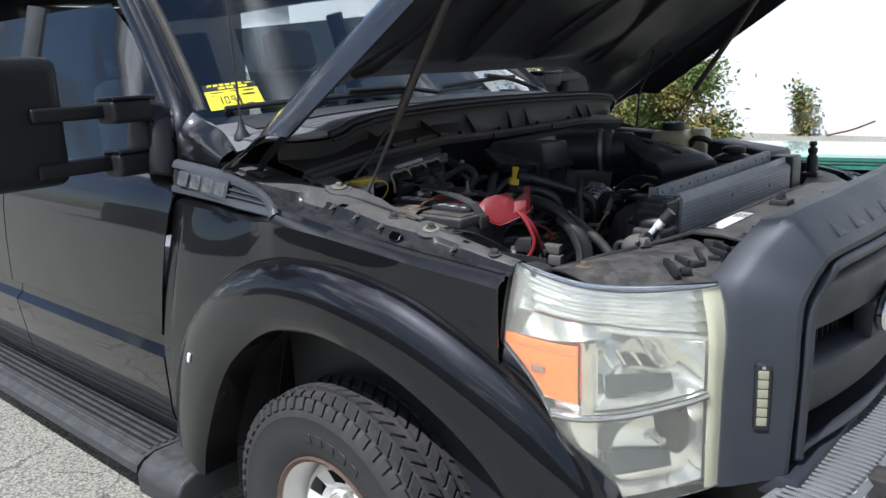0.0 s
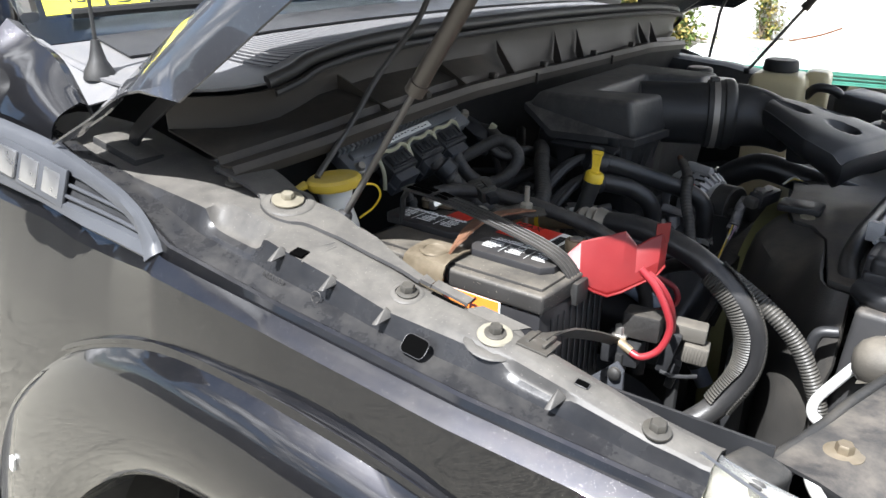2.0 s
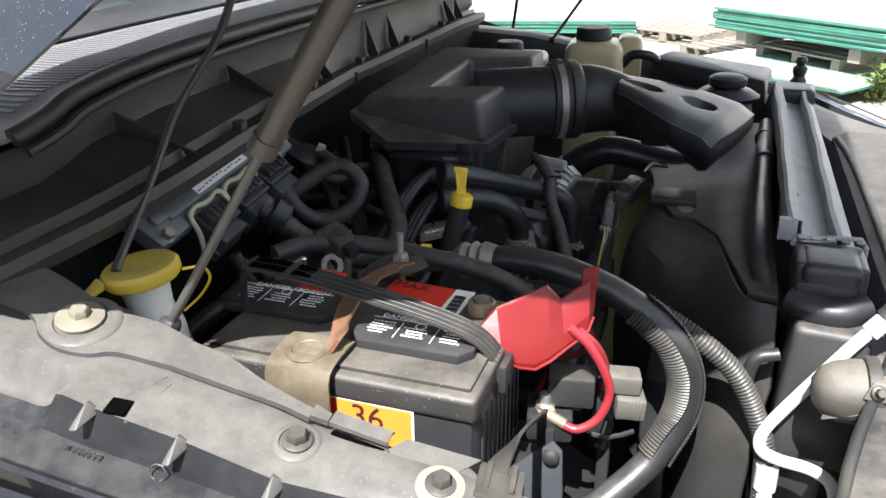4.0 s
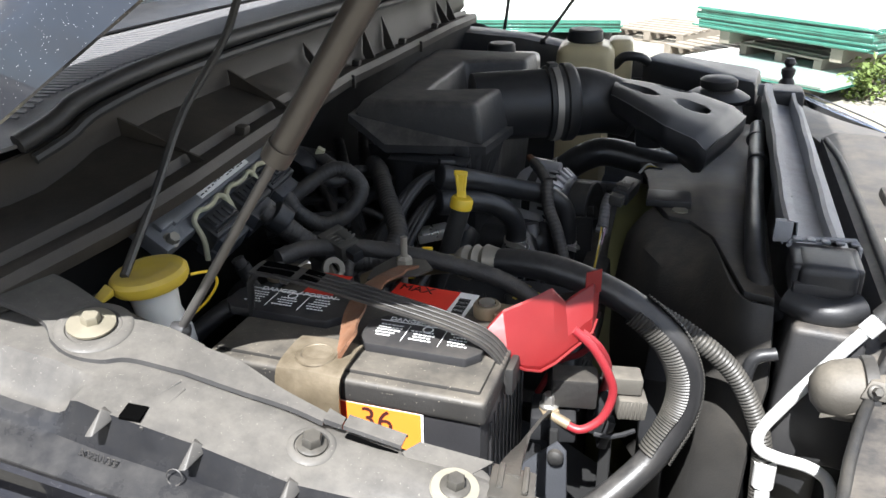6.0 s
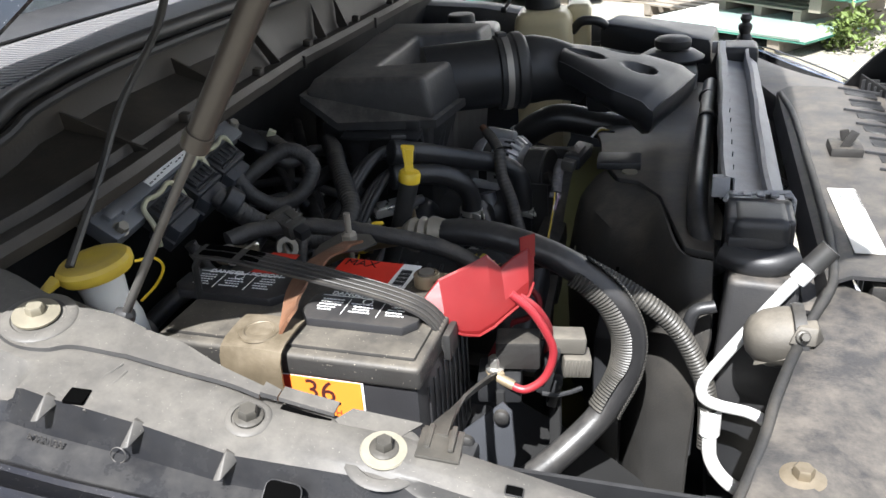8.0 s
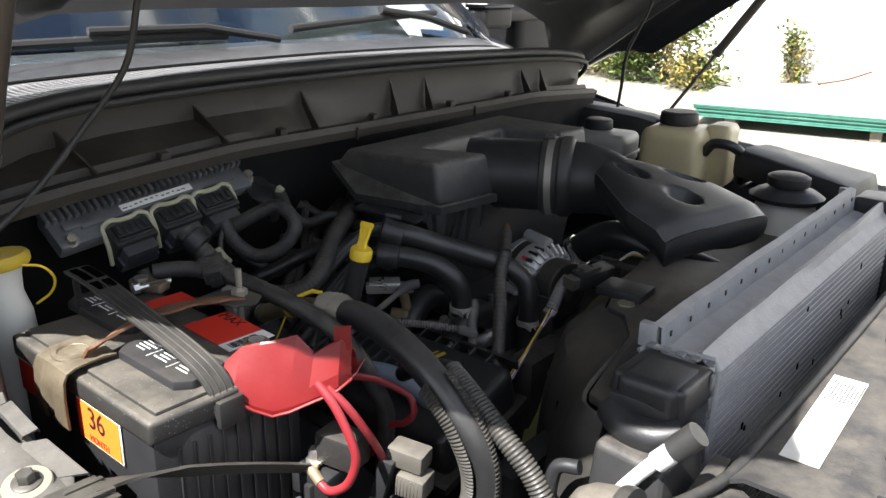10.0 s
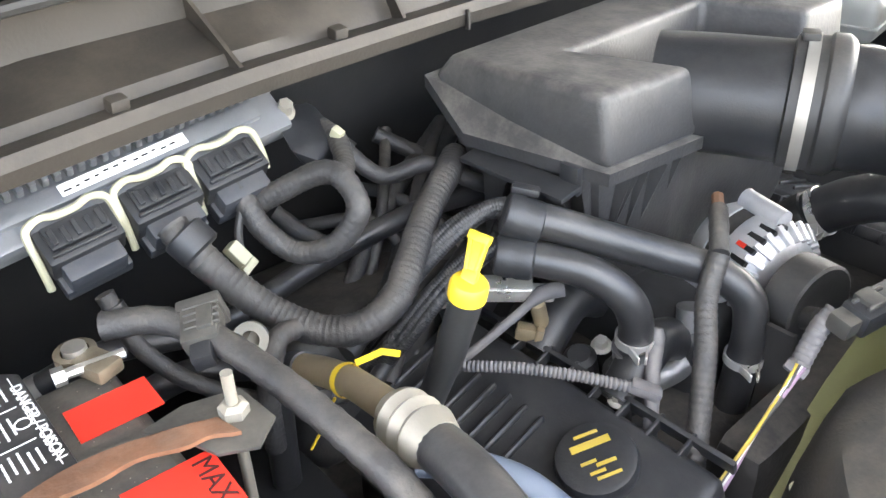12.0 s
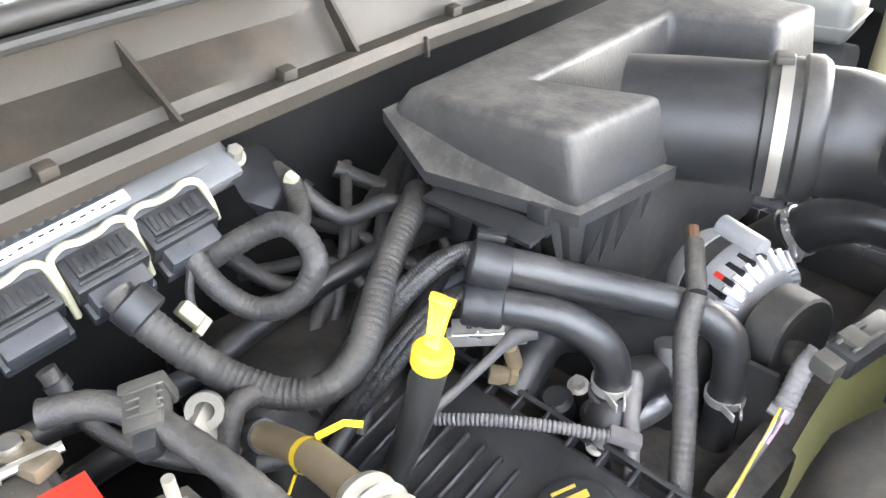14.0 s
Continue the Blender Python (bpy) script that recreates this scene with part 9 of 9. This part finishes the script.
part("latch", joined(box((0.80, 0.02, 1.160), (0.05, 0.06, 0.02), bev=0.006), box((0.80, 0.0, 1.178), (0.014, 0.006, 0.04), (0, 25, 0), 0.002), box((0.80, 0.03, 1.175), (0.014, 0.006, 0.03), (0, -15, 0), 0.002)), dark_block, sup, "bonnet latch")
part("side_stay", box((0.80, -0.40, 1.0), (0.05, 0.05, 0.28), bev=0.006), dark_block, sup)
part("side_stay", box((0.80, 0.40, 1.0), (0.05, 0.05, 0.28), bev=0.006), dark_block, sup)
part("cross_tube", box((0.85, 0.0, 0.80), (0.06, 1.5, 0.10), bev=0.01), dark_block, sup)
part("edge_seal", tube([(0.610, -0.83, 1.126), (0.638, -0.735, 1.131), (0.653, -0.668, 1.133), (0.671, -0.602, 1.134), (0.700, -0.514, 1.138), (0.731, -0.431, 1.145), (0.738, -0.34, 1.152), (0.740, -0.2, 1.154), (0.740, 0.2, 1.154), (0.731, 0.40, 1.146)], 0.006, 10), rubber, sup, "black rubber edge seal")
rng = random.Random(77)
for k in range(7):
    x, y = 0.80 + 0.010 * k + rng.uniform(-0.02, 0.02), -0.66 + 0.055 * k + rng.uniform(-0.012, 0.012)
    turn = -34 + rng.uniform(-22, 22)
    part("slotted_bracket", joined(box((x, y, 1.128), (rng.uniform(0.04, 0.085), 0.012, 0.018), (0, 6, turn), 0.003), box((x + 0.03, y + 0.006, 1.124), (0.016, rng.uniform(0.02, 0.045), 0.012), (0, 6, turn), 0.003)), plastic, sup, "black slotted bracket")
noz = thing("bump_stop", (0.664, 0.70, 1.15), "black rubber bonnet bump stop", "bump stop", "bump stops")
part("post", lathe([(0.018, -0.06), (0.018, 0.0), (0.012, 0.01), (0.016, 0.02), (0.016, 0.03), (0.008, 0.036), (0.014, 0.045), (0.010, 0.055), (0.001, 0.056)], (0.664, 0.70, 1.20), (0, 0, 1), 16), rubber, noz)
part("foot", box((0.664, 0.70, 1.12), (0.06, 0.06, 0.06), bev=0.01), plastic, noz)
pw = thing("white_bracket", (0.33, -0.657, 0.95), "pale grey painted bracket below the brace", "bracket")
part("plate", prism([(0.262, 0.93), (0.38, 0.93), (0.392, 1.01), (0.389, 1.069), (0.378, 1.08), (0.358, 1.06), (0.312, 1.014), (0.262, 0.96)], -0.66, -0.654, "y", 0.002), vent_grey, pw)
part("stem", box((0.33, -0.657, 0.80), (0.06, 0.02, 0.33), bev=0.004), dark_block, pw)
for x, z in ((0.336, 1.022), (0.378, 1.064)):
    part("bolt", lathe([(0.009, 0), (0.009, 0.006), (0.005, 0.009), (0.001, 0.009)], (x, -0.66, z), (0, -1, 0), 12), rubber, pw)
